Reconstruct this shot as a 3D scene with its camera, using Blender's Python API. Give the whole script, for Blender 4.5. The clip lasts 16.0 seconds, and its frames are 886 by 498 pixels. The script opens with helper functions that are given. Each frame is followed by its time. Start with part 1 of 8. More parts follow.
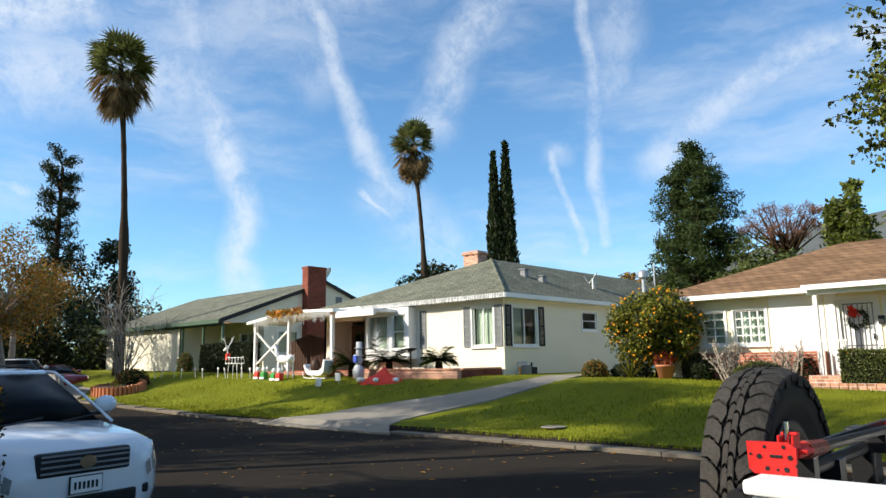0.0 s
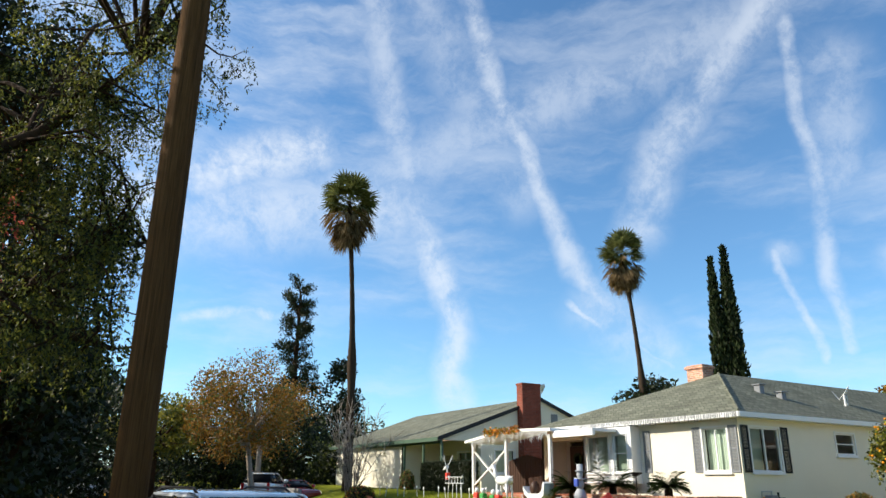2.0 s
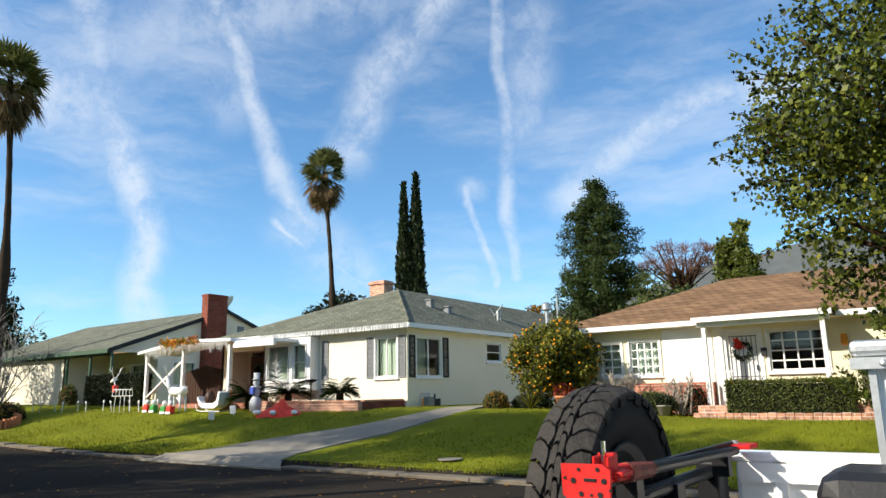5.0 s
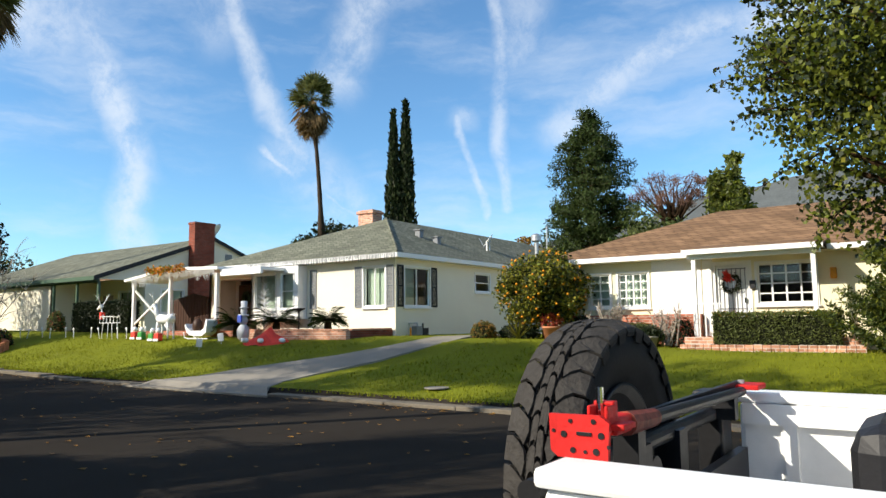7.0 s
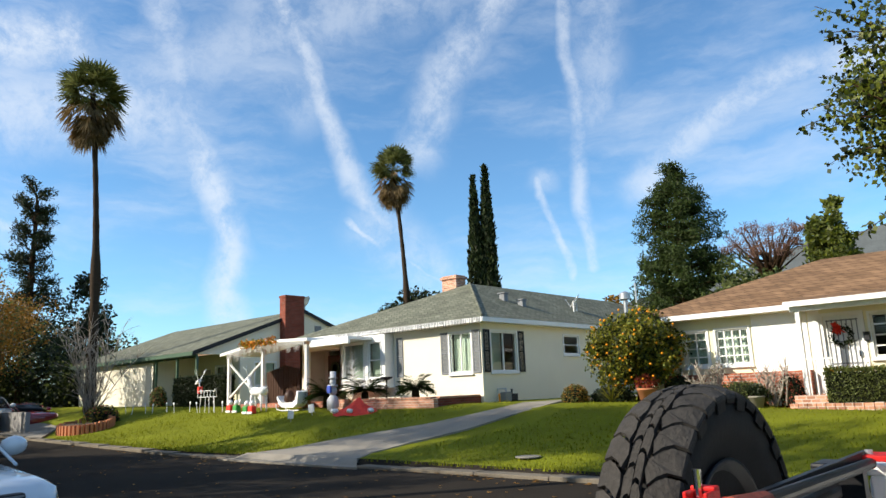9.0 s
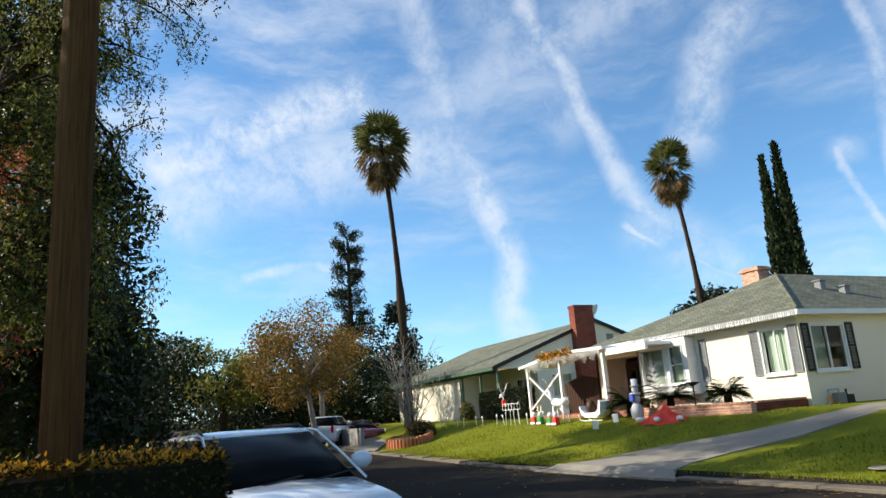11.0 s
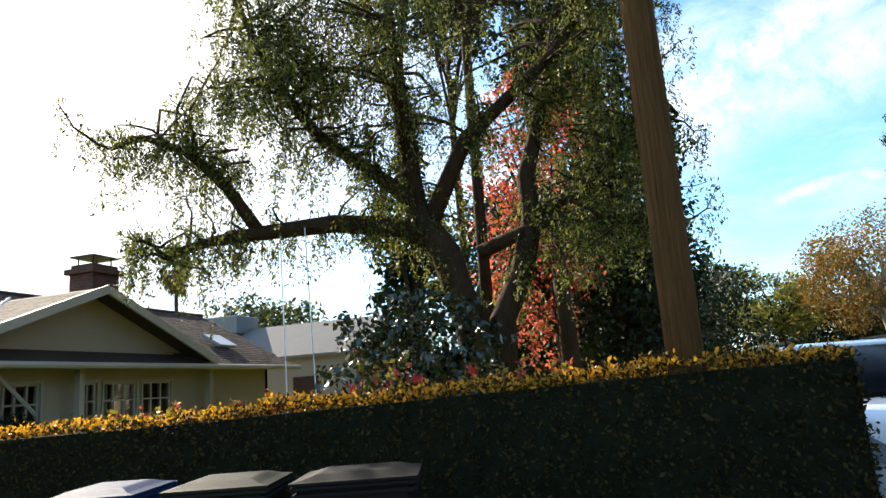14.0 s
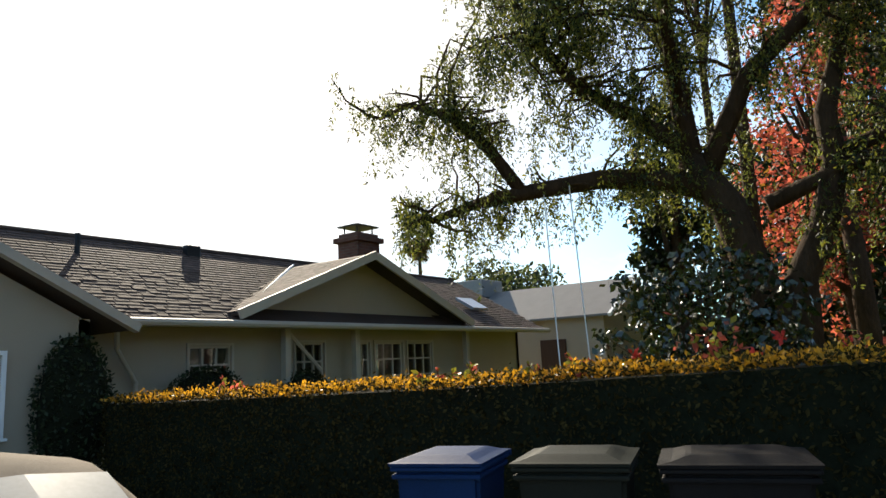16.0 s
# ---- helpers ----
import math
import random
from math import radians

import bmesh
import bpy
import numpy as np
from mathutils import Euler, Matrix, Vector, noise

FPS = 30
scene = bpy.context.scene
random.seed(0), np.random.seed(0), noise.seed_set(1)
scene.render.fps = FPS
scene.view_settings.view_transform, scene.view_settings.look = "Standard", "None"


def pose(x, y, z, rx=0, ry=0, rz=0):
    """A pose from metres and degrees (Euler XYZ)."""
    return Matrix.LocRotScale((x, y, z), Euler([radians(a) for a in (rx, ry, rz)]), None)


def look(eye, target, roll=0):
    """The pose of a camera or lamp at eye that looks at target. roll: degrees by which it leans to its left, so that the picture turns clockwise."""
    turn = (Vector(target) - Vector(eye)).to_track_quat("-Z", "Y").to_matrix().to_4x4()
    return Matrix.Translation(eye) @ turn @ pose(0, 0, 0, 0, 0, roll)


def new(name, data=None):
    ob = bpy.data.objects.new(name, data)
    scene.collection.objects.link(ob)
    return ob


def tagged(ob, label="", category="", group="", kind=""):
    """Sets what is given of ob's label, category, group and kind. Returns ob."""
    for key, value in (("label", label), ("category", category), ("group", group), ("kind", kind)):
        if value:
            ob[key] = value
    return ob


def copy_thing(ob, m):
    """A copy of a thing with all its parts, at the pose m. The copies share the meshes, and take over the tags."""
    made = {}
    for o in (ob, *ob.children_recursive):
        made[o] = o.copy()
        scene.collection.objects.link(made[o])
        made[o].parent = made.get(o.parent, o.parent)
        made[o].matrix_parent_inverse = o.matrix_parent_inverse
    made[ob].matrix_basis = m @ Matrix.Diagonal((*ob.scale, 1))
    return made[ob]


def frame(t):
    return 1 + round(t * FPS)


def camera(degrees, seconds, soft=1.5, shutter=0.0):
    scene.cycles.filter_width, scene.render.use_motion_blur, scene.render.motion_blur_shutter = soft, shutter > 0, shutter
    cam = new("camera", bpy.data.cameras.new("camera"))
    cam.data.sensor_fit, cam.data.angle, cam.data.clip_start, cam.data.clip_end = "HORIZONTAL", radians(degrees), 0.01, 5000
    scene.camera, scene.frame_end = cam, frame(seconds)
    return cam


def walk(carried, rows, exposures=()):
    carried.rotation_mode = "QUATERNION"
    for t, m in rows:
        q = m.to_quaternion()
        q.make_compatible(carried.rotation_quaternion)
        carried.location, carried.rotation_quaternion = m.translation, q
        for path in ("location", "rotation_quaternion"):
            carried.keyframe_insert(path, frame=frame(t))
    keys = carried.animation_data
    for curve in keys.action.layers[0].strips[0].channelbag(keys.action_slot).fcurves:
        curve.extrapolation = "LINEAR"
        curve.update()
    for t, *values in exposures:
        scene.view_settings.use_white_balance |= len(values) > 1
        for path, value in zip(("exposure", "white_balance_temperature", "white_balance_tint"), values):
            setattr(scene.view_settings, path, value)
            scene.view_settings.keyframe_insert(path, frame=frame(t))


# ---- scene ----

# ---- the camera and its walk ----
cam = camera(64.58, 16.0)
PATH = [
    (0.0, pose(0.000, -0.000, 1.750, 99.10, 1.00, 43.00)),
    (0.5, pose(-0.007, -0.055, 1.756, 99.67, 0.21, 47.55)),
    (1.0, pose(0.044, -0.117, 1.769, 100.61, 0.57, 53.17)),
    (1.5, pose(0.067, -0.169, 1.793, 101.29, 0.75, 57.74)),
    (2.0, pose(-0.022, -0.204, 1.901, 108.33, -0.52, 59.92)),
    (2.5, pose(-0.051, -0.246, 1.976, 113.49, -1.36, 59.08)),
    (3.0, pose(0.023, -0.161, 1.942, 111.95, -1.27, 57.15)),
    (3.5, pose(0.190, 0.062, 1.766, 105.00, -0.59, 47.21)),
    (4.0, pose(0.124, 0.285, 1.757, 103.24, -0.21, 39.67)),
    (4.2, pose(0.119, 0.337, 1.679, 101.75, -0.03, 36.69)),
    (6.3, pose(-0.092, 0.475, 1.726, 101.18, 1.63, 35.63)),
    (6.5, pose(-0.112, 0.553, 1.718, 99.61, 2.49, 36.94)),
    (7.0, pose(-0.091, 0.728, 1.706, 95.92, 0.65, 35.00)),
    (7.5, pose(-0.120, 0.827, 1.711, 97.66, 1.02, 28.06)),
    (8.0, pose(-0.133, 0.884, 1.719, 98.84, 0.45, 33.85)),
    (8.5, pose(-0.132, 0.889, 1.726, 100.29, 1.42, 37.37)),
    (9.0, pose(-0.136, 0.881, 1.722, 101.34, 2.28, 42.24)),
    (9.5, pose(-0.169, 0.925, 1.718, 101.46, 3.34, 49.83)),
    (9.7, pose(-0.111, 0.829, 1.726, 101.72, 3.58, 53.04)),
    (11.8, pose(-0.613, 0.872, 1.737, 103.66, 2.17, 71.66)),
    (12.0, pose(-0.563, 0.854, 1.736, 103.53, 1.28, 73.78)),
    (12.5, pose(-0.563, 0.772, 1.740, 103.80, 1.18, 80.67)),
    (13.0, pose(-0.546, 0.735, 1.725, 104.25, 2.26, 85.06)),
    (13.5, pose(-0.437, 0.612, 1.623, 101.91, 4.28, 97.75)),
    (13.7, pose(-0.558, 0.615, 1.659, 100.14, 4.23, 101.51)),
    (14.0, pose(-0.568, 0.436, 1.565, 101.13, 4.12, 107.96)),
    (14.5, pose(-0.666, 0.311, 1.632, 99.02, 2.17, 113.27)),
    (15.0, pose(-0.670, 0.196, 1.630, 98.33, 1.77, 121.88)),
    (15.5, pose(-0.663, -0.121, 1.600, 97.25, 3.22, 123.18)),
    (16.0, pose(-0.760, -0.341, 1.615, 99.33, 2.71, 126.40)),
]
EXPOSURES = [(0.0, 0.52, 6600, 10), (4.0, 0.52, 6600, 10), (9.7, 0.52, 6600, 10), (12.0, 0.55, 6700, 10), (12.8, 0.60, 6750, 10), (13.5, 1.02, 6850, 10), (14.2, 1.30, 6950, 10), (15.0, 1.26, 7100, 10), (15.5, 1.06, 7150, 10), (16.0, 0.88, 7150, 10)]
walk(cam, PATH, EXPOSURES)

# ---- sky, contrails and sun ----
SUN_AZ, SUN_EL = 145.0, 30.0
SUN_DIR = Vector((-math.sin(radians(SUN_AZ)) * math.cos(radians(SUN_EL)), math.cos(radians(SUN_AZ)) * math.cos(radians(SUN_EL)), math.sin(radians(SUN_EL))))
SUN_STRENGTH, SKY_STRENGTH = 5.0, 0.138

world = bpy.data.worlds.new("sky")
scene.world = world
world.use_nodes = True
WN, WL = world.node_tree.nodes, world.node_tree.links


def wnode(kind, **values):
    n = WN.new(kind)
    for k, v in values.items():
        n.inputs[int(k[1:])].default_value = v
    return n


def wmath(op, a, b=None, clamp=False):
    n = WN.new("ShaderNodeMath")
    n.operation, n.use_clamp = op, clamp
    for i, v in enumerate((a, b)):
        if v is None:
            continue
        if isinstance(v, (int, float)):
            n.inputs[i].default_value = v
        else:
            WL.new(v, n.inputs[i])
    return n.outputs[0]


def wdot(vec, axis):
    n = WN.new("ShaderNodeVectorMath")
    n.operation = 'DOT_PRODUCT'
    WL.new(vec, n.inputs[0])
    n.inputs[1].default_value = axis
    return n.outputs["Value"]


def wband(value, lo, hi):
    n = WN.new("ShaderNodeMapRange")
    n.interpolation_type = 'SMOOTHSTEP'
    WL.new(value, n.inputs[0])
    n.inputs[1].default_value, n.inputs[2].default_value = lo, hi
    return n.outputs[0]


sky = WN.new("ShaderNodeTexSky")
sky.sky_type, sky.sun_disc = 'NISHITA', False
sky.sun_elevation, sky.sun_rotation = radians(SUN_EL), math.atan2(SUN_DIR.x, SUN_DIR.y)
sky.altitude, sky.air_density, sky.dust_density, sky.ozone_density = 300, 1.0, 0.25, 4.0
coords = WN.new("ShaderNodeTexCoord").outputs["Generated"]


def wnoise(scale, detail, rough, vec):
    n = WN.new("ShaderNodeTexNoise")
    n.inputs["Scale"].default_value, n.inputs["Detail"].default_value, n.inputs["Roughness"].default_value = scale, detail, rough
    WL.new(vec, n.inputs["Vector"])
    return n


warp = wnoise(7.0, 5.0, 0.6, coords)
shift = WN.new("ShaderNodeVectorMath")
shift.operation = 'MULTIPLY_ADD'
WL.new(warp.outputs["Color"], shift.inputs[0])
shift.inputs[1].default_value, shift.inputs[2].default_value = (0.05, 0.05, 0.05), (-0.025, -0.025, -0.025)
bent = WN.new("ShaderNodeVectorMath")
bent.operation = 'ADD'
WL.new(coords, bent.inputs[0])
WL.new(shift.outputs[0], bent.inputs[1])
bent = bent.outputs[0]
puff = wnoise(17.0, 9.0, 0.70, bent).outputs["Fac"]
puff_soft = wband(puff, 0.29, 0.66)

# contrails and drawn-out streaks: the line each follows across the sky, its half width and density
CONTRAILS = [
    ([(-0.705, 0.273, 0.654), (-0.757, 0.335, 0.562), (-0.806, 0.396, 0.441), (-0.835, 0.445, 0.323)], 0.026, 0.50),
    ([(-0.835, 0.445, 0.323), (-0.834, 0.484, 0.263), (-0.836, 0.510, 0.203), (-0.854, 0.499, 0.150), (-0.851, 0.516, 0.099)], 0.024, 0.72),
    ([(-0.671, 0.413, 0.616), (-0.708, 0.499, 0.500), (-0.721, 0.566, 0.399), (-0.726, 0.625, 0.286), (-0.692, 0.691, 0.210)], 0.016, 0.62),
    ([(-0.697, 0.351, 0.626), (-0.722, 0.450, 0.520), (-0.740, 0.560, 0.370)], 0.040, 0.36),
    ([(-0.720, 0.650, 0.240), (-0.665, 0.731, 0.154)], 0.042, 0.46),
    ([(-0.339, 0.706, 0.622), (-0.496, 0.695, 0.520), (-0.600, 0.678, 0.425), (-0.651, 0.685, 0.327)], 0.034, 0.58),
    ([(-0.423, 0.727, 0.541), (-0.455, 0.774, 0.440), (-0.469, 0.816, 0.338), (-0.484, 0.843, 0.236), (-0.487, 0.858, 0.162)], 0.011, 0.55),
    ([(-0.400, 0.770, 0.500), (-0.444, 0.820, 0.355)], 0.038, 0.40),
    ([(-0.534, 0.797, 0.281), (-0.526, 0.821, 0.220), (-0.514, 0.845, 0.151)], 0.007, 0.62),
    ([(-0.532, 0.797, 0.284), (-0.514, 0.812, 0.280)], 0.016, 0.40),
    ([(-0.096, 0.920, 0.379), (-0.228, 0.899, 0.375), (-0.319, 0.889, 0.329), (-0.414, 0.872, 0.261)], 0.026, 0.60),
    ([(-0.950, 0.040, 0.340), (-0.924, 0.100, 0.369), (-0.869, 0.244, 0.430), (-0.847, 0.287, 0.447)], 0.036, 0.88),
    ([(-0.960, 0.050, 0.280), (-0.941, 0.093, 0.325), (-0.887, 0.286, 0.363), (-0.830, 0.400, 0.370)], 0.060, 0.60),
    ([(-0.965, 0.160, 0.208), (-0.939, 0.269, 0.212)], 0.009, 0.62),
    ([(-0.845, 0.361, 0.394), (-0.708, 0.519, 0.479), (-0.585, 0.620, 0.523), (-0.450, 0.700, 0.550)], 0.050, 0.42),
    ([(-0.741, 0.630, 0.235), (-0.715, 0.665, 0.205)], 0.005, 0.80),
    ([(-0.690, 0.705, 0.175), (-0.660, 0.736, 0.150)], 0.003, 0.75),
]
cover = None
for points, half, dense in CONTRAILS:
    soft = wmath('MULTIPLY', wmath('ADD', wmath('MULTIPLY', puff_soft, 0.80), 0.20), dense)
    line = None
    for a, b in zip(points, points[1:]):
        a, b = Vector(a).normalized(), Vector(b).normalized()
        across, along = a.cross(b).normalized(), (b - a).normalized()
        off = wmath('ABSOLUTE', wdot(bent, across))
        edge = wmath('SUBTRACT', 1.0, wband(off, half * 0.05, half * 1.6))
        run = wdot(bent, along)
        lo, hi = a.dot(along), b.dot(along)
        fade = min(0.03, max(0.010, half))
        ends = wmath('MULTIPLY', wband(run, lo - fade * 1.5, lo + fade * 0.4), wmath('SUBTRACT', 1.0, wband(run, hi - fade * 0.4, hi + fade * 1.5)))
        piece_ = wmath('MULTIPLY', edge, ends)
        line = piece_ if line is None else wmath('MAXIMUM', line, piece_)
    trail = wmath('MULTIPLY', line, soft)
    cover = trail if cover is None else wmath('MAXIMUM', cover, trail)

# thin cirrus veil, drawn out sideways, thicker low down and towards the sun
stretch = WN.new("ShaderNodeMapping")
stretch.inputs["Scale"].default_value = (1.6, 1.6, 7.0)
stretch.inputs["Rotation"].default_value = (0.25, 0.15, 0.3)
WL.new(bent, stretch.inputs["Vector"])
veil = wband(wnoise(1.9, 7.0, 0.62, stretch.outputs[0]).outputs["Fac"], 0.40, 0.78)
height = WN.new("ShaderNodeSeparateXYZ")
WL.new(coords, height.inputs[0])
low = wmath('SUBTRACT', 1.0, wband(height.outputs["Z"], 0.03, 0.16))
sunward = wband(wdot(coords, SUN_DIR), 0.15, 0.95)
veil = wmath('MULTIPLY', veil, wmath('ADD', wmath('ADD', 0.40, wmath('MULTIPLY', sunward, 0.6)), wmath('MULTIPLY', low, 0.35)), True)
cover = wmath('MAXIMUM', cover, veil)
glare = wband(wdot(coords, SUN_DIR), 0.72, 0.99)
cover = wmath('MAXIMUM', cover, glare)
cloud = WN.new("ShaderNodeMix")
cloud.data_type = 'RGBA'
WL.new(cover, cloud.inputs["Factor"])
deep = WN.new("ShaderNodeVectorMath")
deep.operation = 'MULTIPLY'
WL.new(sky.outputs[0], deep.inputs[0])
deep.inputs[1].default_value = (0.74, 0.98, 1.04)
WL.new(deep.outputs[0], cloud.inputs[6])
white = WN.new("ShaderNodeMix")
white.data_type = 'RGBA'
WL.new(glare, white.inputs["Factor"])
white.inputs[6].default_value, white.inputs[7].default_value = (4.5, 4.9, 5.4, 1), (5.4, 5.4, 5.4, 1)
WL.new(white.outputs[2], cloud.inputs[7])
WL.new(cloud.outputs[2], WN["Background"].inputs[0])
WN["Background"].inputs[1].default_value = SKY_STRENGTH

sun_data = bpy.data.lights.new("sun", 'SUN')
sun_data.energy, sun_data.angle, sun_data.color = SUN_STRENGTH, radians(0.5), (1.0, 0.93, 0.80)
sun = new("sun", sun_data)
sun.matrix_world = look(SUN_DIR * 50, (0, 0, 0))

# ---- materials ----


def mat(name, colour, rough=0.7, metal=0.0, vary=0.15, scale=3.0, fine=40.0, bump=0.1, island=0.0, spec=0.22, coat=0.0, through_light=0.0, streak=None):
    """A surface with broad stains and fine grain; island: how far each leaf or piece differs from the next."""
    m = bpy.data.materials.new(name)
    m.use_nodes = True
    n, l = m.node_tree.nodes, m.node_tree.links
    p = n["Principled BSDF"]
    p.inputs["Roughness"].default_value, p.inputs["Metallic"].default_value = rough, metal
    p.inputs["Specular IOR Level"].default_value, p.inputs["Coat Weight"].default_value = spec, coat
    tc = n.new("ShaderNodeTexCoord")
    vec = tc.outputs["Object"]
    if streak:
        mp = n.new("ShaderNodeMapping")
        mp.inputs["Scale"].default_value = streak
        l.new(vec, mp.inputs["Vector"])
        vec = mp.outputs[0]
    big, small = n.new("ShaderNodeTexNoise"), n.new("ShaderNodeTexNoise")
    for t, s in ((big, scale), (small, fine)):
        t.inputs["Scale"].default_value, t.inputs["Detail"].default_value, t.inputs["Roughness"].default_value = s, 5, 0.65
        l.new(vec, t.inputs["Vector"])
    mixv = n.new("ShaderNodeMath")
    mixv.operation = 'ADD'
    l.new(big.outputs["Fac"], mixv.inputs[0])
    l.new(small.outputs["Fac"], mixv.inputs[1])
    value = n.new("ShaderNodeMapRange")
    l.new(mixv.outputs[0], value.inputs[0])
    value.inputs[1].default_value, value.inputs[2].default_value = 0.6, 1.4
    value.inputs[3].default_value, value.inputs[4].default_value = 1 - vary, 1 + vary
    last = value.outputs[0]
    if island:
        geo = n.new("ShaderNodeNewGeometry")
        isl = n.new("ShaderNodeMapRange")
        l.new(geo.outputs["Random Per Island"], isl.inputs[0])
        isl.inputs[3].default_value, isl.inputs[4].default_value = 1 - island, 1 + island
        mul = n.new("ShaderNodeMath")
        mul.operation = 'MULTIPLY'
        l.new(last, mul.inputs[0])
        l.new(isl.outputs[0], mul.inputs[1])
        last = mul.outputs[0]
    col = n.new("ShaderNodeVectorMath")
    col.operation = 'SCALE'
    col.inputs[0].default_value = colour
    l.new(last, col.inputs["Scale"])
    l.new(col.outputs[0], p.inputs["Base Color"])
    if bump:
        b = n.new("ShaderNodeBump")
        b.inputs["Strength"].default_value, b.inputs["Distance"].default_value = bump, 0.02
        l.new(small.outputs["Fac"], b.inputs["Height"])
        l.new(b.outputs[0], p.inputs["Normal"])
    if through_light:
        tr = n.new("ShaderNodeBsdfTranslucent")
        l.new(col.outputs[0], tr.inputs["Color"])
        ms = n.new("ShaderNodeMixShader")
        ms.inputs[0].default_value = through_light
        l.new(p.outputs[0], ms.inputs[1])
        l.new(tr.outputs[0], ms.inputs[2])
        l.new(ms.outputs[0], n["Material Output"].inputs["Surface"])
    return m


def coursed(name, brick, mortar, width, height_, rough=0.85, lift=(1, 1, 2.2), gap=0.012, vary=0.35):
    """Courses of brick or shingle on a wall or roof: the run is x + y, the rise is z."""
    m = bpy.data.materials.new(name)
    m.use_nodes = True
    n, l = m.node_tree.nodes, m.node_tree.links
    p = n["Principled BSDF"]
    p.inputs["Roughness"].default_value, p.inputs["Specular IOR Level"].default_value = rough, 0.12
    tc, sep, com = n.new("ShaderNodeTexCoord"), n.new("ShaderNodeSeparateXYZ"), n.new("ShaderNodeCombineXYZ")
    l.new(tc.outputs["Object"], sep.inputs[0])
    run = n.new("ShaderNodeMath")
    run.operation = 'ADD'
    l.new(sep.outputs["X"], run.inputs[0])
    l.new(sep.outputs["Y"], run.inputs[1])
    rise = n.new("ShaderNodeMath")
    rise.operation = 'MULTIPLY'
    rise.inputs[1].default_value = lift[2]
    l.new(sep.outputs["Z"], rise.inputs[0])
    l.new(run.outputs[0], com.inputs["X"])
    l.new(rise.outputs[0], com.inputs["Y"])
    t = n.new("ShaderNodeTexBrick")
    t.inputs["Scale"].default_value, t.inputs["Brick Width"].default_value, t.inputs["Row Height"].default_value = 1, width, height_
    t.inputs["Mortar Size"].default_value, t.inputs["Mortar Smooth"].default_value = gap, 0.3
    t.inputs["Color1"].default_value = (*[c * (1 - vary) for c in brick], 1)
    t.inputs["Color2"].default_value = (*[c * (1 + vary) for c in brick], 1)
    t.inputs["Mortar"].default_value = (*mortar, 1)
    l.new(com.outputs[0], t.inputs["Vector"])
    no = n.new("ShaderNodeTexNoise")
    no.inputs["Scale"].default_value, no.inputs["Detail"].default_value = 1.3, 8
    l.new(tc.outputs["Object"], no.inputs["Vector"])
    mr = n.new("ShaderNodeMapRange")
    l.new(no.outputs["Fac"], mr.inputs[0])
    mr.inputs[1].default_value, mr.inputs[2].default_value, mr.inputs[3].default_value, mr.inputs[4].default_value = 0.3, 0.7, 0.8, 1.2
    sc = n.new("ShaderNodeVectorMath")
    sc.operation = 'SCALE'
    l.new(t.outputs["Color"], sc.inputs[0])
    l.new(mr.outputs[0], sc.inputs["Scale"])
    l.new(sc.outputs[0], p.inputs["Base Color"])
    b = n.new("ShaderNodeBump")
    b.inputs["Strength"].default_value, b.inputs["Distance"].default_value = 0.5, 0.015
    b.invert = True
    l.new(t.outputs["Fac"], b.inputs["Height"])
    l.new(b.outputs[0], p.inputs["Normal"])
    return m


def clear_glass(name, tint, see):
    """A window pane: mirror-like gloss by Fresnel over a part that lets light through."""
    m = bpy.data.materials.new(name)
    m.use_nodes = True
    n, l = m.node_tree.nodes, m.node_tree.links
    tr, gl, mx, fr = n.new("ShaderNodeBsdfTransparent"), n.new("ShaderNodeBsdfGlossy"), n.new("ShaderNodeMixShader"), n.new("ShaderNodeFresnel")
    tr.inputs[0].default_value = (*[c * see for c in tint], 1)
    gl.inputs["Roughness"].default_value = 0.02
    fr.inputs["IOR"].default_value = 1.6
    l.new(fr.outputs[0], mx.inputs[0])
    l.new(tr.outputs[0], mx.inputs[1])
    l.new(gl.outputs[0], mx.inputs[2])
    l.new(mx.outputs[0], n["Material Output"].inputs["Surface"])
    return m


ASPHALT = mat("asphalt", (0.029, 0.024, 0.019), 0.95, vary=0.3, scale=0.5, fine=60, bump=0.4, spec=0.05)
CONCRETE = mat("concrete", (0.25, 0.225, 0.185), 0.85, vary=0.18, scale=1.2, fine=30, bump=0.15)
KERB = mat("dirty_kerb", (0.17, 0.145, 0.11), 0.9, vary=0.4, scale=1.5, fine=25, bump=0.4)
LAWN = mat("lawn", (0.152, 0.168, 0.010), 0.95, vary=0.40, scale=0.7, fine=28, bump=1.0, spec=0.1)
BLADE = mat("grass_blade", (0.195, 0.208, 0.014), 0.8, vary=0.3, island=0.4, bump=0, spec=0.1, through_light=0.3)
SOIL = mat("soil", (0.09, 0.06, 0.04), 0.95, vary=0.4, scale=2, fine=30, bump=0.6)
WHITE_WALL = mat("white_stucco", (0.79, 0.735, 0.60), 0.9, vary=0.05, scale=0.8, fine=90, bump=0.15)
CREAM_WALL = mat("cream_stucco", (0.80, 0.74, 0.52), 0.9, vary=0.05, scale=0.8, fine=90, bump=0.15)
BEIGE_WALL = mat("beige_stucco", (0.36, 0.30, 0.225), 0.9, vary=0.07, scale=0.8, fine=90, bump=0.15)
TRIM = mat("white_paint", (0.80, 0.80, 0.78), 0.5, vary=0.05, scale=2, fine=60, bump=0.03)
GREEN_TRIM = mat("green_paint", (0.07, 0.12, 0.08), 0.5, vary=0.1, scale=2, fine=60, bump=0.03)
DARK_TRIM = mat("black_paint", (0.025, 0.027, 0.03), 0.5, vary=0.15, scale=4, fine=60, bump=0.03)
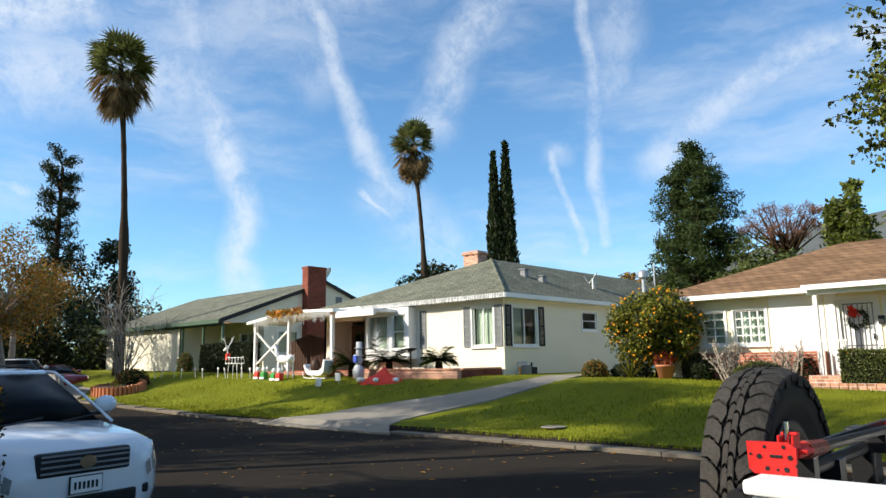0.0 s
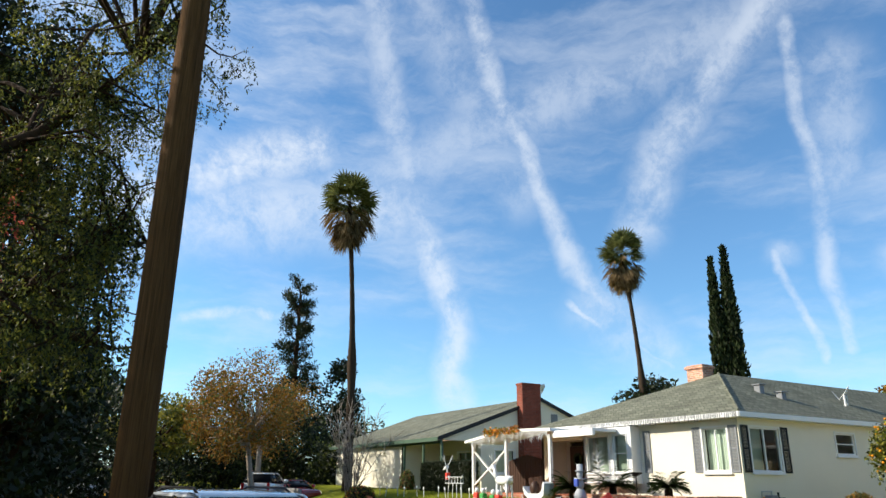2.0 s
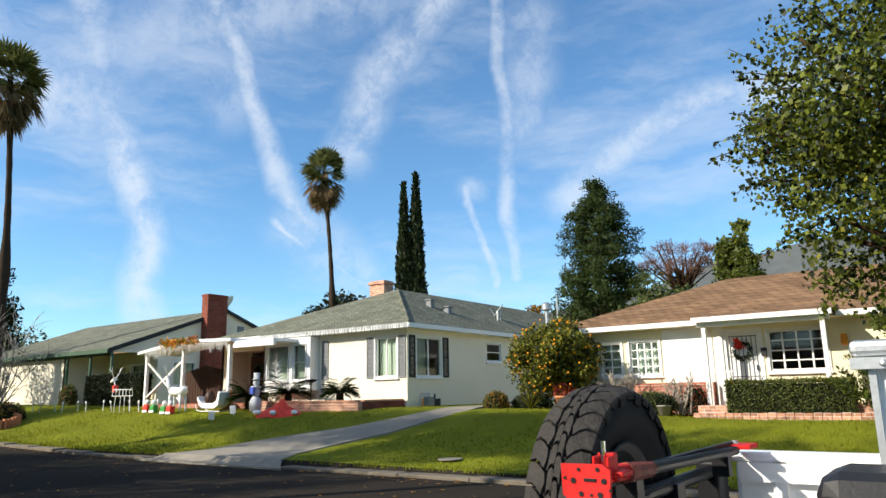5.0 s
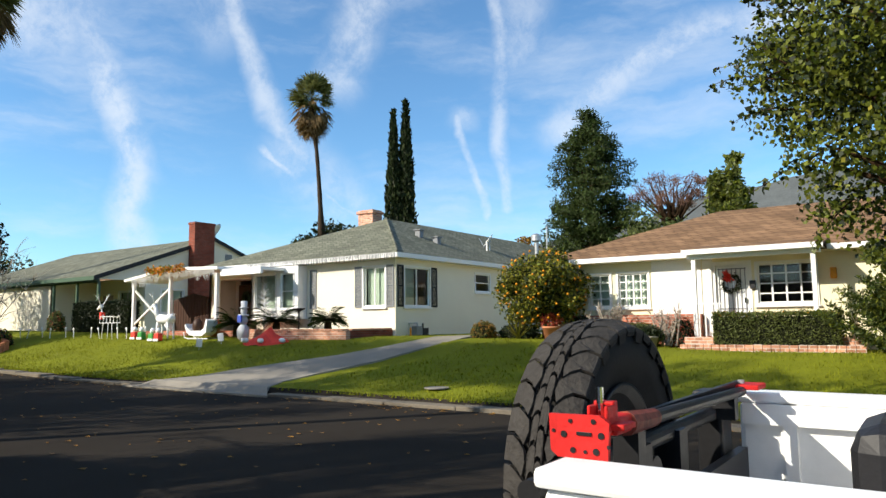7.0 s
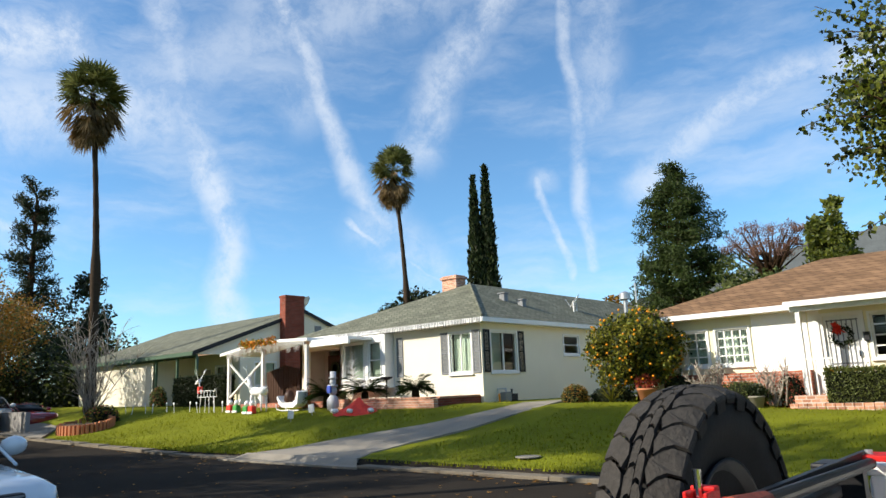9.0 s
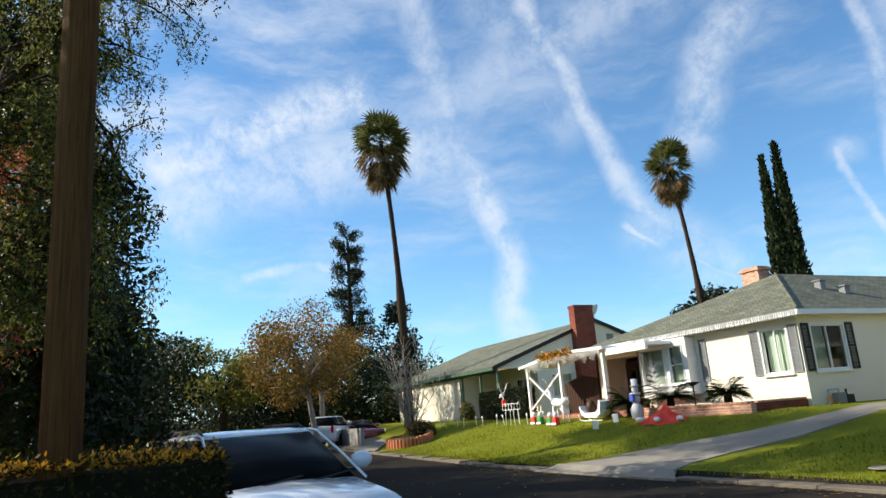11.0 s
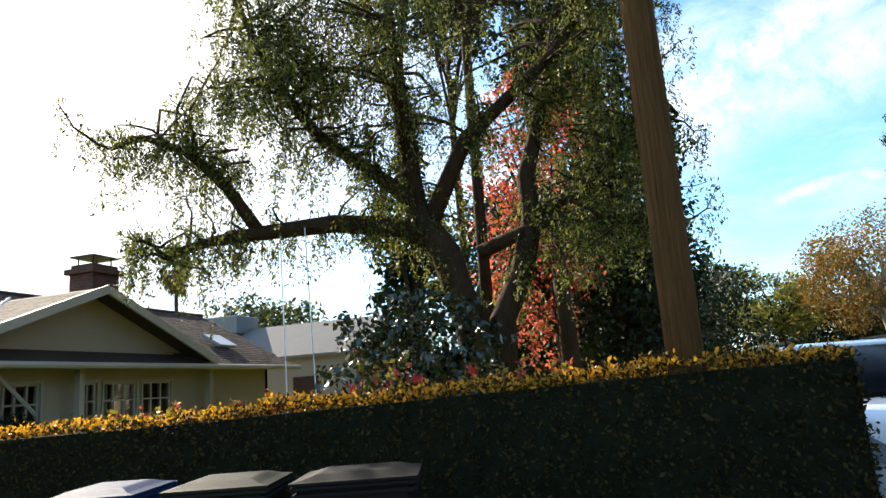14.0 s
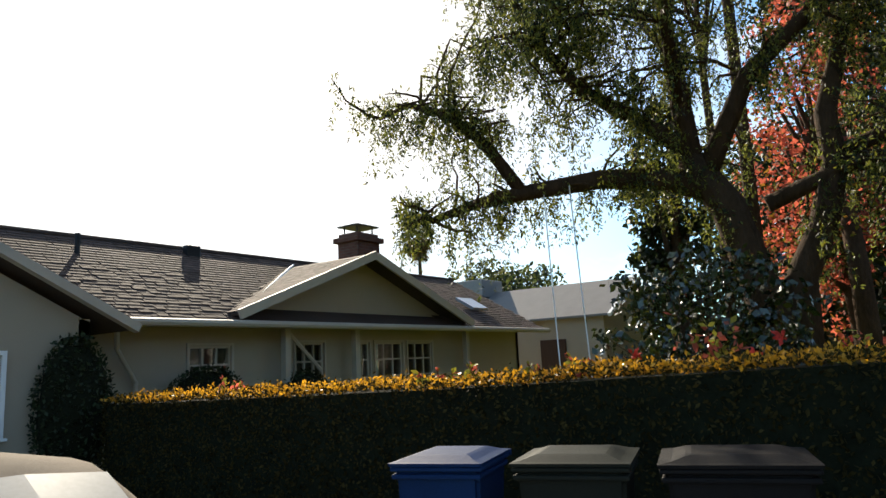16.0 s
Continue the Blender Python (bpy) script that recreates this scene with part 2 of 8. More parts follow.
GREY_TRIM = mat("grey_paint", (0.22, 0.23, 0.24), 0.6, vary=0.1, scale=4, fine=60, bump=0.03)
GREY_ROOF = coursed("grey_green_shingle", (0.155, 0.16, 0.12), (0.08, 0.083, 0.06), 0.33, 0.30, vary=0.18, gap=0.02)
BROWN_ROOF = coursed("brown_shingle", (0.205, 0.122, 0.068), (0.10, 0.06, 0.036), 0.33, 0.30, vary=0.2, gap=0.02)
SHAKE = mat("weathered_shake", (0.085, 0.060, 0.050), 0.85, vary=0.25, scale=1.0, fine=30, bump=0.3, island=0.35, spec=0.08)
RED_BRICK = coursed("red_brick", (0.36, 0.12, 0.07), (0.42, 0.36, 0.31), 0.22, 0.085, lift=(1, 1, 1), gap=0.008)
DARK_BRICK = coursed("dark_red_brick", (0.22, 0.055, 0.035), (0.20, 0.14, 0.11), 0.22, 0.085, lift=(1, 1, 1), gap=0.006, vary=0.2)
SOOTY_BRICK = coursed("sooty_brown_brick", (0.115, 0.050, 0.036), (0.12, 0.095, 0.08), 0.22, 0.085, lift=(1, 1, 1), gap=0.006, vary=0.2)
PALE_BRICK = coursed("salmon_brick", (0.50, 0.24, 0.15), (0.55, 0.48, 0.42), 0.22, 0.085, lift=(1, 1, 1), gap=0.009)
PANE = clear_glass("window_glass", (0.9, 1.0, 0.95), 0.85)
DARK_PANE = clear_glass("tinted_glass", (0.6, 0.7, 0.7), 0.25)
CURTAIN = mat("curtain", (0.62, 0.68, 0.60), 0.9, vary=0.15, scale=2, fine=30, bump=0.0, streak=(9, 9, 0.4))
# dark colour stands in for the lack of light indoors
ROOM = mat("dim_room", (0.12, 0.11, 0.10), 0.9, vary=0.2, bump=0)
OAK_DOOR = mat("dark_wood_door", (0.055, 0.027, 0.017), 0.5, vary=0.3, scale=3, fine=20, streak=(8, 8, 0.8))
CAR_WHITE = mat("car_white", (0.72, 0.75, 0.78), 0.25, vary=0.02, bump=0, coat=1.0, spec=0.5)
TRUCK_WHITE = mat("truck_white", (0.80, 0.80, 0.79), 0.4, vary=0.05, scale=3, fine=30, bump=0.02)
CHROME = mat("chrome", (0.75, 0.76, 0.78), 0.15, 1.0, vary=0.05, bump=0)
GALV = mat("galvanised", (0.48, 0.50, 0.51), 0.45, 0.8, vary=0.2, scale=6, fine=50, bump=0.05)
BLACK_STEEL = mat("black_steel", (0.010, 0.010, 0.011), 0.45, vary=0.3, scale=5, fine=60, bump=0.05, spec=0.25)
BLACK_PLASTIC = mat("black_plastic", (0.018, 0.018, 0.020), 0.45, vary=0.2, scale=4, fine=90, bump=0.1)
# darker copy of the tyre rubber: shade of tread gaps and sidewall in the colour
SHADED_RUBBER = mat("shaded_tyre_rubber", (0.014, 0.013, 0.012), 0.7, vary=0.3, scale=10, fine=60, bump=0.1, spec=0.12)
RUBBER = mat("tyre_rubber", (0.044, 0.040, 0.036), 0.8, vary=0.45, scale=14, fine=90, bump=0.5, spec=0.15)
RED_PAINT = mat("red_paint", (0.50, 0.014, 0.012), 0.55, vary=0.3, scale=14, fine=80, bump=0.15, spec=0.2)
LENS = mat("lamp_lens", (0.26, 0.28, 0.30), 0.08, vary=0.5, scale=12, fine=40, bump=0.3, coat=1.0, spec=0.5)
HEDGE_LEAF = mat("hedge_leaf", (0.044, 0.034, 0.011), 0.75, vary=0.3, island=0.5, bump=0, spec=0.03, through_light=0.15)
# new growth, its orange brightened to carry the sun on the hedge tops
HEDGE_LIT_TIP = mat("hedge_lit_tip", (0.55, 0.27, 0.02), 0.5, vary=0.3, island=0.5, bump=0, spec=0.3, through_light=0.45)
# near-black filler: the shade inside hedges and bushes as a colour
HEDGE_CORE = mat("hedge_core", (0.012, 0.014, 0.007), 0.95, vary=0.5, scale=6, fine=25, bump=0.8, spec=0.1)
GLOSSY_LEAF = mat("glossy_camellia_leaf", (0.020, 0.030, 0.010), 0.22, vary=0.3, island=0.5, bump=0, spec=0.75, through_light=0.12)
DARK_LEAF = mat("dark_leaf", (0.017, 0.027, 0.007), 0.55, vary=0.3, island=0.5, bump=0, spec=0.3, through_light=0.2)
MID_LEAF = mat("mid_leaf", (0.145, 0.168, 0.020), 0.5, vary=0.3, island=0.5, bump=0, spec=0.35, through_light=0.45)
OLIVE_LEAF = mat("olive_leaf", (0.10, 0.12, 0.03), 0.55, vary=0.3, island=0.5, bump=0, spec=0.3, through_light=0.35)
BRONZE_LEAF = mat("bronze_leaf", (0.27, 0.135, 0.022), 0.6, vary=0.3, island=0.5, bump=0, spec=0.2, through_light=0.3)
STRAND_LEAF = mat("strand_leaf", (0.122, 0.134, 0.027), 0.5, vary=0.3, island=0.5, bump=0, spec=0.4, through_light=0.6)
CYCAD_LEAF = mat("cycad_frond", (0.030, 0.055, 0.012), 0.7, vary=0.3, island=0.3, bump=0, spec=0.05, through_light=0.1)
VINYL = mat("clouded_vinyl", (0.20, 0.21, 0.20), 0.4, vary=0.15, scale=6, bump=0)
TAN_TRIM = mat("tan_paint", (0.42, 0.36, 0.29), 0.6, vary=0.1, scale=2, fine=60, bump=0.03)
YELLOW_LEAF = mat("yellow_leaf", (0.24, 0.22, 0.03), 0.6, vary=0.3, island=0.4, bump=0, spec=0.2, through_light=0.35)
RED_LEAF = mat("red_leaf", (0.46, 0.105, 0.065), 0.6, vary=0.3, island=0.6, bump=0, spec=0.2, through_light=0.6)
PINE_LEAF = mat("pine_needle", (0.038, 0.058, 0.013), 0.6, vary=0.3, island=0.5, bump=0, spec=0.2, through_light=0.2)
CYPRESS_LEAF = mat("cypress_leaf", (0.022, 0.033, 0.009), 0.6, vary=0.3, island=0.5, bump=0, spec=0.2, through_light=0.15)
PALM_GREEN = mat("palm_green", (0.13, 0.14, 0.045), 0.55, vary=0.3, island=0.4, bump=0, through_light=0.25)
PALM_DEAD = mat("palm_dead", (0.19, 0.125, 0.055), 0.8, vary=0.3, island=0.4, bump=0, through_light=0.25)
ORANGE = mat("orange_fruit", (0.68, 0.26, 0.010), 0.5, vary=0.15, scale=10, fine=90, bump=0.1)
BARK = mat("grey_brown_bark", (0.050, 0.029, 0.016), 0.9, vary=0.6, scale=5, fine=18, bump=1.6, streak=(1, 1, 0.35), spec=0.08)
PALE_BARK = mat("pale_bark", (0.34, 0.29, 0.24), 0.9, vary=0.3, scale=4, fine=22, bump=0.6, streak=(1, 1, 0.4), spec=0.08)
PALM_BARK = mat("palm_bark", (0.052, 0.036, 0.024), 0.9, vary=0.35, scale=3, fine=18, bump=0.8, streak=(0.5, 0.5, 3), spec=0.08)
POLE_WOOD = mat("pole_wood", (0.120, 0.060, 0.022), 0.9, vary=0.7, scale=3, fine=16, bump=1.0, streak=(8, 8, 0.22), spec=0.08)
# bluish grey with the distance haze painted in
HILL = mat("far_hill", (0.10, 0.11, 0.112), 1.0, vary=0.25, scale=0.02, fine=0.2, bump=0, spec=0.0)
TERRACOTTA = mat("terracotta", (0.50, 0.20, 0.10), 0.85, vary=0.15, scale=5)
SNOW_WHITE = mat("white_wicker", (0.80, 0.80, 0.80), 0.7, vary=0.12, scale=10, fine=60, bump=0.3)
RED_CLOTH = mat("red_cloth", (0.75, 0.06, 0.04), 0.7, vary=0.2, scale=5, fine=40, bump=0.2)
BLUE_CLOTH = mat("blue_cloth", (0.05, 0.09, 0.40), 0.7, vary=0.2, scale=5, fine=40)
GREEN_PAINT = mat("bright_green_paint", (0.06, 0.30, 0.07), 0.6, vary=0.2, scale=5)
GOLD = mat("autumn_garland", (0.62, 0.25, 0.03), 0.7, vary=0.4, island=0.6)
BIN_BLUE = mat("blue_bin_plastic", (0.006, 0.026, 0.085), 0.6, vary=0.2, scale=4, fine=90, bump=0.15, spec=0.06)
BIN_GREY = mat("dark_green_bin_plastic", (0.016, 0.018, 0.014), 0.6, vary=0.2, scale=4, fine=90, bump=0.15, spec=0.06)
BIN_BLACK = mat("black_bin_plastic", (0.012, 0.011, 0.011), 0.6, vary=0.2, scale=4, fine=90, bump=0.15, spec=0.06)
SOFT_TOP = mat("canvas_top", (0.11, 0.085, 0.06), 0.9, vary=0.2, scale=5, fine=120, bump=0.3)
CAR_DARK = mat("car_dark_paint", (0.02, 0.02, 0.025), 0.2, vary=0.05, bump=0, coat=1.0, spec=0.5)
CAR_RED = mat("car_dark_red", (0.25, 0.015, 0.02), 0.25, vary=0.05, bump=0, coat=1.0, spec=0.5)
BLOCK_WALL = mat("grey_block", (0.30, 0.29, 0.28), 0.9, vary=0.15, scale=1.5, fine=20, bump=0.2)

# ---- geometry helpers ----
BASE = {}
SHIFT = [0.0, 0.0, 0.0]


def thing(name, label, category, at=(0, 0, 0), group="", kind=""):
    ob = new(name)
    ob.empty_display_size = 0.2
    ob.location = Vector(at) + Vector(SHIFT)
    BASE[ob] = Matrix.Translation(at)
    return tagged(ob, label, category, group, kind)


def mesh_of(name, bm, material, smooth=False):
    me = bpy.data.meshes.new(name)
    bm.to_mesh(me)
    bm.free()
    for m in (material if isinstance(material, (list, tuple)) else [material]):
        me.materials.append(m)
    if smooth:
        me.polygons.foreach_set("use_smooth", [True] * len(me.polygons))
    return me


def part(name, bm, material, parent=None, label="", smooth=False):
    """One mesh object, built in world places, under a thing or a part."""
    ob = new(name, mesh_of(name, bm, material, smooth))
    BASE[ob] = Matrix()
    if parent is not None:
        ob.parent = parent
        ob.matrix_parent_inverse = BASE[parent].inverted()
    return tagged(ob, label)


def piece(name, me, m, parent):
    """One piece that shares its mesh, at the pose m."""
    ob = new(name, me)
    ob.parent = parent
    ob.matrix_parent_inverse = BASE[parent].inverted()
    ob.matrix_basis = m
    BASE[ob] = m
    return ob


def soup(name, verts, faces, material, parent=None, label="", slots=None):
    me = bpy.data.meshes.new(name)
    me.from_pydata(verts, [], faces)
    for m in (material if isinstance(material, (list, tuple)) else [material]):
        me.materials.append(m)
    if slots is not None:
        me.polygons.foreach_set("material_index", slots)
    ob = new(name, me)
    BASE[ob] = Matrix()
    if parent is not None:
        ob.parent = parent
        ob.matrix_parent_inverse = BASE[parent].inverted()
    return tagged(ob, label)


def box(bm, x0, x1, y0, y1, z0, z1, m=None, bevel=0.0):
    v = [bm.verts.new((x, y, z)) for z in (z0, z1) for x, y in ((x0, y0), (x1, y0), (x1, y1), (x0, y1))]
    made = []
    for q in ((3, 2, 1, 0), (4, 5, 6, 7), (0, 1, 5, 4), (1, 2, 6, 5), (2, 3, 7, 6), (3, 0, 4, 7)):
        made.append(bm.faces.new([v[i] for i in q]))
    if bevel:
        edges = list({e for f in made for e in f.edges})
        r = bmesh.ops.bevel(bm, geom=edges, offset=bevel, segments=2, affect='EDGES', profile=0.5)
        v = list({w for f in r["faces"] for w in f.verts} | {w for w in v if w.is_valid})
    if m is not None:
        for w in v:
            w.co = m @ w.co
    return v


def boxed(*a, **k):
    bm = bmesh.new()
    box(bm, *a, **k)
    bmesh.ops.recalc_face_normals(bm, faces=bm.faces)
    return bm


def tube(bm, pts, radii, seg=8, cap=True):
    """A round tapered limb through the points."""
    pts = [Vector(p) for p in pts]
    if not isinstance(radii, (list, tuple)):
        radii = [radii] * len(pts)
    rings, side = [], None
    for i, p in enumerate(pts):
        d = (pts[min(i + 1, len(pts) - 1)] - pts[max(i - 1, 0)]).normalized()
        if side is None:
            side = d.orthogonal().normalized()
        side = (side - d * side.dot(d)).normalized()
        up = d.cross(side)
        rings.append([bm.verts.new(p + (side * math.cos(6.2832 * k / seg) + up * math.sin(6.2832 * k / seg)) * radii[i]) for k in range(seg)])
    for a, b in zip(rings, rings[1:]):
        for k in range(seg):
            bm.faces.new((a[k], a[(k + 1) % seg], b[(k + 1) % seg], b[k]))
    if cap:
        bm.faces.new(rings[0][::-1])
        bm.faces.new(rings[-1])
    return rings


def tubed(pts, radii, seg=8):
    bm = bmesh.new()
    tube(bm, pts, radii, seg)
    return bm


def prism(bm, outline, depth, m=None):
    """A flat outline (x, z) given a depth along y."""
    a = [bm.verts.new((x, 0, z)) for x, z in outline]
    b = [bm.verts.new((x, depth, z)) for x, z in outline]
    bm.faces.new(a)
    bm.faces.new(b[::-1])
    n = len(a)
    for i in range(n):
        bm.faces.new((a[(i + 1) % n], a[i], b[i], b[(i + 1) % n]))
    if m is not None:
        for v in a + b:
            v.co = m @ v.co
    bmesh.ops.recalc_face_normals(bm, faces=bm.faces)


def lathe(bm, profile, seg=16, m=None):
    """A body of revolution round z from (radius, height) pairs."""
    rings = []
    for r, z in profile:
        rings.append([bm.verts.new((r * math.cos(6.2832 * k / seg), r * math.sin(6.2832 * k / seg), z)) for k in range(seg)])
    for a, b in zip(rings, rings[1:]):
        for k in range(seg):
            bm.faces.new((a[k], a[(k + 1) % seg], b[(k + 1) % seg], b[k]))
    bm.faces.new(rings[0][::-1])
    bm.faces.new(rings[-1])
    if m is not None:
        for r in rings:
            for v in r:
                v.co = m @ v.co


def ball(bm, at, size, sub=2, rough=0.0):
    r = bmesh.ops.create_icosphere(bm, subdivisions=sub, radius=1)
    for v in r["verts"]:
        k = 1 + rough * noise.noise(v.co * 2.3 + Vector(at))
        v.co = Vector((v.co.x * size[0] * k + at[0], v.co.y * size[1] * k + at[1], v.co.z * size[2] * k + at[2]))


def loft(bm, sections, close=True):
    rows = [[bm.verts.new(p) for p in s] for s in sections]
    n = len(rows[0])
    for a, b in zip(rows, rows[1:]):
        for k in range(n if close else n - 1):
            bm.faces.new((a[k], a[(k + 1) % n], b[(k + 1) % n], b[k]))
    if close:
        bm.faces.new(rows[0][::-1])
        bm.faces.new(rows[-1])
    bmesh.ops.recalc_face_normals(bm, faces=bm.faces)


rng = np.random.default_rng(7)


def leaf_cloud(points, size, spread=1.0, droop=0.0, rs=rng, wide=0.55):
    """A small bent-diamond leaf at each point, turned at random; returns vertices and faces."""
    p = np.asarray(points, float)
    n = len(p)
    a = rs.normal(size=(n, 3))
    a[:, 2] -= droop
    a /= np.linalg.norm(a, axis=1)[:, None]
    b = rs.normal(size=(n, 3))
    b -= (b * a).sum(1)[:, None] * a
    b /= np.linalg.norm(b, axis=1)[:, None]
    s = size * rs.uniform(0.6, 1.3, n)[:, None]
    v = np.stack([p, p + a * s * 0.5 + b * s * wide * 0.5, p + a * s, p + a * s * 0.5 - b * s * wide * 0.5], 1).reshape(-1, 3)
    return v, np.arange(4 * n).reshape(n, 4)


def leaves(name, points, size, material, parent=None, droop=0.0, wide=0.55, label="", mix=None):
    v, f = leaf_cloud(points, size, droop=droop, wide=wide)
    slots = None
    if mix is not None:
        slots = rng.choice(len(mix), size=len(f), p=mix).tolist()
    return soup(name, v.tolist(), f.tolist(), material, parent, label, slots)


def in_blob(n, centre, size, shell=0.5):
    """Points in an ellipsoid, gathered towards its skin."""
    d = rng.normal(size=(n, 3))
    d /= np.linalg.norm(d, axis=1)[:, None]
    r = (shell + (1 - shell) * rng.uniform(0, 1, n) ** 0.6)[:, None]
    return np.asarray(centre) + d * r * np.asarray(size)


def clumps(centres, sizes, per, shell=0.45):
    return np.concatenate([in_blob(per, c, s, shell) for c, s in zip(centres, sizes)])


# ---- the ground ----
ROAD_NEAR, ROAD_FAR = 1.2, 12.4


def smooth01(a):
    a = min(1.0, max(0.0, a))
    return a * a * (3 - 2 * a)


def ground_z(x, y):
    rise = 0.02 * max(0.0, -x - 22)
    if y > ROAD_FAR:
        h = 0.85 + 0.35 * smooth01((-x - 4) / 9.0)
        return rise * 0.6 + 0.14 + (h - 0.14) * smooth01((y - ROAD_FAR) / 7.4)
    if y < ROAD_NEAR:
        return 0.12 + rise
    return rise


def ground_sheet():
    xs = [-3000, -1200, -500, -250, -160] + [-120 + 2 * i for i in range(76)] + [45, 80, 160, 400, 1200, 3000]
    ys_near = [-3000, -900, -300, -120, -60, -35, -22] + [-15 + 1.5 * i for i in range(11)] + [ROAD_NEAR - 0.16]
    ys_far = [ROAD_FAR + 0.16] + [13 + 0.6 * i for i in range(22)] + [28, 34, 45, 70, 130, 300, 900, 3000]
    v, f, slots = [], [], []
    rows = [(y, None) for y in ys_near] + [(ROAD_NEAR, 0.0), (4.0, None), (8.0, None), (ROAD_FAR - 0.001, 0.0)] + [(y, None) for y in ys_far]
    for y, z in rows:
        for x in xs:
            h = ground_z(x, y) if z is None else 0.02 * max(0.0, -x - 22)
            if ROAD_FAR < y < 40 or y < ROAD_NEAR:
                h += 0.035 * noise.noise((x * 0.35, y * 0.35, 0.0))
            v.append((x, y, h))
    w = len(xs)
    for j in range(len(rows) - 1):
        for i in range(w - 1):
            f.append((j * w + i, j * w + i + 1, (j + 1) * w + i + 1, (j + 1) * w + i))
            yc = (rows[j][0] + rows[j + 1][0]) / 2
            slots.append(1 if ROAD_NEAR - 0.2 < yc < ROAD_FAR + 0.1 else 0)
    g = soup("ground", v, f, [LAWN, ASPHALT], slots=slots)
    tagged(g, "green lawns and dark asphalt road in one sheet", "ground", kind="structure")
    return g


ground = ground_sheet()


def strip(name, label, category, inner, outer, z_up, material, side=0.10):
    """A slab that follows the ground between two lines of (x, y)."""
    bm = bmesh.new()
    n = len(inner)
    top, low = [], []
    for (ax, ay), (bx, by) in zip(inner, outer):
        row, under = [], []
        for k in range(5):
            x, y = ax + (bx - ax) * k / 4, ay + (by - ay) * k / 4
            z = ground_z(x, y) + z_up
            row.append(bm.verts.new((x, y, z)))
            under.append(bm.verts.new((x, y, z - side)))
        top.append(row)
        low.append(under)
    for i in range(n - 1):
        for k in range(4):
            bm.faces.new((top[i][k], top[i][k + 1], top[i + 1][k + 1], top[i + 1][k]))
        bm.faces.new((top[i][0], top[i + 1][0], low[i + 1][0], low[i][0]))
        bm.faces.new((top[i + 1][4], top[i][4], low[i][4], low[i + 1][4]))
    for e in (0, n - 1):
        for k in range(4):
            bm.faces.new((top[e][k + 1], top[e][k], low[e][k], low[e][k + 1]))
    bmesh.ops.recalc_face_normals(bm, faces=bm.faces)
    return tagged(part(name, bm, material), label, category, kind="structure")


def kerb(name, y0, y1, x0, x1, skip):
    bm = bmesh.new()
    x = x0
    while x < x1:
        e = min(x + 1.8, x1)
        if not (skip[0] < x < skip[1]):
            r = 0.02 * max(0.0, -x - 22)
            box(bm, x, e - 0.012, y0, y1, r - 0.2, r + 0.07 + rng.uniform(-0.012, 0.012), bevel=0.018)
        x += 1.8
    return tagged(part(name, bm, KERB), "worn grey concrete kerb along the lawn", "kerb", kind="structure")


kerb("kerb_far", ROAD_FAR - 0.28, ROAD_FAR + 0.16, -60, 30, (-18.5, -13.6))
kerb("kerb_near", ROAD_NEAR - 0.16, ROAD_NEAR, -60, 30, (-5.4, 4))
# driveway of the white house, its apron, and the driveway on the near side
strip("driveway", "pale concrete driveway running up between two lawns", "driveway",
      [(-18.2, 12.42), (-17.7, 13.4), (-17.0, 14.7), (-14.9, 16.3), (-14.0, 17.4), (-13.6, 19.5), (-13.6, 36)],
      [(-13.5, 12.42), (-14.0, 13.4), (-13.8, 14.4), (-12.9, 15.9), (-12.5, 17.1), (-12.3, 19.5), (-12.2, 36)], 0.035, CONCRETE)
strip("apron", "stained concrete driveway apron at the street", "driveway",
      [(-18.9, 11.9), (-18.5, 12.15), (-18.2, 12.42)], [(-12.9, 11.9), (-13.2, 12.15), (-13.5, 12.42)], 0.05, CONCRETE)
strip("near_driveway", "shaded concrete driveway beside the clipped hedge", "driveway",
      [(-5.6, 1.15), (-5.6, -4), (-5.6, -10.5)], [(3.6, 1.15), (3.6, -4), (3.6, -11)], 0.05, CONCRETE)
strip("side_driveway", "far concrete driveway past the brick planter", "driveway",
      [(-44, 12.42), (-44, 15), (-46, 22)], [(-34.5, 12.42), (-38.5, 14.5), (-43.5, 22)], 0.04, CONCRETE)


def grass_tufts():
    n = 46000
    x = rng.uniform(-40, 12, n)
    y = ROAD_FAR + 0.1 + 9.0 * rng.uniform(0, 1, n) ** 1.6
    keep = ~((x > -18.4) & (x < -11.2) & (np.abs(x + 15.6 - np.clip((y - 14) * 0.75, 0, 2.7)) < 2.3)) & ~((y > 20.3) & (x > -28) & (x < -16.2)) & (x > -34)
    x, y = x[keep], y[keep]
    z = np.array([ground_z(a, b) for a, b in zip(x, y)]) - 0.03
    t = rng.uniform(0, 6.28, len(x))
    h = rng.uniform(0.05, 0.11, len(x))
    dx, dy = np.cos(t), np.sin(t)
    w = 0.018
    a = np.stack([x - dx * w, y - dy * w, z], 1)
    b = np.stack([x + dx * w, y + dy * w, z], 1)
    c = np.stack([x + dy * h * 0.5, y - dx * h * 0.5, z + h], 1)
    v = np.stack([a, b, c], 1).reshape(-1, 3)
    ob = soup("grass", v.tolist(), np.arange(len(v)).reshape(-1, 3).tolist(), BLADE)
    tagged(ob, "mown green grass blades on the front lawns", "grass", kind="stuff")


grass_tufts()

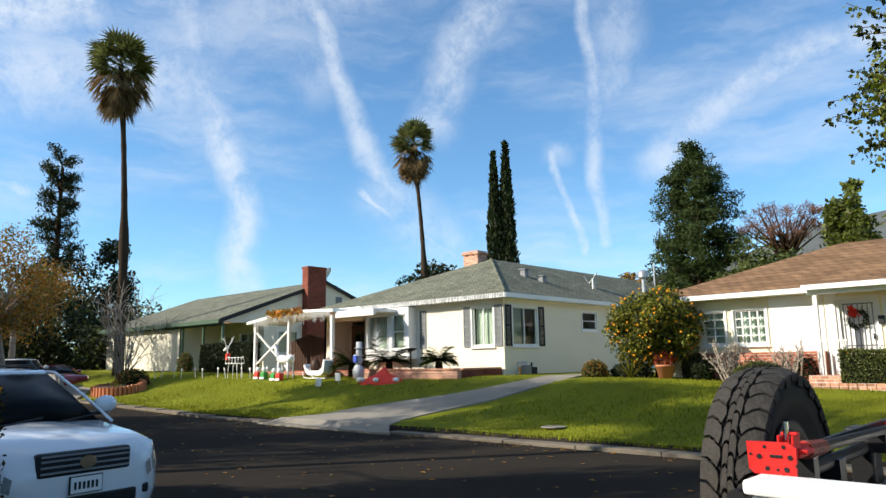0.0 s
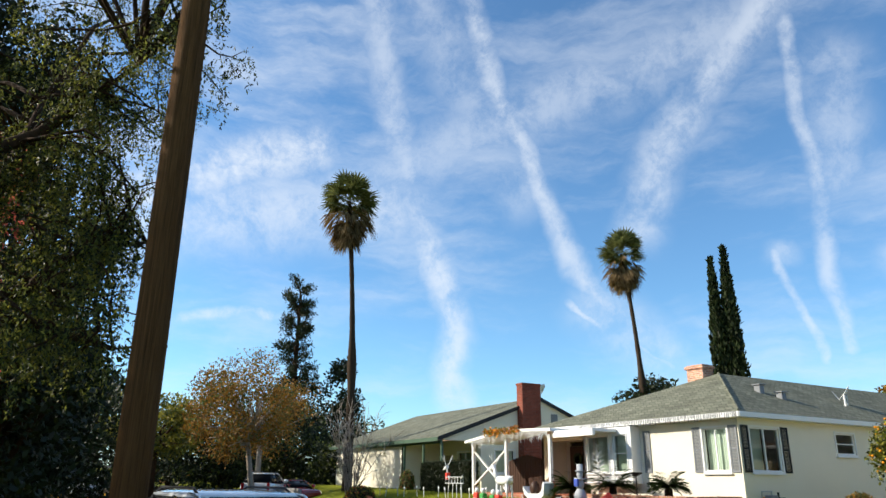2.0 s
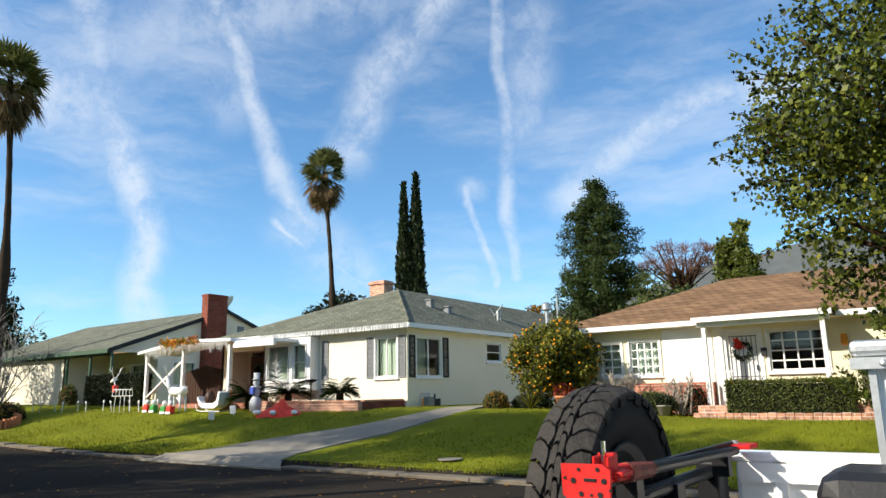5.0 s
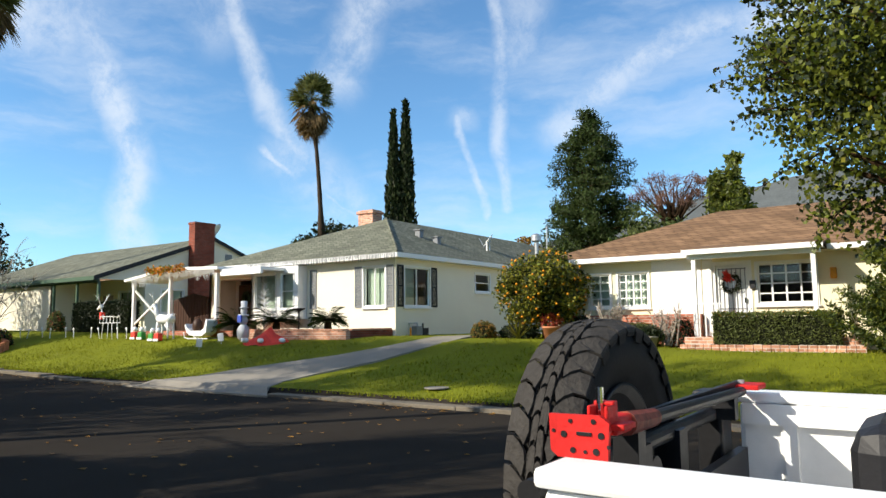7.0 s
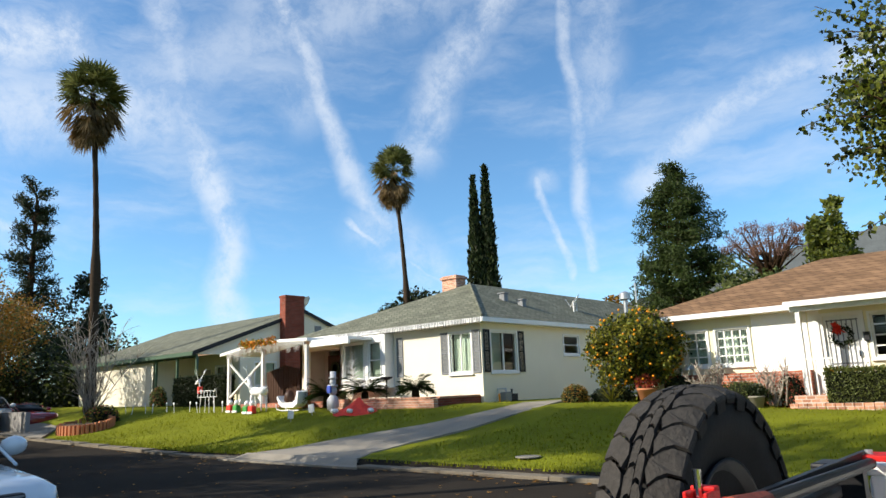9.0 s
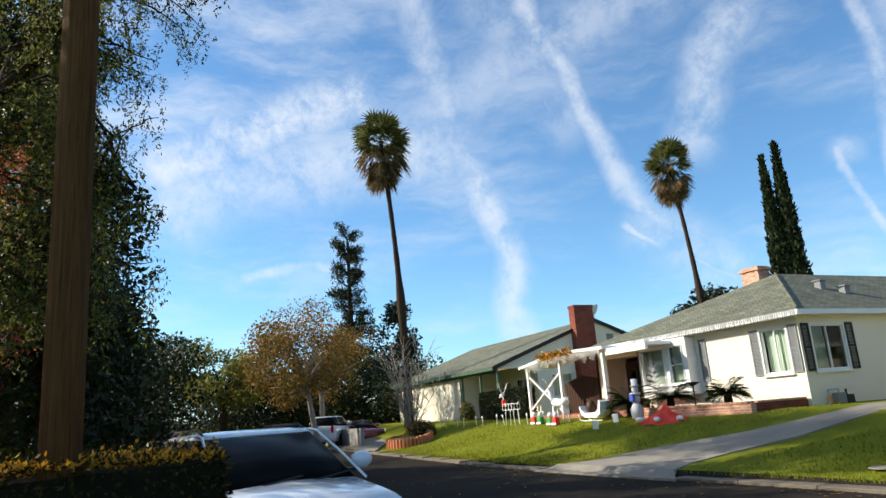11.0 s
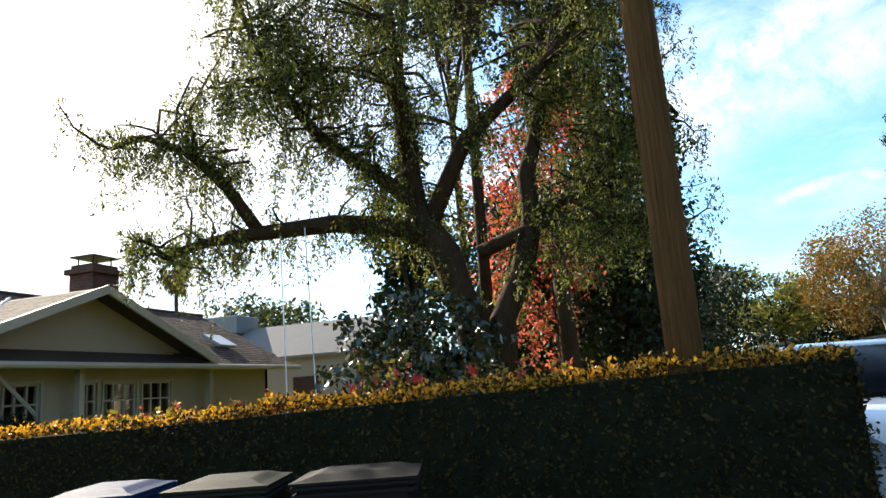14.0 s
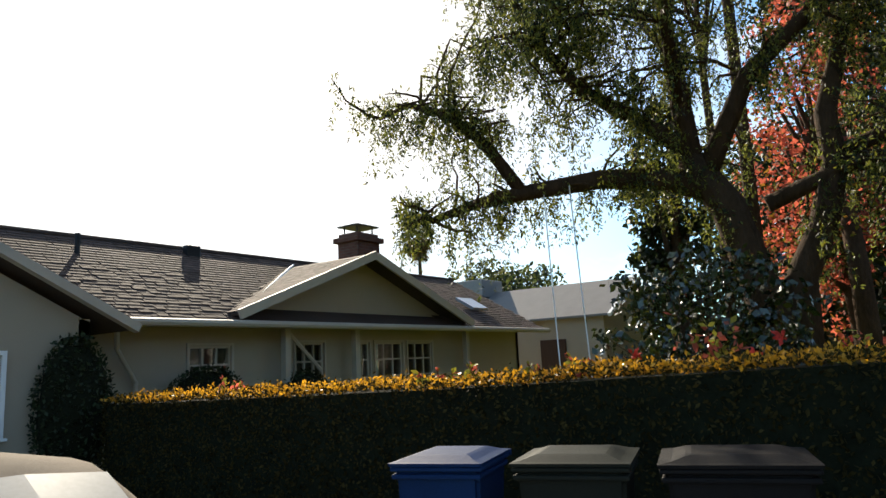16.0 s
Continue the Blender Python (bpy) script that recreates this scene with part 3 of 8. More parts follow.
# ---- houses ----


def facing(ox, oy, way):
    """Local frame of a wall: a runs along it to the right as seen from outside, n points out, z up."""
    d, o = {"-y": ((1, 0, 0), (0, -1, 0)), "+y": ((-1, 0, 0), (0, 1, 0)), "+x": ((0, 1, 0), (1, 0, 0)), "-x": ((0, -1, 0), (-1, 0, 0))}[way]
    return Matrix(((d[0], o[0], 0, ox), (d[1], o[1], 0, oy), (0, 0, 1, 0), (0, 0, 0, 1)))


def wall(house, m, a0, a1, z0, z1, material, holes=(), thick=0.16, label="", name="wall"):
    """A wall with openings through it: cells between the cuts, less the holes."""
    ca = sorted({a0, a1, *[h[0] for h in holes], *[h[1] for h in holes]})
    cz = sorted({z0, z1, *[h[2] for h in holes], *[h[3] for h in holes]})
    cuts = [(min(h[0], h[1]), max(h[0], h[1]), h[2], h[3]) for h in holes]
    solid = set()
    for i in range(len(ca) - 1):
        for j in range(len(cz) - 1):
            x, z = (ca[i] + ca[i + 1]) / 2, (cz[j] + cz[j + 1]) / 2
            if not any(h[0] < x < h[1] and h[2] < z < h[3] for h in cuts):
                solid.add((i, j))
    bm = bmesh.new()
    grid = {}

    def corner(i, j, k):
        if (i, j, k) not in grid:
            grid[i, j, k] = bm.verts.new(m @ Vector((ca[i], -thick * k, cz[j])))
        return grid[i, j, k]

    for i, j in sorted(solid):
        for k in (0, 1):
            bm.faces.new([corner(i, j, k), corner(i + 1, j, k), corner(i + 1, j + 1, k), corner(i, j + 1, k)])
        for di, dj, p, q in ((-1, 0, (0, 0), (0, 1)), (1, 0, (1, 0), (1, 1)), (0, -1, (0, 0), (1, 0)), (0, 1, (0, 1), (1, 1))):
            if (i + di, j + dj) not in solid:
                bm.faces.new([corner(i + p[0], j + p[1], 0), corner(i + q[0], j + q[1], 0), corner(i + q[0], j + q[1], 1), corner(i + p[0], j + p[1], 1)])
    bmesh.ops.recalc_face_normals(bm, faces=bm.faces)
    return part(name, bm, material, house, label)


def window(house, m, a0, a1, z0, z1, bars=(1, 0), frame_mat=None, trim=0.07, cover=None, pane_mat=None, deep=0.10):
    """Window: outer frame and bars, one pane for each sash, a curtain or a dim room behind."""
    frame_mat = frame_mat or TRIM
    bm = bmesh.new()
    t, g = trim, 0.045
    # one moulded frame: its section (inset, depth) swept round the opening
    loops = []
    for i, d in ((-t, -0.02), (-t, 0.035), (-0.004, 0.035), (-0.004, -0.02), (g, -0.025), (g, -deep), (0.004, -deep), (0.004, -0.03)):
        loops.append([bm.verts.new(m @ Vector(q)) for q in ((a0 + i, d, z0 + i), (a1 - i, d, z0 + i), (a1 - i, d, z1 - i), (a0 + i, d, z1 - i))])
    for a, b in zip(loops, loops[1:] + loops[:1]):
        for k in range(4):
            bm.faces.new((a[k], a[(k + 1) % 4], b[(k + 1) % 4], b[k]))
    bmesh.ops.recalc_face_normals(bm, faces=bm.faces)
    w = part("window", bm, frame_mat, house, "white-framed window")
    part("sill", boxed(a0 - t - 0.03, a1 + t + 0.03, 0.0, 0.09, z0 - t - 0.035, z0 - t - 0.002, m), frame_mat, w)
    for i in range(1, bars[0] + 1):
        c = a0 + (a1 - a0) * i / (bars[0] + 1)
        part("glazing_bar", boxed(c - 0.022, c + 0.022, -deep + 0.01, -0.025, z0 + g, z1 - g, m), frame_mat, w)
    for i in range(1, bars[1] + 1):
        c = z0 + (z1 - z0) * i / (bars[1] + 1)
        part("glazing_bar", boxed(a0 + g, a1 - g, -deep + 0.014, -0.03, c - 0.018, c + 0.018, m), frame_mat, w)
    n = max(1, min(bars[0], 1) + 1)
    for i in range(n):
        p0, p1 = a0 + g + (a1 - a0 - 2 * g) * i / n, a0 + g + (a1 - a0 - 2 * g) * (i + 1) / n
        gl = bmesh.new()
        f = gl.faces.new([gl.verts.new(m @ Vector((x, -deep + 0.033, z))) for x, z in ((p0, z0 + g), (p1, z0 + g), (p1, z1 - g), (p0, z1 - g))])
        f.normal_update()
        if f.normal.dot(m.to_3x3() @ Vector((0, 1, 0))) < 0:
            f.normal_flip()
        ob = part("pane", gl, pane_mat or PANE, w)
        ob.visible_shadow = False
    bm = bmesh.new()
    if cover:
        c0, c1 = cover
        steps = 24
        for i in range(steps):
            p0 = a0 + (a1 - a0) * (c0 + (c1 - c0) * i / steps)
            p1 = a0 + (a1 - a0) * (c0 + (c1 - c0) * (i + 1) / steps)
            q0, q1 = (0.0, 0.03) if i % 2 else (0.03, 0.0)
            v = [bm.verts.new(m @ Vector(c)) for c in ((p0, -0.20 - q0, z0), (p1, -0.20 - q1, z0), (p1, -0.20 - q1, z1), (p0, -0.20 - q0, z1))]
            bm.faces.new(v)
        part("curtain", bm, CURTAIN, w, "pale drawn curtain")
    return w


def shutter(house, m, a0, a1, z0, z1, material):
    bm = bmesh.new()
    for q in ((a0, a0 + 0.05, z0, z1), (a1 - 0.05, a1, z0, z1), (a0 + 0.05, a1 - 0.05, z0, z0 + 0.07), (a0 + 0.05, a1 - 0.05, z1 - 0.07, z1),
              (a0 + 0.05, a1 - 0.05, (z0 + z1) / 2 - 0.035, (z0 + z1) / 2 + 0.035)):
        box(bm, q[0], q[1], 0.005, 0.04, q[2], q[3], m)
    z = z0 + 0.08
    while z < z1 - 0.1:
        box(bm, a0 + 0.05, a1 - 0.05, 0.008, 0.028, z, z + 0.03, m)
        z += 0.048
    bmesh.ops.recalc_face_normals(bm, faces=bm.faces)
    return part("shutter", bm, material, house, "louvred shutter")


def solid_roof(house, verts, faces, material, thick=0.10, name="roof", label=""):
    bm = bmesh.new()
    v = [bm.verts.new(p) for p in verts]
    for f in faces:
        bm.faces.new([v[i] for i in f])
    bmesh.ops.recalc_face_normals(bm, faces=bm.faces)
    up = sum((f.normal.z * f.calc_area() for f in bm.faces), 0.0)
    if up < 0:
        bmesh.ops.reverse_faces(bm, faces=bm.faces)
    ext = bmesh.ops.extrude_face_region(bm, geom=list(bm.faces))
    for w in [e for e in ext["geom"] if isinstance(e, bmesh.types.BMVert)]:
        w.co.z += thick
    bmesh.ops.recalc_face_normals(bm, faces=bm.faces)
    return part(name, bm, material, house, label)


def fascia(house, m, a0, a1, z, material, height=0.16, out=0.0, name="fascia"):
    return part(name, boxed(a0, a1, out, out + 0.03, z - height, z, m), material, house)


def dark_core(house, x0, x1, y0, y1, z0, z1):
    """Floor, ceiling and cross wall, coloured dark for the unlit rooms behind the windows."""
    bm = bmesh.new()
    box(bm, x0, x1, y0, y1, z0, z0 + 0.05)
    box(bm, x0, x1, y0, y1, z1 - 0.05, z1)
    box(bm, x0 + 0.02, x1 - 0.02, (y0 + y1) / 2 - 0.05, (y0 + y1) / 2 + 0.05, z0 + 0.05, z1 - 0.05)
    part("inner_room", bm, ROOM, house, "plain inner room with its dimness in the dark colour")


def white_house():
    h = thing("house", "white stucco bungalow with grey hipped roof and shutters", "house", (-21, 26, 1.1))
    X1, X0, Y0, Y1, Z0, Z1 = -16.5, -27.5, 21.1, 31.0, 0.9, 4.22
    f = facing(X0, Y0, "-y")          # a = x - X0
    A = lambda x: x - X0
    bay = (A(-23.75), A(-21.45), 2.15, 3.85)
    win = (A(-18.05), A(-17.0), 2.32, 3.80)
    wall(h, f, 0, X1 - X0, Z0, Z1, WHITE_WALL, [bay, win, (A(-26.9), A(-24.2), 1.4, 3.7)])
    window(h, f, win[0], win[1], win[2], win[3], (1, 0), cover=(0, 1))
    shutter(h, f, A(-18.50), A(-18.13), 2.28, 3.86, GREY_TRIM)
    shutter(h, f, A(-16.92), A(-16.56), 2.28, 3.86, GREY_TRIM)
    shutter(h, f, A(-20.95), A(-20.60), 2.28, 3.86, GREY_TRIM)
    # box bay with three lights standing 0.5 m out
    b = facing(-24.0, Y0 - 0.5, "-y")
    wall(h, b, 0, 2.85, 1.95, 4.05, TRIM, [(0.28, 1.55, 2.3, 3.75), (1.85, 2.6, 2.3, 3.75)], thick=0.10, name="bay_window", label="white projecting bay")
    window(h, b, 0.28, 1.55, 2.3, 3.75, (0, 0), cover=(0.35, 0.95), trim=0.04)
    window(h, b, 1.85, 2.6, 2.3, 3.75, (0, 1), cover=(0, 1), trim=0.04)
    bs = facing(-21.15, Y0 - 0.5, "+x")
    wall(h, bs, 0.1, 0.5, 1.95, 4.05, TRIM, thick=0.08, name="bay_window")
    bs = facing(-24.0, Y0, "-x")
    wall(h, bs, 0.0, 0.5, 1.95, 4.05, TRIM, thick=0.08, name="bay_window")
    part("bay_sill", boxed(0, 2.85, -0.52, 0.03, 1.88, 1.95, b), TRIM, h)
    # entrance
    d = part("door", boxed(A(-26.6), A(-25.4), -1.00, -0.95, 1.4, 3.5, f), OAK_DOOR, h, "dark wooden front door in shade")
    part("door_handle", boxed(A(-25.6), A(-25.53), -0.95, -0.9, 2.35, 2.5, f), CHROME, d)
    rc = bmesh.new()
    for q in ((A(-26.9) - 0.1, A(-26.9), -1.0, -0.17), (A(-24.2), A(-24.1), -1.0, -0.17), (A(-26.9), A(-26.6), -1.1, -1.0), (A(-25.4), A(-24.2), -1.1, -1.0)):
        box(rc, q[0], q[1], q[2], q[3], 1.3, 3.8, f)
    box(rc, A(-26.9), A(-24.2), -1.0, -0.17, 3.7, 3.8, f)
    bmesh.ops.recalc_face_normals(rc, faces=rc.faces)
    part("entry_recess", rc, TAN_TRIM, h, "shaded entry recess")
    bm = bmesh.new()
    lathe(bm, [(0.30, 0), (0.30, 0.07), (0.18, 0.07), (0.18, 0)], 20, f @ Matrix.Translation((A(-26.0), -0.93, 2.9)) @ pose(0, 0, 0, -90))
    part("wreath", bm, DARK_LEAF, d, "round green wreath")
    # side wall
    s = facing(X1, Y0, "+x")
    w1, w2 = (0.55, 2.15, 2.32, 3.80), (5.55, 6.75, 3.0, 3.78)
    wall(h, s, 0.16, Y1 - Y0, Z0, Z1, WHITE_WALL, [w1, w2])
    window(h, s, *w1, (1, 0), cover=(0.02, 0.55))
    window(h, s, *w2, (0, 1), cover=None)
    shutter(h, s, 0.10, 0.46, 2.28, 3.86, DARK_TRIM)
    shutter(h, s, 2.26, 2.64, 2.28, 3.86, DARK_TRIM)
    wall(h, facing(X1, Y1, "+y"), 0, X1 - X0, Z0, Z1, WHITE_WALL)
    wall(h, facing(X0, Y1, "-x"), 0, Y1 - Y0, Z0, Z1, WHITE_WALL)
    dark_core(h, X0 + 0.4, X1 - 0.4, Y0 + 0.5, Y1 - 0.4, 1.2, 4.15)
    # hipped main roof and the long rear wing
    e, z = 0.45, 4.20
    ap, rz = 4.05, 6.45
    solid_roof(h, [(X0 - e, Y0 - e, z), (X1 + e, Y0 - e, z), (X1 + e, 44, z), (X0 - e, 44, z), (-20.9, 25.9, rz), (-20.9, 39.5, rz)],
               [(0, 1, 4), (1, 2, 5, 4), (2, 3, 5), (3, 0, 4, 5)], GREY_ROOF, 0.08)
    wall(h, facing(-17.6, Y1, "+x"), 0.0, 12.0, 0.9, 4.20, WHITE_WALL)
    wall(h, facing(X0, 43.0, "-x"), 0.0, 12.0, 0.9, 4.20, WHITE_WALL)
    wall(h, facing(-17.6, 43.0, "+y"), 0.0, 9.7, 0.9, 4.20, WHITE_WALL)
    for way, o, n in (("-y", (X0 - e, Y0 - e), X1 - X0 + 2 * e), ("+x", (X1 + e, Y0 - e), 23.3)):
        m = facing(o[0], o[1], way)
        fascia(h, m, 0, n, z + 0.06, TRIM, 0.17)
    part("soffit", boxed(X0 - e + 0.01, X1 + e - 0.01, Y0 - e + 0.01, Y0 + 0.1, z - 0.10, z - 0.07), TRIM, h)
    part("soffit", boxed(-17.7, X1 + e - 0.01, Y0 + 0.11, 43.9, z - 0.10, z - 0.07), TRIM, h)
    bm = bmesh.new()
    tube(bm, [(X1 + e, Y0 - e, z + 0.10), (-20.9, 25.9, rz + 0.10)], 0.05, 6)
    part("hip_ridge", bm, GREY_ROOF, h)
    # chimney, vents, whirling cap, dish
    bm = bmesh.new()
    box(bm, -22.3, -21.4, 25.5, 26.2, 5.9, 7.0, bevel=0.02)
    box(bm, -22.36, -21.34, 25.44, 26.26, 6.82, 6.94)
    part("chimney", bm, PALE_BRICK, h, "short salmon brick chimney")
    for x, y, zz in ((-18.6, 25.4, 5.62), (-18.0, 25.9, 5.3)):
        bm = bmesh.new()
        box(bm, x - 0.14, x + 0.14, y - 0.14, y + 0.14, zz - 0.3, zz + 0.12, bevel=0.02)
        box(bm, x - 0.19, x + 0.19, y - 0.19, y + 0.19, zz + 0.12, zz + 0.16)
        part("roof_vent", bm, GREY_TRIM, h)
    bm = bmesh.new()
    tube(bm, [(-15.2, 30.0, 4.4), (-15.2, 30.0, 5.35)], 0.09, 10)
    lathe(bm, [(0.10, 5.35), (0.24, 5.42), (0.24, 5.68), (0.10, 5.76)], 14, Matrix.Translation((-15.2, 30.0, 0)))
    part("roof_vent", bm, GALV, h, "round galvanised turbine vent")
    bm = bmesh.new()
    tube(bm, [(-14.4, 29.5, 3.6), (-14.4, 29.5, 6.0)], 0.035, 6)
    part("vent_pipe", bm, GALV, h)
    bm = bmesh.new()
    tube(bm, [(-16.2, 27.2, 4.8), (-16.2, 27.2, 5.25)], 0.04, 6)
    part("vent_pipe", bm, TRIM, h)
    # icicle lights along the front eave
    bm = bmesh.new()
    x = X0 + 3.2
    while x < X1 + 0.4:
        ln = rng.uniform(0.05, 0.20)
        box(bm, x, x + 0.03, Y0 - e - 0.045, Y0 - e - 0.035, z + 0.02 - ln, z + 0.06)
        x += rng.uniform(0.06, 0.11)
    tagged(part("icicle_lights", bm, GREY_TRIM, h, "string of unlit icicle lights"), kind="stuff")
    return h


white_house()


def dish(at, turn, label, tall=0.7, r=0.42):
    t = thing("satellite_dish", label, "satellite dish", at)
    m = Matrix.Translation(Vector(at) + Vector((0, 0, tall))) @ Vector((math.sin(radians(turn)), -math.cos(radians(turn)), 0.75)).to_track_quat('Z', 'Y').to_matrix().to_4x4()
    bm = bmesh.new()
    lathe(bm, [(0.02, 0.0), (r * 0.5, 0.015), (r * 0.8, 0.045), (r, 0.08), (r * 0.98, 0.095), (r * 0.5, 0.035), (0.02, 0.02)], 20, m)
    part("reflector", bm, TRIM, t, "", True)
    part("mast", tubed([at, Vector(at) + Vector((0, 0, tall))], 0.03, 8), GALV, t)
    part("feed_arm", tubed([m @ Vector((0, -r, 0.05)), m @ Vector((0, -r * 0.5, 0.5))], 0.02, 6), GALV, t)


dish((-18.0, 30.4, 5.1), -55, "white satellite dish on the grey roof", 0.55, 0.38)


def green_house():
    h = thing("house", "white house with grey-green gabled roof and green posts", "house", (-42, 26, 1.2))
    XE, XW, YF, YB, Z0, ZE = -36.0, -52.0, 23.2, 33.5, 1.0, 4.35
    e = facing(XE, YF, "+x")
    wall(h, e, 0, YB - YF, Z0, ZE, WHITE_WALL, [(1.0, 2.4, 2.4, 3.7)])
    window(h, e, 1.0, 2.4, 2.4, 3.7, (1, 0), cover=(0, 1))
    # gable
    bm = bmesh.new()
    prism(bm, [(20.45 - YF, 4.16), (0, 4.16), (0, ZE), (YB - YF, ZE), (27.6 - YF, 6.86), (20.45 - YF, 4.30)], -0.16, e @ Matrix(((1, 0, 0, 0), (0, -1, 0, -0.16), (0, 0, 1, 0), (0, 0, 0, 1))))
    part("gable", bm, WHITE_WALL, h)
    part("gable_vent", boxed(5.3, 5.8, 0.0, 0.04, 5.3, 6.0, e), GREY_TRIM, h)
    f = facing(XW, YF, "-y")
    hw = ((11.6, 12.8, 1.35, 3.45), (13.4, 15.0, 2.4, 3.6))
    wall(h, f, 0, XE - XW - 0.16, Z0, ZE, CREAM_WALL, list(hw))
    part("door", boxed(11.6, 12.8, -0.1, -0.05, 1.35, 3.45, f), TAN_TRIM, h, "cream security door")
    window(h, f, *hw[1], (1, 0), cover=(0, 1))
    dark_core(h, XW + 0.4, XE - 0.4, YF + 0.5, YB - 0.4, 1.2, 4.2)
    # projecting white garage wing towards the street
    g = facing(XW, 20.6, "-y")
    wall(h, g, 0.0, 11.0, Z0, 4.2, WHITE_WALL)
    wall(h, facing(XW + 11.0, 20.6, "+x"), 0, 2.6, Z0, 4.2, WHITE_WALL)
    wall(h, facing(XE, YB, "+y"), 0, XE - XW, Z0, ZE, WHITE_WALL)
    wall(h, facing(XW, YB, "-x"), 0, YB - YF, Z0, ZE, WHITE_WALL)
    solid_roof(h, [(XW - 0.5, 20.2, 4.24), (XE + 0.14, 20.2, 4.24), (XE + 0.14, 27.6, 6.9), (XW - 0.5, 27.6, 6.9), (XE + 0.14, 34.2, 4.4), (XW - 0.5, 34.2, 4.4)],
               [(0, 1, 2, 3), (3, 2, 4, 5)], GREY_ROOF, 0.07)
    part("fascia", boxed(XW - 0.5, XE + 0.14, 20.16, 20.20, 4.08, 4.29), GREEN_TRIM, h, "green painted eave board")
    for y0, z0, y1, z1 in ((20.2, 4.22, 27.6, 6.88), (34.2, 4.38, 27.6, 6.88)):
        bm = bmesh.new()
        v = [bm.verts.new(p) for p in ((XE + 0.145, y0, z0 - 0.14), (XE + 0.145, y0, z0 + 0.1), (XE + 0.145, y1, z1 + 0.1), (XE + 0.145, y1, z1 - 0.14))]
        fc = bm.faces.new(v)
        ext = bmesh.ops.extrude_face_region(bm, geom=[fc])
        for w in [q for q in ext["geom"] if isinstance(q, bmesh.types.BMVert)]:
            w.co.x += 0.03
        bmesh.ops.recalc_face_normals(bm, faces=bm.faces)
        part("rake_board", bm, DARK_TRIM, h)
    part("porch_beam", boxed(-46.7, XE + 0.02, 20.44, 20.58, 3.98, 4.16), GREEN_TRIM, h)
    for x in (-35.95, -38.1, -40.6):
        part("porch_post", boxed(x - 0.06, x + 0.06, 20.45, 20.57, 1.1, 3.98), GREEN_TRIM, h, "green porch post")
    bm = bmesh.new()
    box(bm, XE - 0.05, XE + 0.55, 25.9, 27.3, 1.0, 7.75, bevel=0.02)
    box(bm, XE - 0.08, XE + 0.58, 25.87, 27.33, 7.6, 7.72)
    part("chimney", bm, DARK_BRICK, h, "tall dark red brick chimney")


green_house()
dish((-36.6, 28.2, 6.7), -60, "white satellite dish beside the brick chimney", 0.75, 0.55)


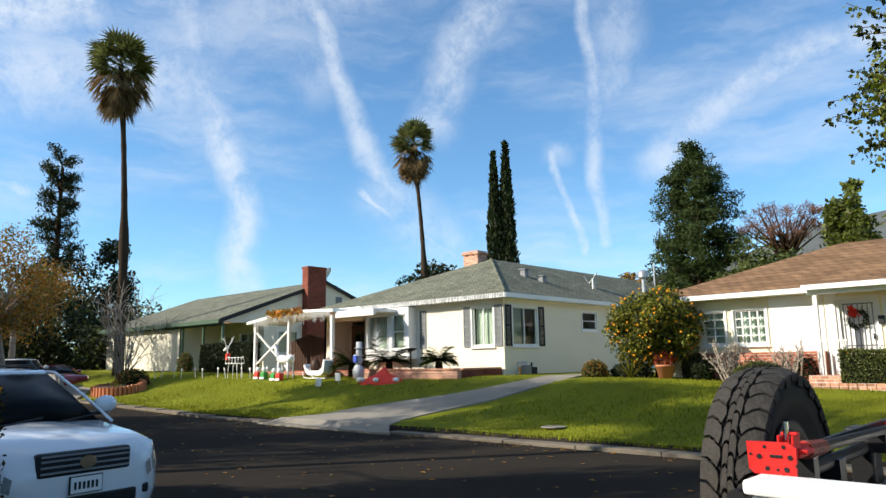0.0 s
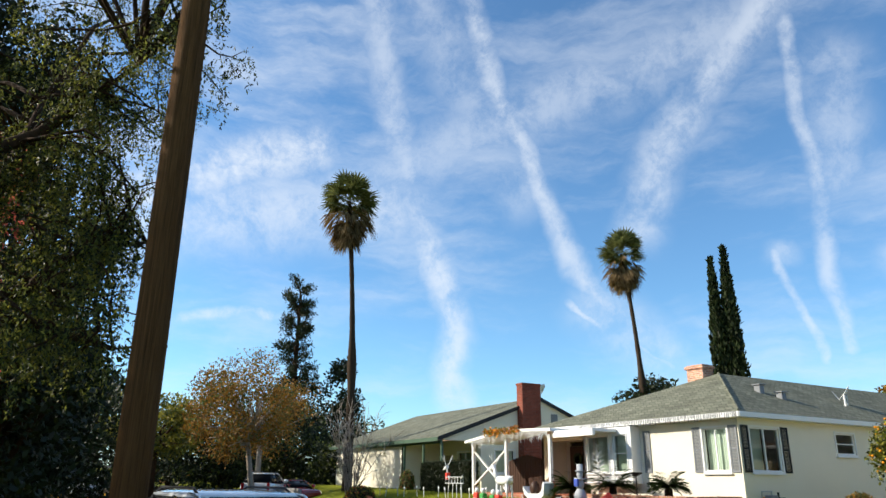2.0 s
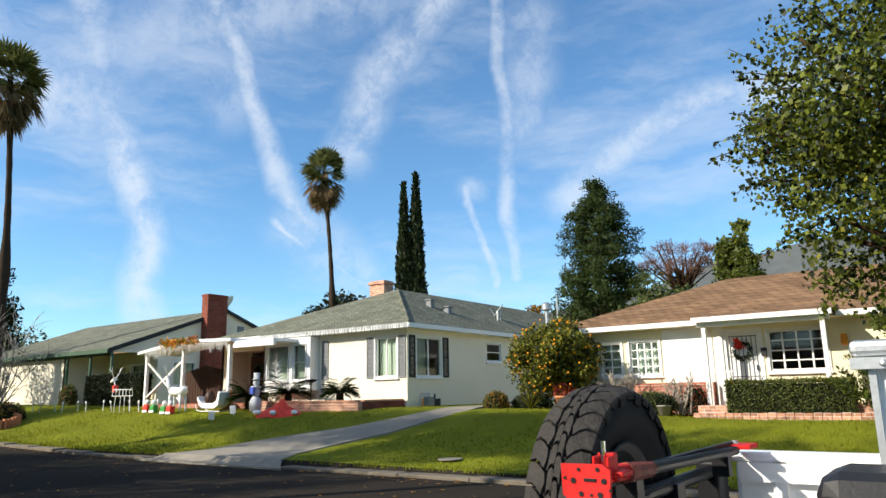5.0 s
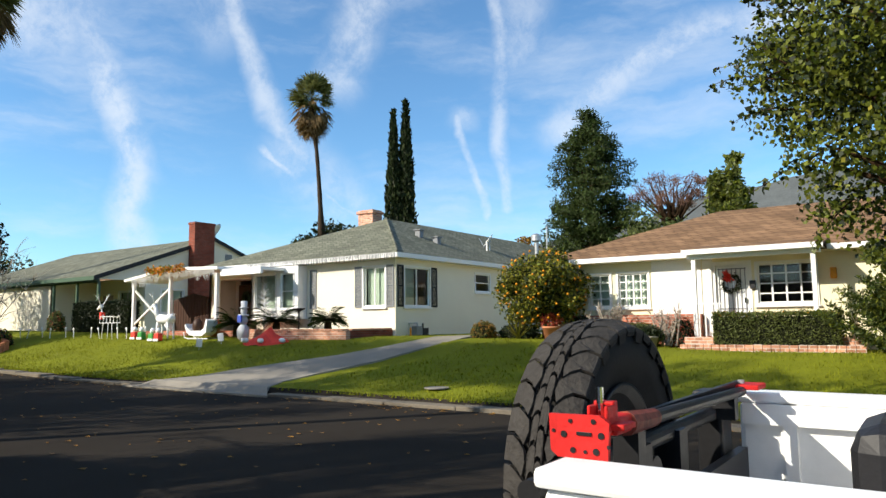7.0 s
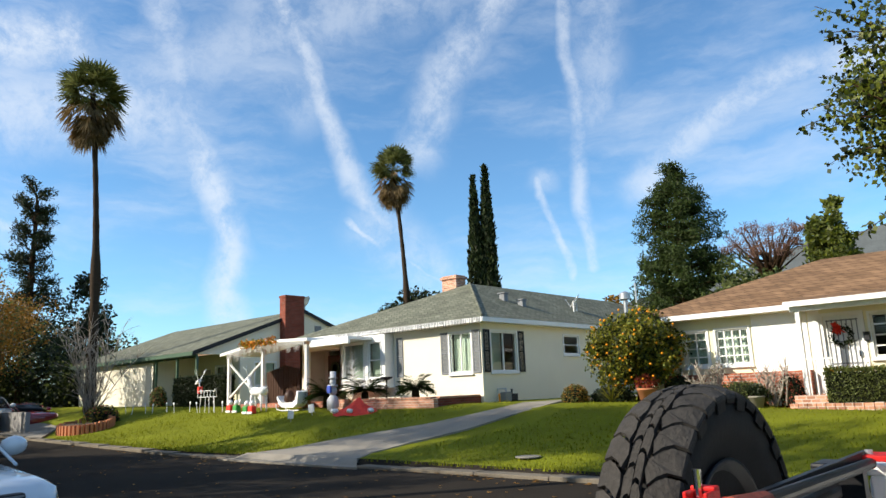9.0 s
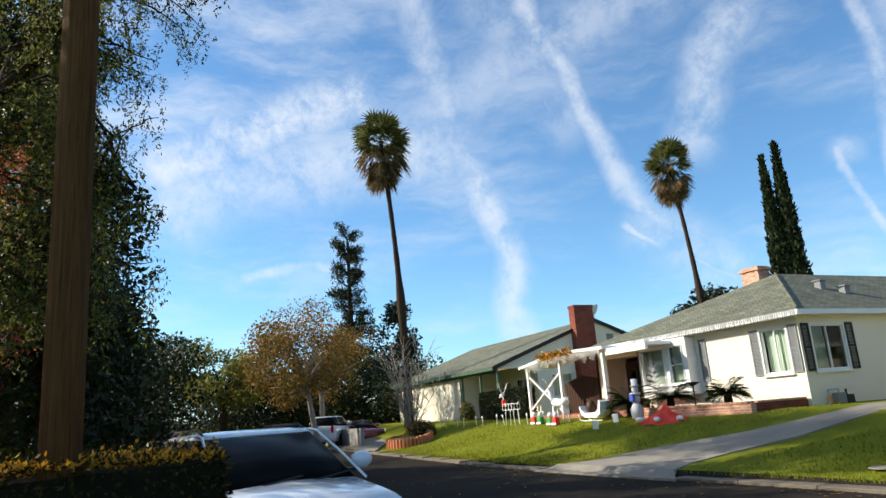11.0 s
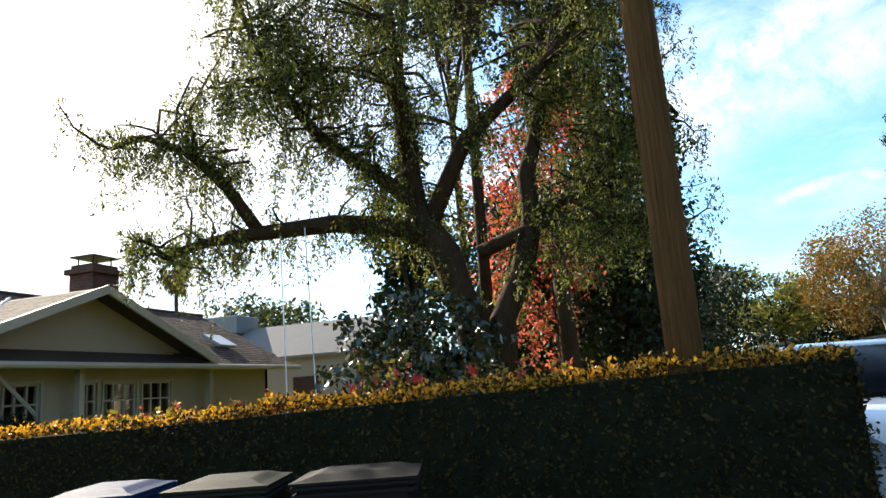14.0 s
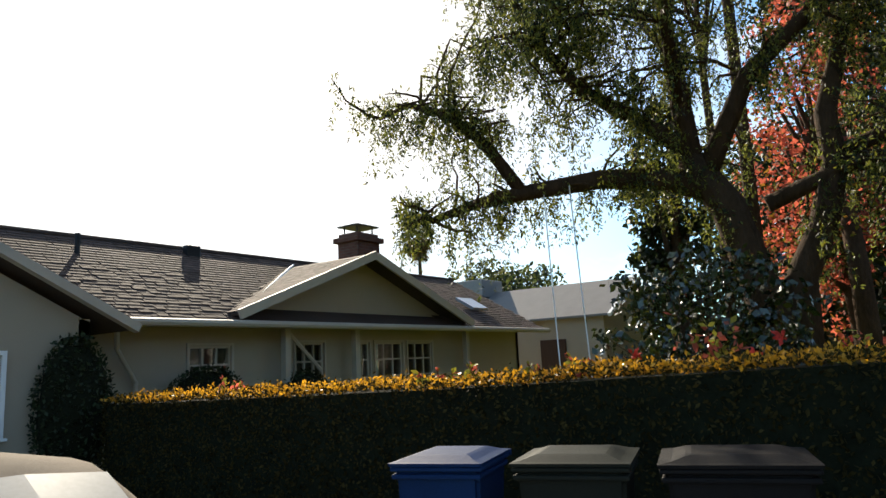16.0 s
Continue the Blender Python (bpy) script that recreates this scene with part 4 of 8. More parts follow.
def cream_house():
    h = thing("house", "cream stucco bungalow with brown hipped roof and porch", "house", (-3, 26, 0.9))
    X0, X1, YF, YB, Z0, ZE = -10.6, 9.0, 22.3, 31.0, 0.6, 3.55
    f = facing(X0, YF, "-y")
    A = lambda x: x - X0
    w1, w2 = (A(-9.30), A(-8.62), 2.12, 3.15), (A(-8.33), A(-7.38), 2.12, 3.15)
    dr, pw = (A(-5.35), A(-4.45), 1.27, 3.27), (A(-4.2), A(-2.72), 2.12, 3.25)
    w4 = (A(2.0), A(4.0), 2.0, 3.2)
    wall(h, f, 0, X1 - X0, Z0, ZE, CREAM_WALL, [w1, w2, dr, pw, w4])
    window(h, f, *w1, (1, 3), cover=(0, 0.9))
    window(h, f, *w2, (3, 3), cover=(0, 1))
    window(h, f, *pw, (3, 3), cover=None)
    window(h, f, *w4, (1, 1), cover=(0, 1))
    # flat white panels beside the windows and the porch
    part("wall_panel", boxed(A(-7.25), A(-5.75), 0.004, 0.03, 1.85, 3.5, f), TRIM, h)
    part("wall_panel", boxed(A(-5.72), A(-5.42), 0.004, 0.03, 1.0, 3.5, f), TRIM, h)
    d = part("door", boxed(dr[0], dr[1], -0.09, -0.04, dr[2], dr[3], f), TRIM, h, "white security door with diamond grille")
    bm = bmesh.new()
    for i in range(7):
        box(bm, dr[0] + 0.08 + i * 0.12, dr[0] + 0.10 + i * 0.12, -0.04, -0.015, dr[2] + 0.1, dr[3] - 0.1, f)
    for i in range(4):
        box(bm, dr[0] + 0.06, dr[1] - 0.06, -0.04, -0.018, dr[2] + 0.12 + i * 0.58, dr[2] + 0.15 + i * 0.58, f)
    part("grille", bm, GREY_TRIM, d)
    part("door_handle", boxed(dr[1] - 0.12, dr[1] - 0.07, -0.04, 0.03, 2.15, 2.3, f), CHROME, d)
    fr = bmesh.new()
    for q in ((dr[0] - 0.1, dr[0], dr[2], dr[3] + 0.1), (dr[1], dr[1] + 0.1, dr[2], dr[3] + 0.1), (dr[0], dr[1], dr[3], dr[3] + 0.1)):
        box(fr, q[0], q[1], -0.02, 0.03, q[2], q[3], f)
    part("door_frame", fr, TRIM, h)
    # wreath of leaves with a red bow
    pts = np.array([[-4.93 + 0.24 * math.cos(a) + rng.normal(0, 0.03), YF - 0.02 - abs(rng.normal(0, 0.03)), 2.72 + 0.24 * math.sin(a) + rng.normal(0, 0.03)] for a in rng.uniform(0, 6.28, 420)])
    wr = leaves("wreath", pts, 0.07, DARK_LEAF, d, label="round green wreath with a red bow")
    leaves("bow", in_blob(60, (-5.0, YF - 0.08, 2.92), (0.14, 0.04, 0.14), 0.1), 0.13, RED_CLOTH, wr)
    part("mailbox", boxed(A(-4.40), A(-4.25), 0.0, 0.12, 2.55, 2.78, f, bevel=0.01), DARK_TRIM, h, "black wall mailbox")
    # brick base along the wall and the porch step
    part("brick_base", boxed(A(-10.0), A(-5.75), 0.02, 0.28, 0.6, 1.85, f), RED_BRICK, h, "low red brick skirt wall")
    part("porch_floor", boxed(A(-5.9), A(-1.6), 0.02, 1.5, 0.6, 1.20, f), PALE_BRICK, h, "brick porch floor and step")
    # porch roof, beam and slim posts
    for a in (A(-5.68), A(-2.62)):
        part("porch_post", boxed(a - 0.055, a + 0.055, 0.98, 1.10, 1.2, 3.44, f), TRIM, h)
    part("porch_beam", boxed(A(-5.85), A(-2.45), 0.95, 1.13, 3.40, 3.58, f), TRIM, h)
    bm = bmesh.new()
    for i in range(4):
        box(bm, A(-5.60) + i * 0.17, A(-5.57) + i * 0.17, 1.02, 1.06, 1.2, 2.1, f)
    box(bm, A(-5.64), A(-4.98), 1.0, 1.08, 2.1, 2.15, f)
    part("railing", bm, TRIM, h, "white iron porch railing")
    wall(h, facing(X0, YB, "-x"), 0, YB - YF - 0.16, Z0, ZE, CREAM_WALL)
    wall(h, facing(X1, YF, "+x"), 0.16, YB - YF, Z0, ZE, CREAM_WALL)
    wall(h, facing(X1, YB, "+y"), 0.16, X1 - X0 - 0.16, Z0, ZE, CREAM_WALL)
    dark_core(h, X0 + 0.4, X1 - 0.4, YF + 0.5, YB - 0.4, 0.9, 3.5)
    e = 0.5
    solid_roof(h, [(X0 - e, YF - e, 3.58), (X1 + e, YF - e, 3.58), (X1 + e, YB + e, 3.58), (X0 - e, YB + e, 3.58), (-6.2, 26.6, 5.42), (4.5, 26.6, 5.42)],
               [(0, 1, 5, 4), (1, 2, 5), (2, 3, 4, 5), (3, 0, 4)], BROWN_ROOF, 0.07)
    solid_roof(h, [(-5.95, YF - 1.28, 3.58), (-2.35, YF - 1.28, 3.58), (-2.35, YF + 0.8, 3.95), (-5.95, YF + 0.8, 3.95)], [(0, 1, 2, 3)], BROWN_ROOF, 0.06)
    m = facing(X0 - e, YF - e, "-y")
    fascia(h, m, 0, -5.95 - X0 + e, 3.66, TRIM, 0.15)
    fascia(h, m, -2.35 - X0 + e, X1 - X0 + 2 * e, 3.66, TRIM, 0.15)
    fascia(h, facing(-5.95, YF - 1.28, "-y"), 0, 3.6, 3.66, TRIM, 0.14)
    fascia(h, facing(X0 - e, YB + e, "-x"), 0, YB - YF + 2 * e, 3.66, TRIM, 0.15)
    part("soffit", boxed(X0 - e + 0.01, X1 + e - 0.01, YF - e + 0.01, YF + 0.02, 3.50, 3.53), CREAM_WALL, h)
    part("porch_ceiling", boxed(-5.9, -2.4, YF - 1.25, YF - e, 3.56, 3.575), TRIM, h)
    part("porch_light", boxed(A(-2.35), A(-2.2), 0.0, 0.14, 2.75, 3.05, f, bevel=0.02), GOLD, h, "small brass wall lantern")


cream_house()


SHIFT[:] = (-0.25, 0.22, 0.10)


def shake_house():
    h = thing("house", "beige ranch house with weathered shake roof and brick chimney", "house", (-10, -15, 0.1))
    f = facing(-5.2, -11.7, "+y")     # a = -5.2 - x
    A = lambda x: -5.2 - x
    holes = [(A(-8.0), A(-8.9), 1.0, 2.05), (A(-10.5), A(-11.3), 0.9, 2.1), (A(-12.3), A(-12.75), 0.9, 2.1), (A(-12.95), A(-13.95), 0.9, 2.1), (A(-14.15), A(-15.15), 0.9, 2.1)]
    wall(h, f, A(-5.9), A(-19.6), 0.05, 2.42, BEIGE_WALL, holes)
    for i, q in enumerate(holes):
        window(h, f, *q, (2, 2) if i != 2 else (1, 2), cover=(0.0, 0.35) if i == 3 else None, trim=0.05, frame_mat=TAN_TRIM)
    for x in (-9.9, -11.9, -16.2):
        part("porch_post", boxed(A(x), A(x) + 0.14, 0.25, 0.39, 0.1, 2.35, f), TAN_TRIM, h, "tan porch post")
    part("brace", tubed([(-10.0, -11.35, 2.3), (-10.9, -11.35, 1.5)], 0.04, 6), TAN_TRIM, h)
    # gabled garage wing towards the street
    g = facing(1.8, -10.7, "+y")
    wall(h, g, 0, 7.5, 0.05, 2.35, BEIGE_WALL, [(1.2, 3.4, 0.2, 2.1), (5.9, 6.35, 0.9, 1.9)])
    part("garage_door", boxed(1.2, 3.4, -0.12, -0.06, 0.06, 2.1, g), TRIM, h)
    window(h, g, 5.9, 6.35, 0.9, 1.9, (0, 1), trim=0.06)
    bm = bmesh.new()
    prism(bm, [(0, 2.35), (7.5, 2.35), (3.75, 4.30)], -0.14, g @ Matrix(((1, 0, 0, 0), (0, 1, 0, 0), (0, 0, 1, 0), (0, 0, 0, 1))))
    part("gable", bm, BEIGE_WALL, h)
    wall(h, facing(-5.7, -11.7, "-x"), -1.0, 0.0, 0.05, 2.4, BEIGE_WALL)
    solid_roof(h, [(-6.15, -10.3, 2.22), (-1.95, -10.3, 4.42), (-1.95, -17.5, 4.42), (-6.15, -17.5, 2.22), (2.25, -10.3, 2.22), (2.25, -17.5, 2.22)],
               [(0, 1, 2, 3), (1, 4, 5, 2)], SHAKE, 0.06)
    for s in (-1, 1):
        bm = bmesh.new()
        tube(bm, [(-1.95 + s * 4.25, -10.28, 2.24), (-1.95, -10.28, 4.46)], 0.09, 4)
        part("rake_board", bm, TAN_TRIM, h, "pale rake board")
    # main roof deck under the shakes, cross gable, gutter
    sl = (4.32 - 2.40) / 3.5
    solid_roof(h, [(-5.9, -11.0, 2.36), (-20.2, -11.0, 2.36), (-20.2, -14.5, 4.28), (-3.0, -14.5, 4.28), (-3.0, -12.0, 2.95), (-20.2, -18.0, 2.36), (-3.0, -18.0, 2.36)],
               [(0, 1, 2, 3, 4), (3, 2, 5, 6)], SHAKE, 0.03)
    bm = bmesh.new()
    tube(bm, [(-6.0, -10.93, 2.40), (-20.2, -10.93, 2.40)], 0.07, 8)
    part("gutter", bm, TAN_TRIM, h, "tan eaves gutter")
    part("downpipe", tubed([(-6.25, -10.95, 2.35), (-6.5, -11.4, 2.0), (-6.95, -11.6, 1.45), (-6.95, -11.62, 0.1)], 0.04, 8), TAN_TRIM, h)
    bm = bmesh.new()
    prism(bm, [(-8.9, 2.72), (-15.7, 2.72), (-12.3, 4.02)], 0.12, Matrix.Translation((0, -11.75, 0)))
    part("gable", bm, BEIGE_WALL, h)
    for s in (-1, 1):
        bm = bmesh.new()
        n = Vector((s * 0.37, 0, 0.93)) * 0.05
        v = [bm.verts.new(Vector(p)) for p in ((-12.3 + s * 3.75, -10.98, 2.56), (-12.3, -10.98, 4.02), (-12.3, -13.75, 4.02), (-12.3 + s * 3.75, -11.25, 2.56))]
        fc = bm.faces.new(v)
        ext = bmesh.ops.extrude_face_region(bm, geom=[fc])
        for w in [q for q in ext["geom"] if isinstance(q, bmesh.types.BMVert)]:
            w.co += n
        bmesh.ops.recalc_face_normals(bm, faces=bm.faces)
        part("gable_roof", bm, SHAKE, h)
        part("rake_board", boxed(0, 4.02, -0.03, 0.03, -0.11, 0.07, Matrix.Translation((-12.3 + s * 3.76, -10.96, 2.55)) @ (pose(0, 0, 0, 0, -21.2) if s < 0 else pose(0, 0, 0, 0, -158.8))), TAN_TRIM, h, "pale rake board")
    part("ridge_cap", tubed([(-20.2, -14.5, 4.37), (-3.0, -14.5, 4.37)], 0.06, 6), SHAKE, h)
    part("valley", tubed([(-8.6, -11.0, 2.60), (-12.3, -13.75, 4.12)], 0.035, 5), GALV, h)
    wall(h, facing(-19.6, -11.7, "-x"), 0, 6.0, 0.05, 2.4, BEIGE_WALL)
    wall(h, facing(-19.6, -17.7, "-y"), 0, 20.6, 0.05, 2.4, BEIGE_WALL)
    wall(h, facing(1.2, -17.7, "+x"), 0, 7.0, 0.05, 2.35, BEIGE_WALL)
    dark_core(h, -16.3, -6.8, -17.3, -12.2, 0.1, 2.35)
    bm = bmesh.new()
    box(bm, -16.1, -15.15, -15.0, -14.2, 3.8, 5.15, bevel=0.02)
    box(bm, -16.2, -15.05, -15.1, -14.1, 5.15, 5.3, bevel=0.02)
    box(bm, -16.08, -15.17, -14.98, -14.22, 5.3, 5.42, bevel=0.02)
    c = part("chimney", bm, SOOTY_BRICK, h, "red brick chimney with metal cap")
    bm = bmesh.new()
    for x in (-15.95, -15.3):
        for y in (-14.85, -14.35):
            box(bm, x - 0.015, x + 0.015, y - 0.015, y + 0.015, 5.42, 5.62)
    box(bm, -16.1, -15.15, -15.0, -14.2, 5.62, 5.66)
    part("chimney_cap", bm, BLACK_STEEL, c)
    part("roof_vent", boxed(-9.9, -9.55, -14.3, -14.1, 4.10, 4.40, bevel=0.03), BLACK_STEEL, h)
    bm = bmesh.new()
    tube(bm, [(-6.9, -13.6, 3.8), (-6.9, -13.6, 4.25)], 0.05, 8)
    part("vent_pipe", bm, BLACK_STEEL, h)
    part("skylight", boxed(0, 0.8, 0, 0.7, 0.0, 0.08, Matrix.Translation((-18.4, -12.3, 3.22)) @ pose(0, 0, 0, -30.4) @ Matrix.Translation((0, -0.35, 0))), GALV, h)
    # shakes: single pieces over the stretch beside the drive, the rest joined
    verts, faces, singles = [], [], 0
    rise = Vector((0, -1, sl)).normalized()
    nrm = Vector((0, sl, 1)).normalized()
    bmq = bmesh.new()
    box(bmq, -0.115, 0.115, 0, 0.30, 0, 0.018)
    one = mesh_of("shake", bmq, SHAKE)
    for j in range(28):
        x = -20.1 + (j % 3) * 0.08
        while x < -3.2:
            w = rng.uniform(0.19, 0.25)
            base = Vector((x, -11.0, 2.43)) + rise * (j * 0.145)
            xl = -5.95 + max(0, (j - 2)) * 0.145 * 0.86 * 1.1
            under_gable = abs(x + 12.3) < 3.6 - (j * 0.145) * 1.33
            if x < min(xl, -3.2) and not under_gable:
                m = Matrix((( 1, rise.x, nrm.x, base.x), (0, rise.y, nrm.y, base.y), (0, rise.z, nrm.z, base.z), (0, 0, 0, 1))) @ pose(0, 0, 0, -4.6, 0, rng.normal(0, 0.12))
                if singles < 300 and x > -9.3:
                    piece("shake", one, m @ Matrix.Diagonal((w / 0.24, 1, rng.uniform(0.8, 1.4), 1)), h)
                    singles += 1
                else:
                    k = len(verts)
                    for q in ((-w / 2, 0, 0), (w / 2, 0, 0), (w / 2, 0.3, 0), (-w / 2, 0.3, 0), (-w / 2, 0, 0.02), (w / 2, 0, 0.02), (w / 2, 0.3, 0.02), (-w / 2, 0.3, 0.02)):
                        verts.append(tuple(m @ Vector(q)))
                    for q in ((4, 5, 6, 7), (0, 1, 5, 4), (1, 2, 6, 5), (3, 0, 4, 7)):
                        faces.append(tuple(k + i for i in q))
            x += w + 0.008
    for s in (-1, 1):
        for j in range(26):
            u = j * 0.145
            if u > 3.9:
                break
            y = -11.0
            px_ = -12.3 + s * (3.75 - u * 0.932)
            pz = 2.62 + u * 0.362
            back = -11.25 - (u / 3.9) * 2.5
            while y > back:
                w = rng.uniform(0.16, 0.26)
                k = len(verts)
                d = Vector((-s * 0.932, 0, 0.362))
                nn = Vector((s * 0.362, 0, 0.932))
                o = Vector((px_, y, pz))
                for a, b, c_ in ((0, 0, 0.0), (w, 0, 0.0), (w, 0.3, 0.0), (0, 0.3, 0.0), (0, 0, 0.025), (w, 0, 0.025), (w, 0.3, 0.012), (0, 0.3, 0.012)):
                    verts.append(tuple(o + Vector((0, -a, 0)) + d * b + nn * c_))
                for q in ((4, 5, 6, 7), (0, 1, 5, 4), (1, 2, 6, 5), (3, 0, 4, 7)):
                    faces.append(tuple(k + i for i in q))
                y -= w + 0.008
    ob = soup("shake_layer", verts, faces, SHAKE, h)
    tagged(ob, "rows of weathered brown shakes", kind="stuff")


shake_house()


def low_house():
    h = thing("house", "low house with pale grey roof behind the garden", "house", (-27, -15, 0.1))
    solid_roof(h, [(-23.2, -20, 2.9), (-23.2, -10.2, 2.9), (-26.0, -10.2, 4.35), (-26.0, -20, 4.35), (-28.8, -10.2, 2.9), (-28.8, -20, 2.9)], [(0, 1, 2, 3), (3, 2, 4, 5)],
               mat("pale_roof", (0.20, 0.19, 0.18), 0.95, vary=0.12, scale=2, fine=30), 0.08)
    bm = bmesh.new()
    prism(bm, [(-28.6, 0.1), (-23.5, 0.1), (-23.5, 2.95), (-26.0, 4.25), (-28.6, 2.95)], 9.3, Matrix.Translation((0, -19.8, 0)))
    part("wall", bm, BEIGE_WALL, h)
    part("rake_board", tubed([(-23.2, -10.15, 2.92), (-26.0, -10.15, 4.38)], 0.08, 4), TRIM, h)
    part("rooftop_unit", boxed(-26.6, -25.0, -18.0, -16.4, 4.2, 4.95, bevel=0.03), GREY_TRIM, h, "grey rooftop air conditioner")
    part("door", boxed(-23.5, -23.42, -13, -12, 0.1, 2.2), OAK_DOOR, h)


low_house()

# ---- hedge beside the drive ----
SHIFT[:] = (0, 0, 0)


def hedge_top(y):
    return 1.62 if y > 1.0 else 1.62 - 0.030 * (1.0 - y) if y > -4 else 1.47 - 0.02 * (-4 - y)


def clipped_hedge(name, label, x0, x1, y0, y1, top, face_n, top_n, tips, along_y, leaf=0.045, leaf_mat=None):
    t = thing(name, label, "hedge", ((x0 + x1) / 2, (y0 + y1) / 2, ground_z((x0 + x1) / 2, (y0 + y1) / 2)))
    bm = bmesh.new()
    n = 14
    rows = []
    for i in range(n + 1):
        u = i / n
        if along_y:
            y = y0 + (y1 - y0) * u
            z = top(y) - 0.07
            g = ground_z(x0, y) - 0.05
            rows.append([(x1 - 0.05, y, g), (x1 - 0.05, y, z), (x0 + 0.05, y, z), (x0 + 0.05, y, g)])
        else:
            x = x0 + (x1 - x0) * u
            z = top(x) - 0.07
            g = ground_z(x, y0) - 0.05
            rows.append([(x, y0 + 0.05, g), (x, y0 + 0.05, z), (x, y1 - 0.05, z), (x, y1 - 0.05, g)])
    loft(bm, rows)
    part("core", bm, HEDGE_CORE, t, "solid core, near-black for the shaded inside")
    pts = []
    m = face_n
    u = rng.uniform(0, 1, m)
    wv = rng.uniform(0, 1, m)
    side = rng.choice(4, m, p=[0.5, 0.2, 0.15, 0.15])
    for a, b, s in zip(u, wv, side):
        jit = abs(rng.normal(0, 0.035))
        if along_y:
            y = y0 + (y1 - y0) * a
            z = 0.05 + (top(y) - 0.05) * b
            if s in (0, 1):
                pts.append((x1 + jit - 0.04 if s == 0 else x0 - jit + 0.04, y, z))
            else:
                pts.append((x0 + (x1 - x0) * a, y1 + jit - 0.04 if s == 2 else y0 - jit + 0.04, 0.05 + (top(y1 if s == 2 else y0) - 0.05) * b))
        else:
            x = x0 + (x1 - x0) * a
            g = ground_z(x, y0)
            z = g + 0.03 + (top(x) - g - 0.03) * b
            if s in (0, 1):
                pts.append((x, y0 - jit + 0.04 if s == 0 else y1 + jit - 0.04, z))
            else:
                pts.append((x1 + jit - 0.04 if s == 2 else x0 - jit + 0.04, y0 + (y1 - y0) * a, z))
    leaves("foliage", pts, leaf, leaf_mat or HEDGE_LEAF, t)
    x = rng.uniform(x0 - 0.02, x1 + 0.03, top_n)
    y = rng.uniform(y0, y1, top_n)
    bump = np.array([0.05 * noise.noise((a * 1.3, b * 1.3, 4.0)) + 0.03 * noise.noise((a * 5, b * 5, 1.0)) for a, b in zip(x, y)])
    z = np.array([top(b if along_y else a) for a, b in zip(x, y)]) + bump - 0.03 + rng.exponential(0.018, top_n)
    # bright tips only along the top: new leaves plus painted sunlight
    leaves("top_growth", np.stack([x, y, z], 1), leaf, [HEDGE_LIT_TIP, leaf_mat or HEDGE_LEAF], t, droop=-0.5, mix=[tips, 1 - tips], label="yellow-orange new leaves with sunlight in their colour")
    return t


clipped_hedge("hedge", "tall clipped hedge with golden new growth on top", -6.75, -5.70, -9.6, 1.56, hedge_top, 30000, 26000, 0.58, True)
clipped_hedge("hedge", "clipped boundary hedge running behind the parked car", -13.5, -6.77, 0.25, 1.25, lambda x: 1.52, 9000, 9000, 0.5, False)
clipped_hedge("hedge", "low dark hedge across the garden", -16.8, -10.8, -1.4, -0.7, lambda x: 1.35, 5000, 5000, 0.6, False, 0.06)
# taller red shoots on the hedge
for y, hgt in ((-1.9, 0.42), (-4.2, 0.22), (-3.0, 0.2), (-7.5, 0.2), (-0.6, 0.2)):
    t = thing("hedge_shoots", "red and yellow shoots rising above the hedge", "plant", (-6.2, y, hedge_top(y) - 0.05), group="shoots on the hedge")
    z0 = hedge_top(y) - 0.06
    tips = []
    for k in range(7):
        p = Vector((-6.2 + rng.normal(0, 0.10), y + rng.normal(0, 0.14), z0))
        q = p + Vector((rng.normal(0, 0.05), rng.normal(0, 0.06), hgt * rng.uniform(0.6, 1.2)))
        part("stem", tubed([p, q], 0.004, 4), BARK, t)
        tips += [tuple(p.lerp(q, u)) for u in rng.uniform(0.3, 1, 14)]
    leaves("shoot_leaves", tips, 0.07, [RED_LEAF, YELLOW_LEAF], t, mix=[0.5, 0.5])

# ---- utility pole ----
pole = thing("utility_pole", "weathered brown wooden utility pole standing in the hedge", "utility pole", (-5.9, 0.53, 0.1))
part("shaft", tubed([(-5.90, 0.535, 0.0), (-5.90, 0.53, 3.0), (-5.90, 0.52, 6.0), (-5.91, 0.50, 11.0)], [0.136, 0.130, 0.122, 0.108], 20), POLE_WOOD, pole, "", True)
part("crossarm", boxed(-6.06, -5.98, -0.7, 1.7, 10.3, 10.45), POLE_WOOD, pole)

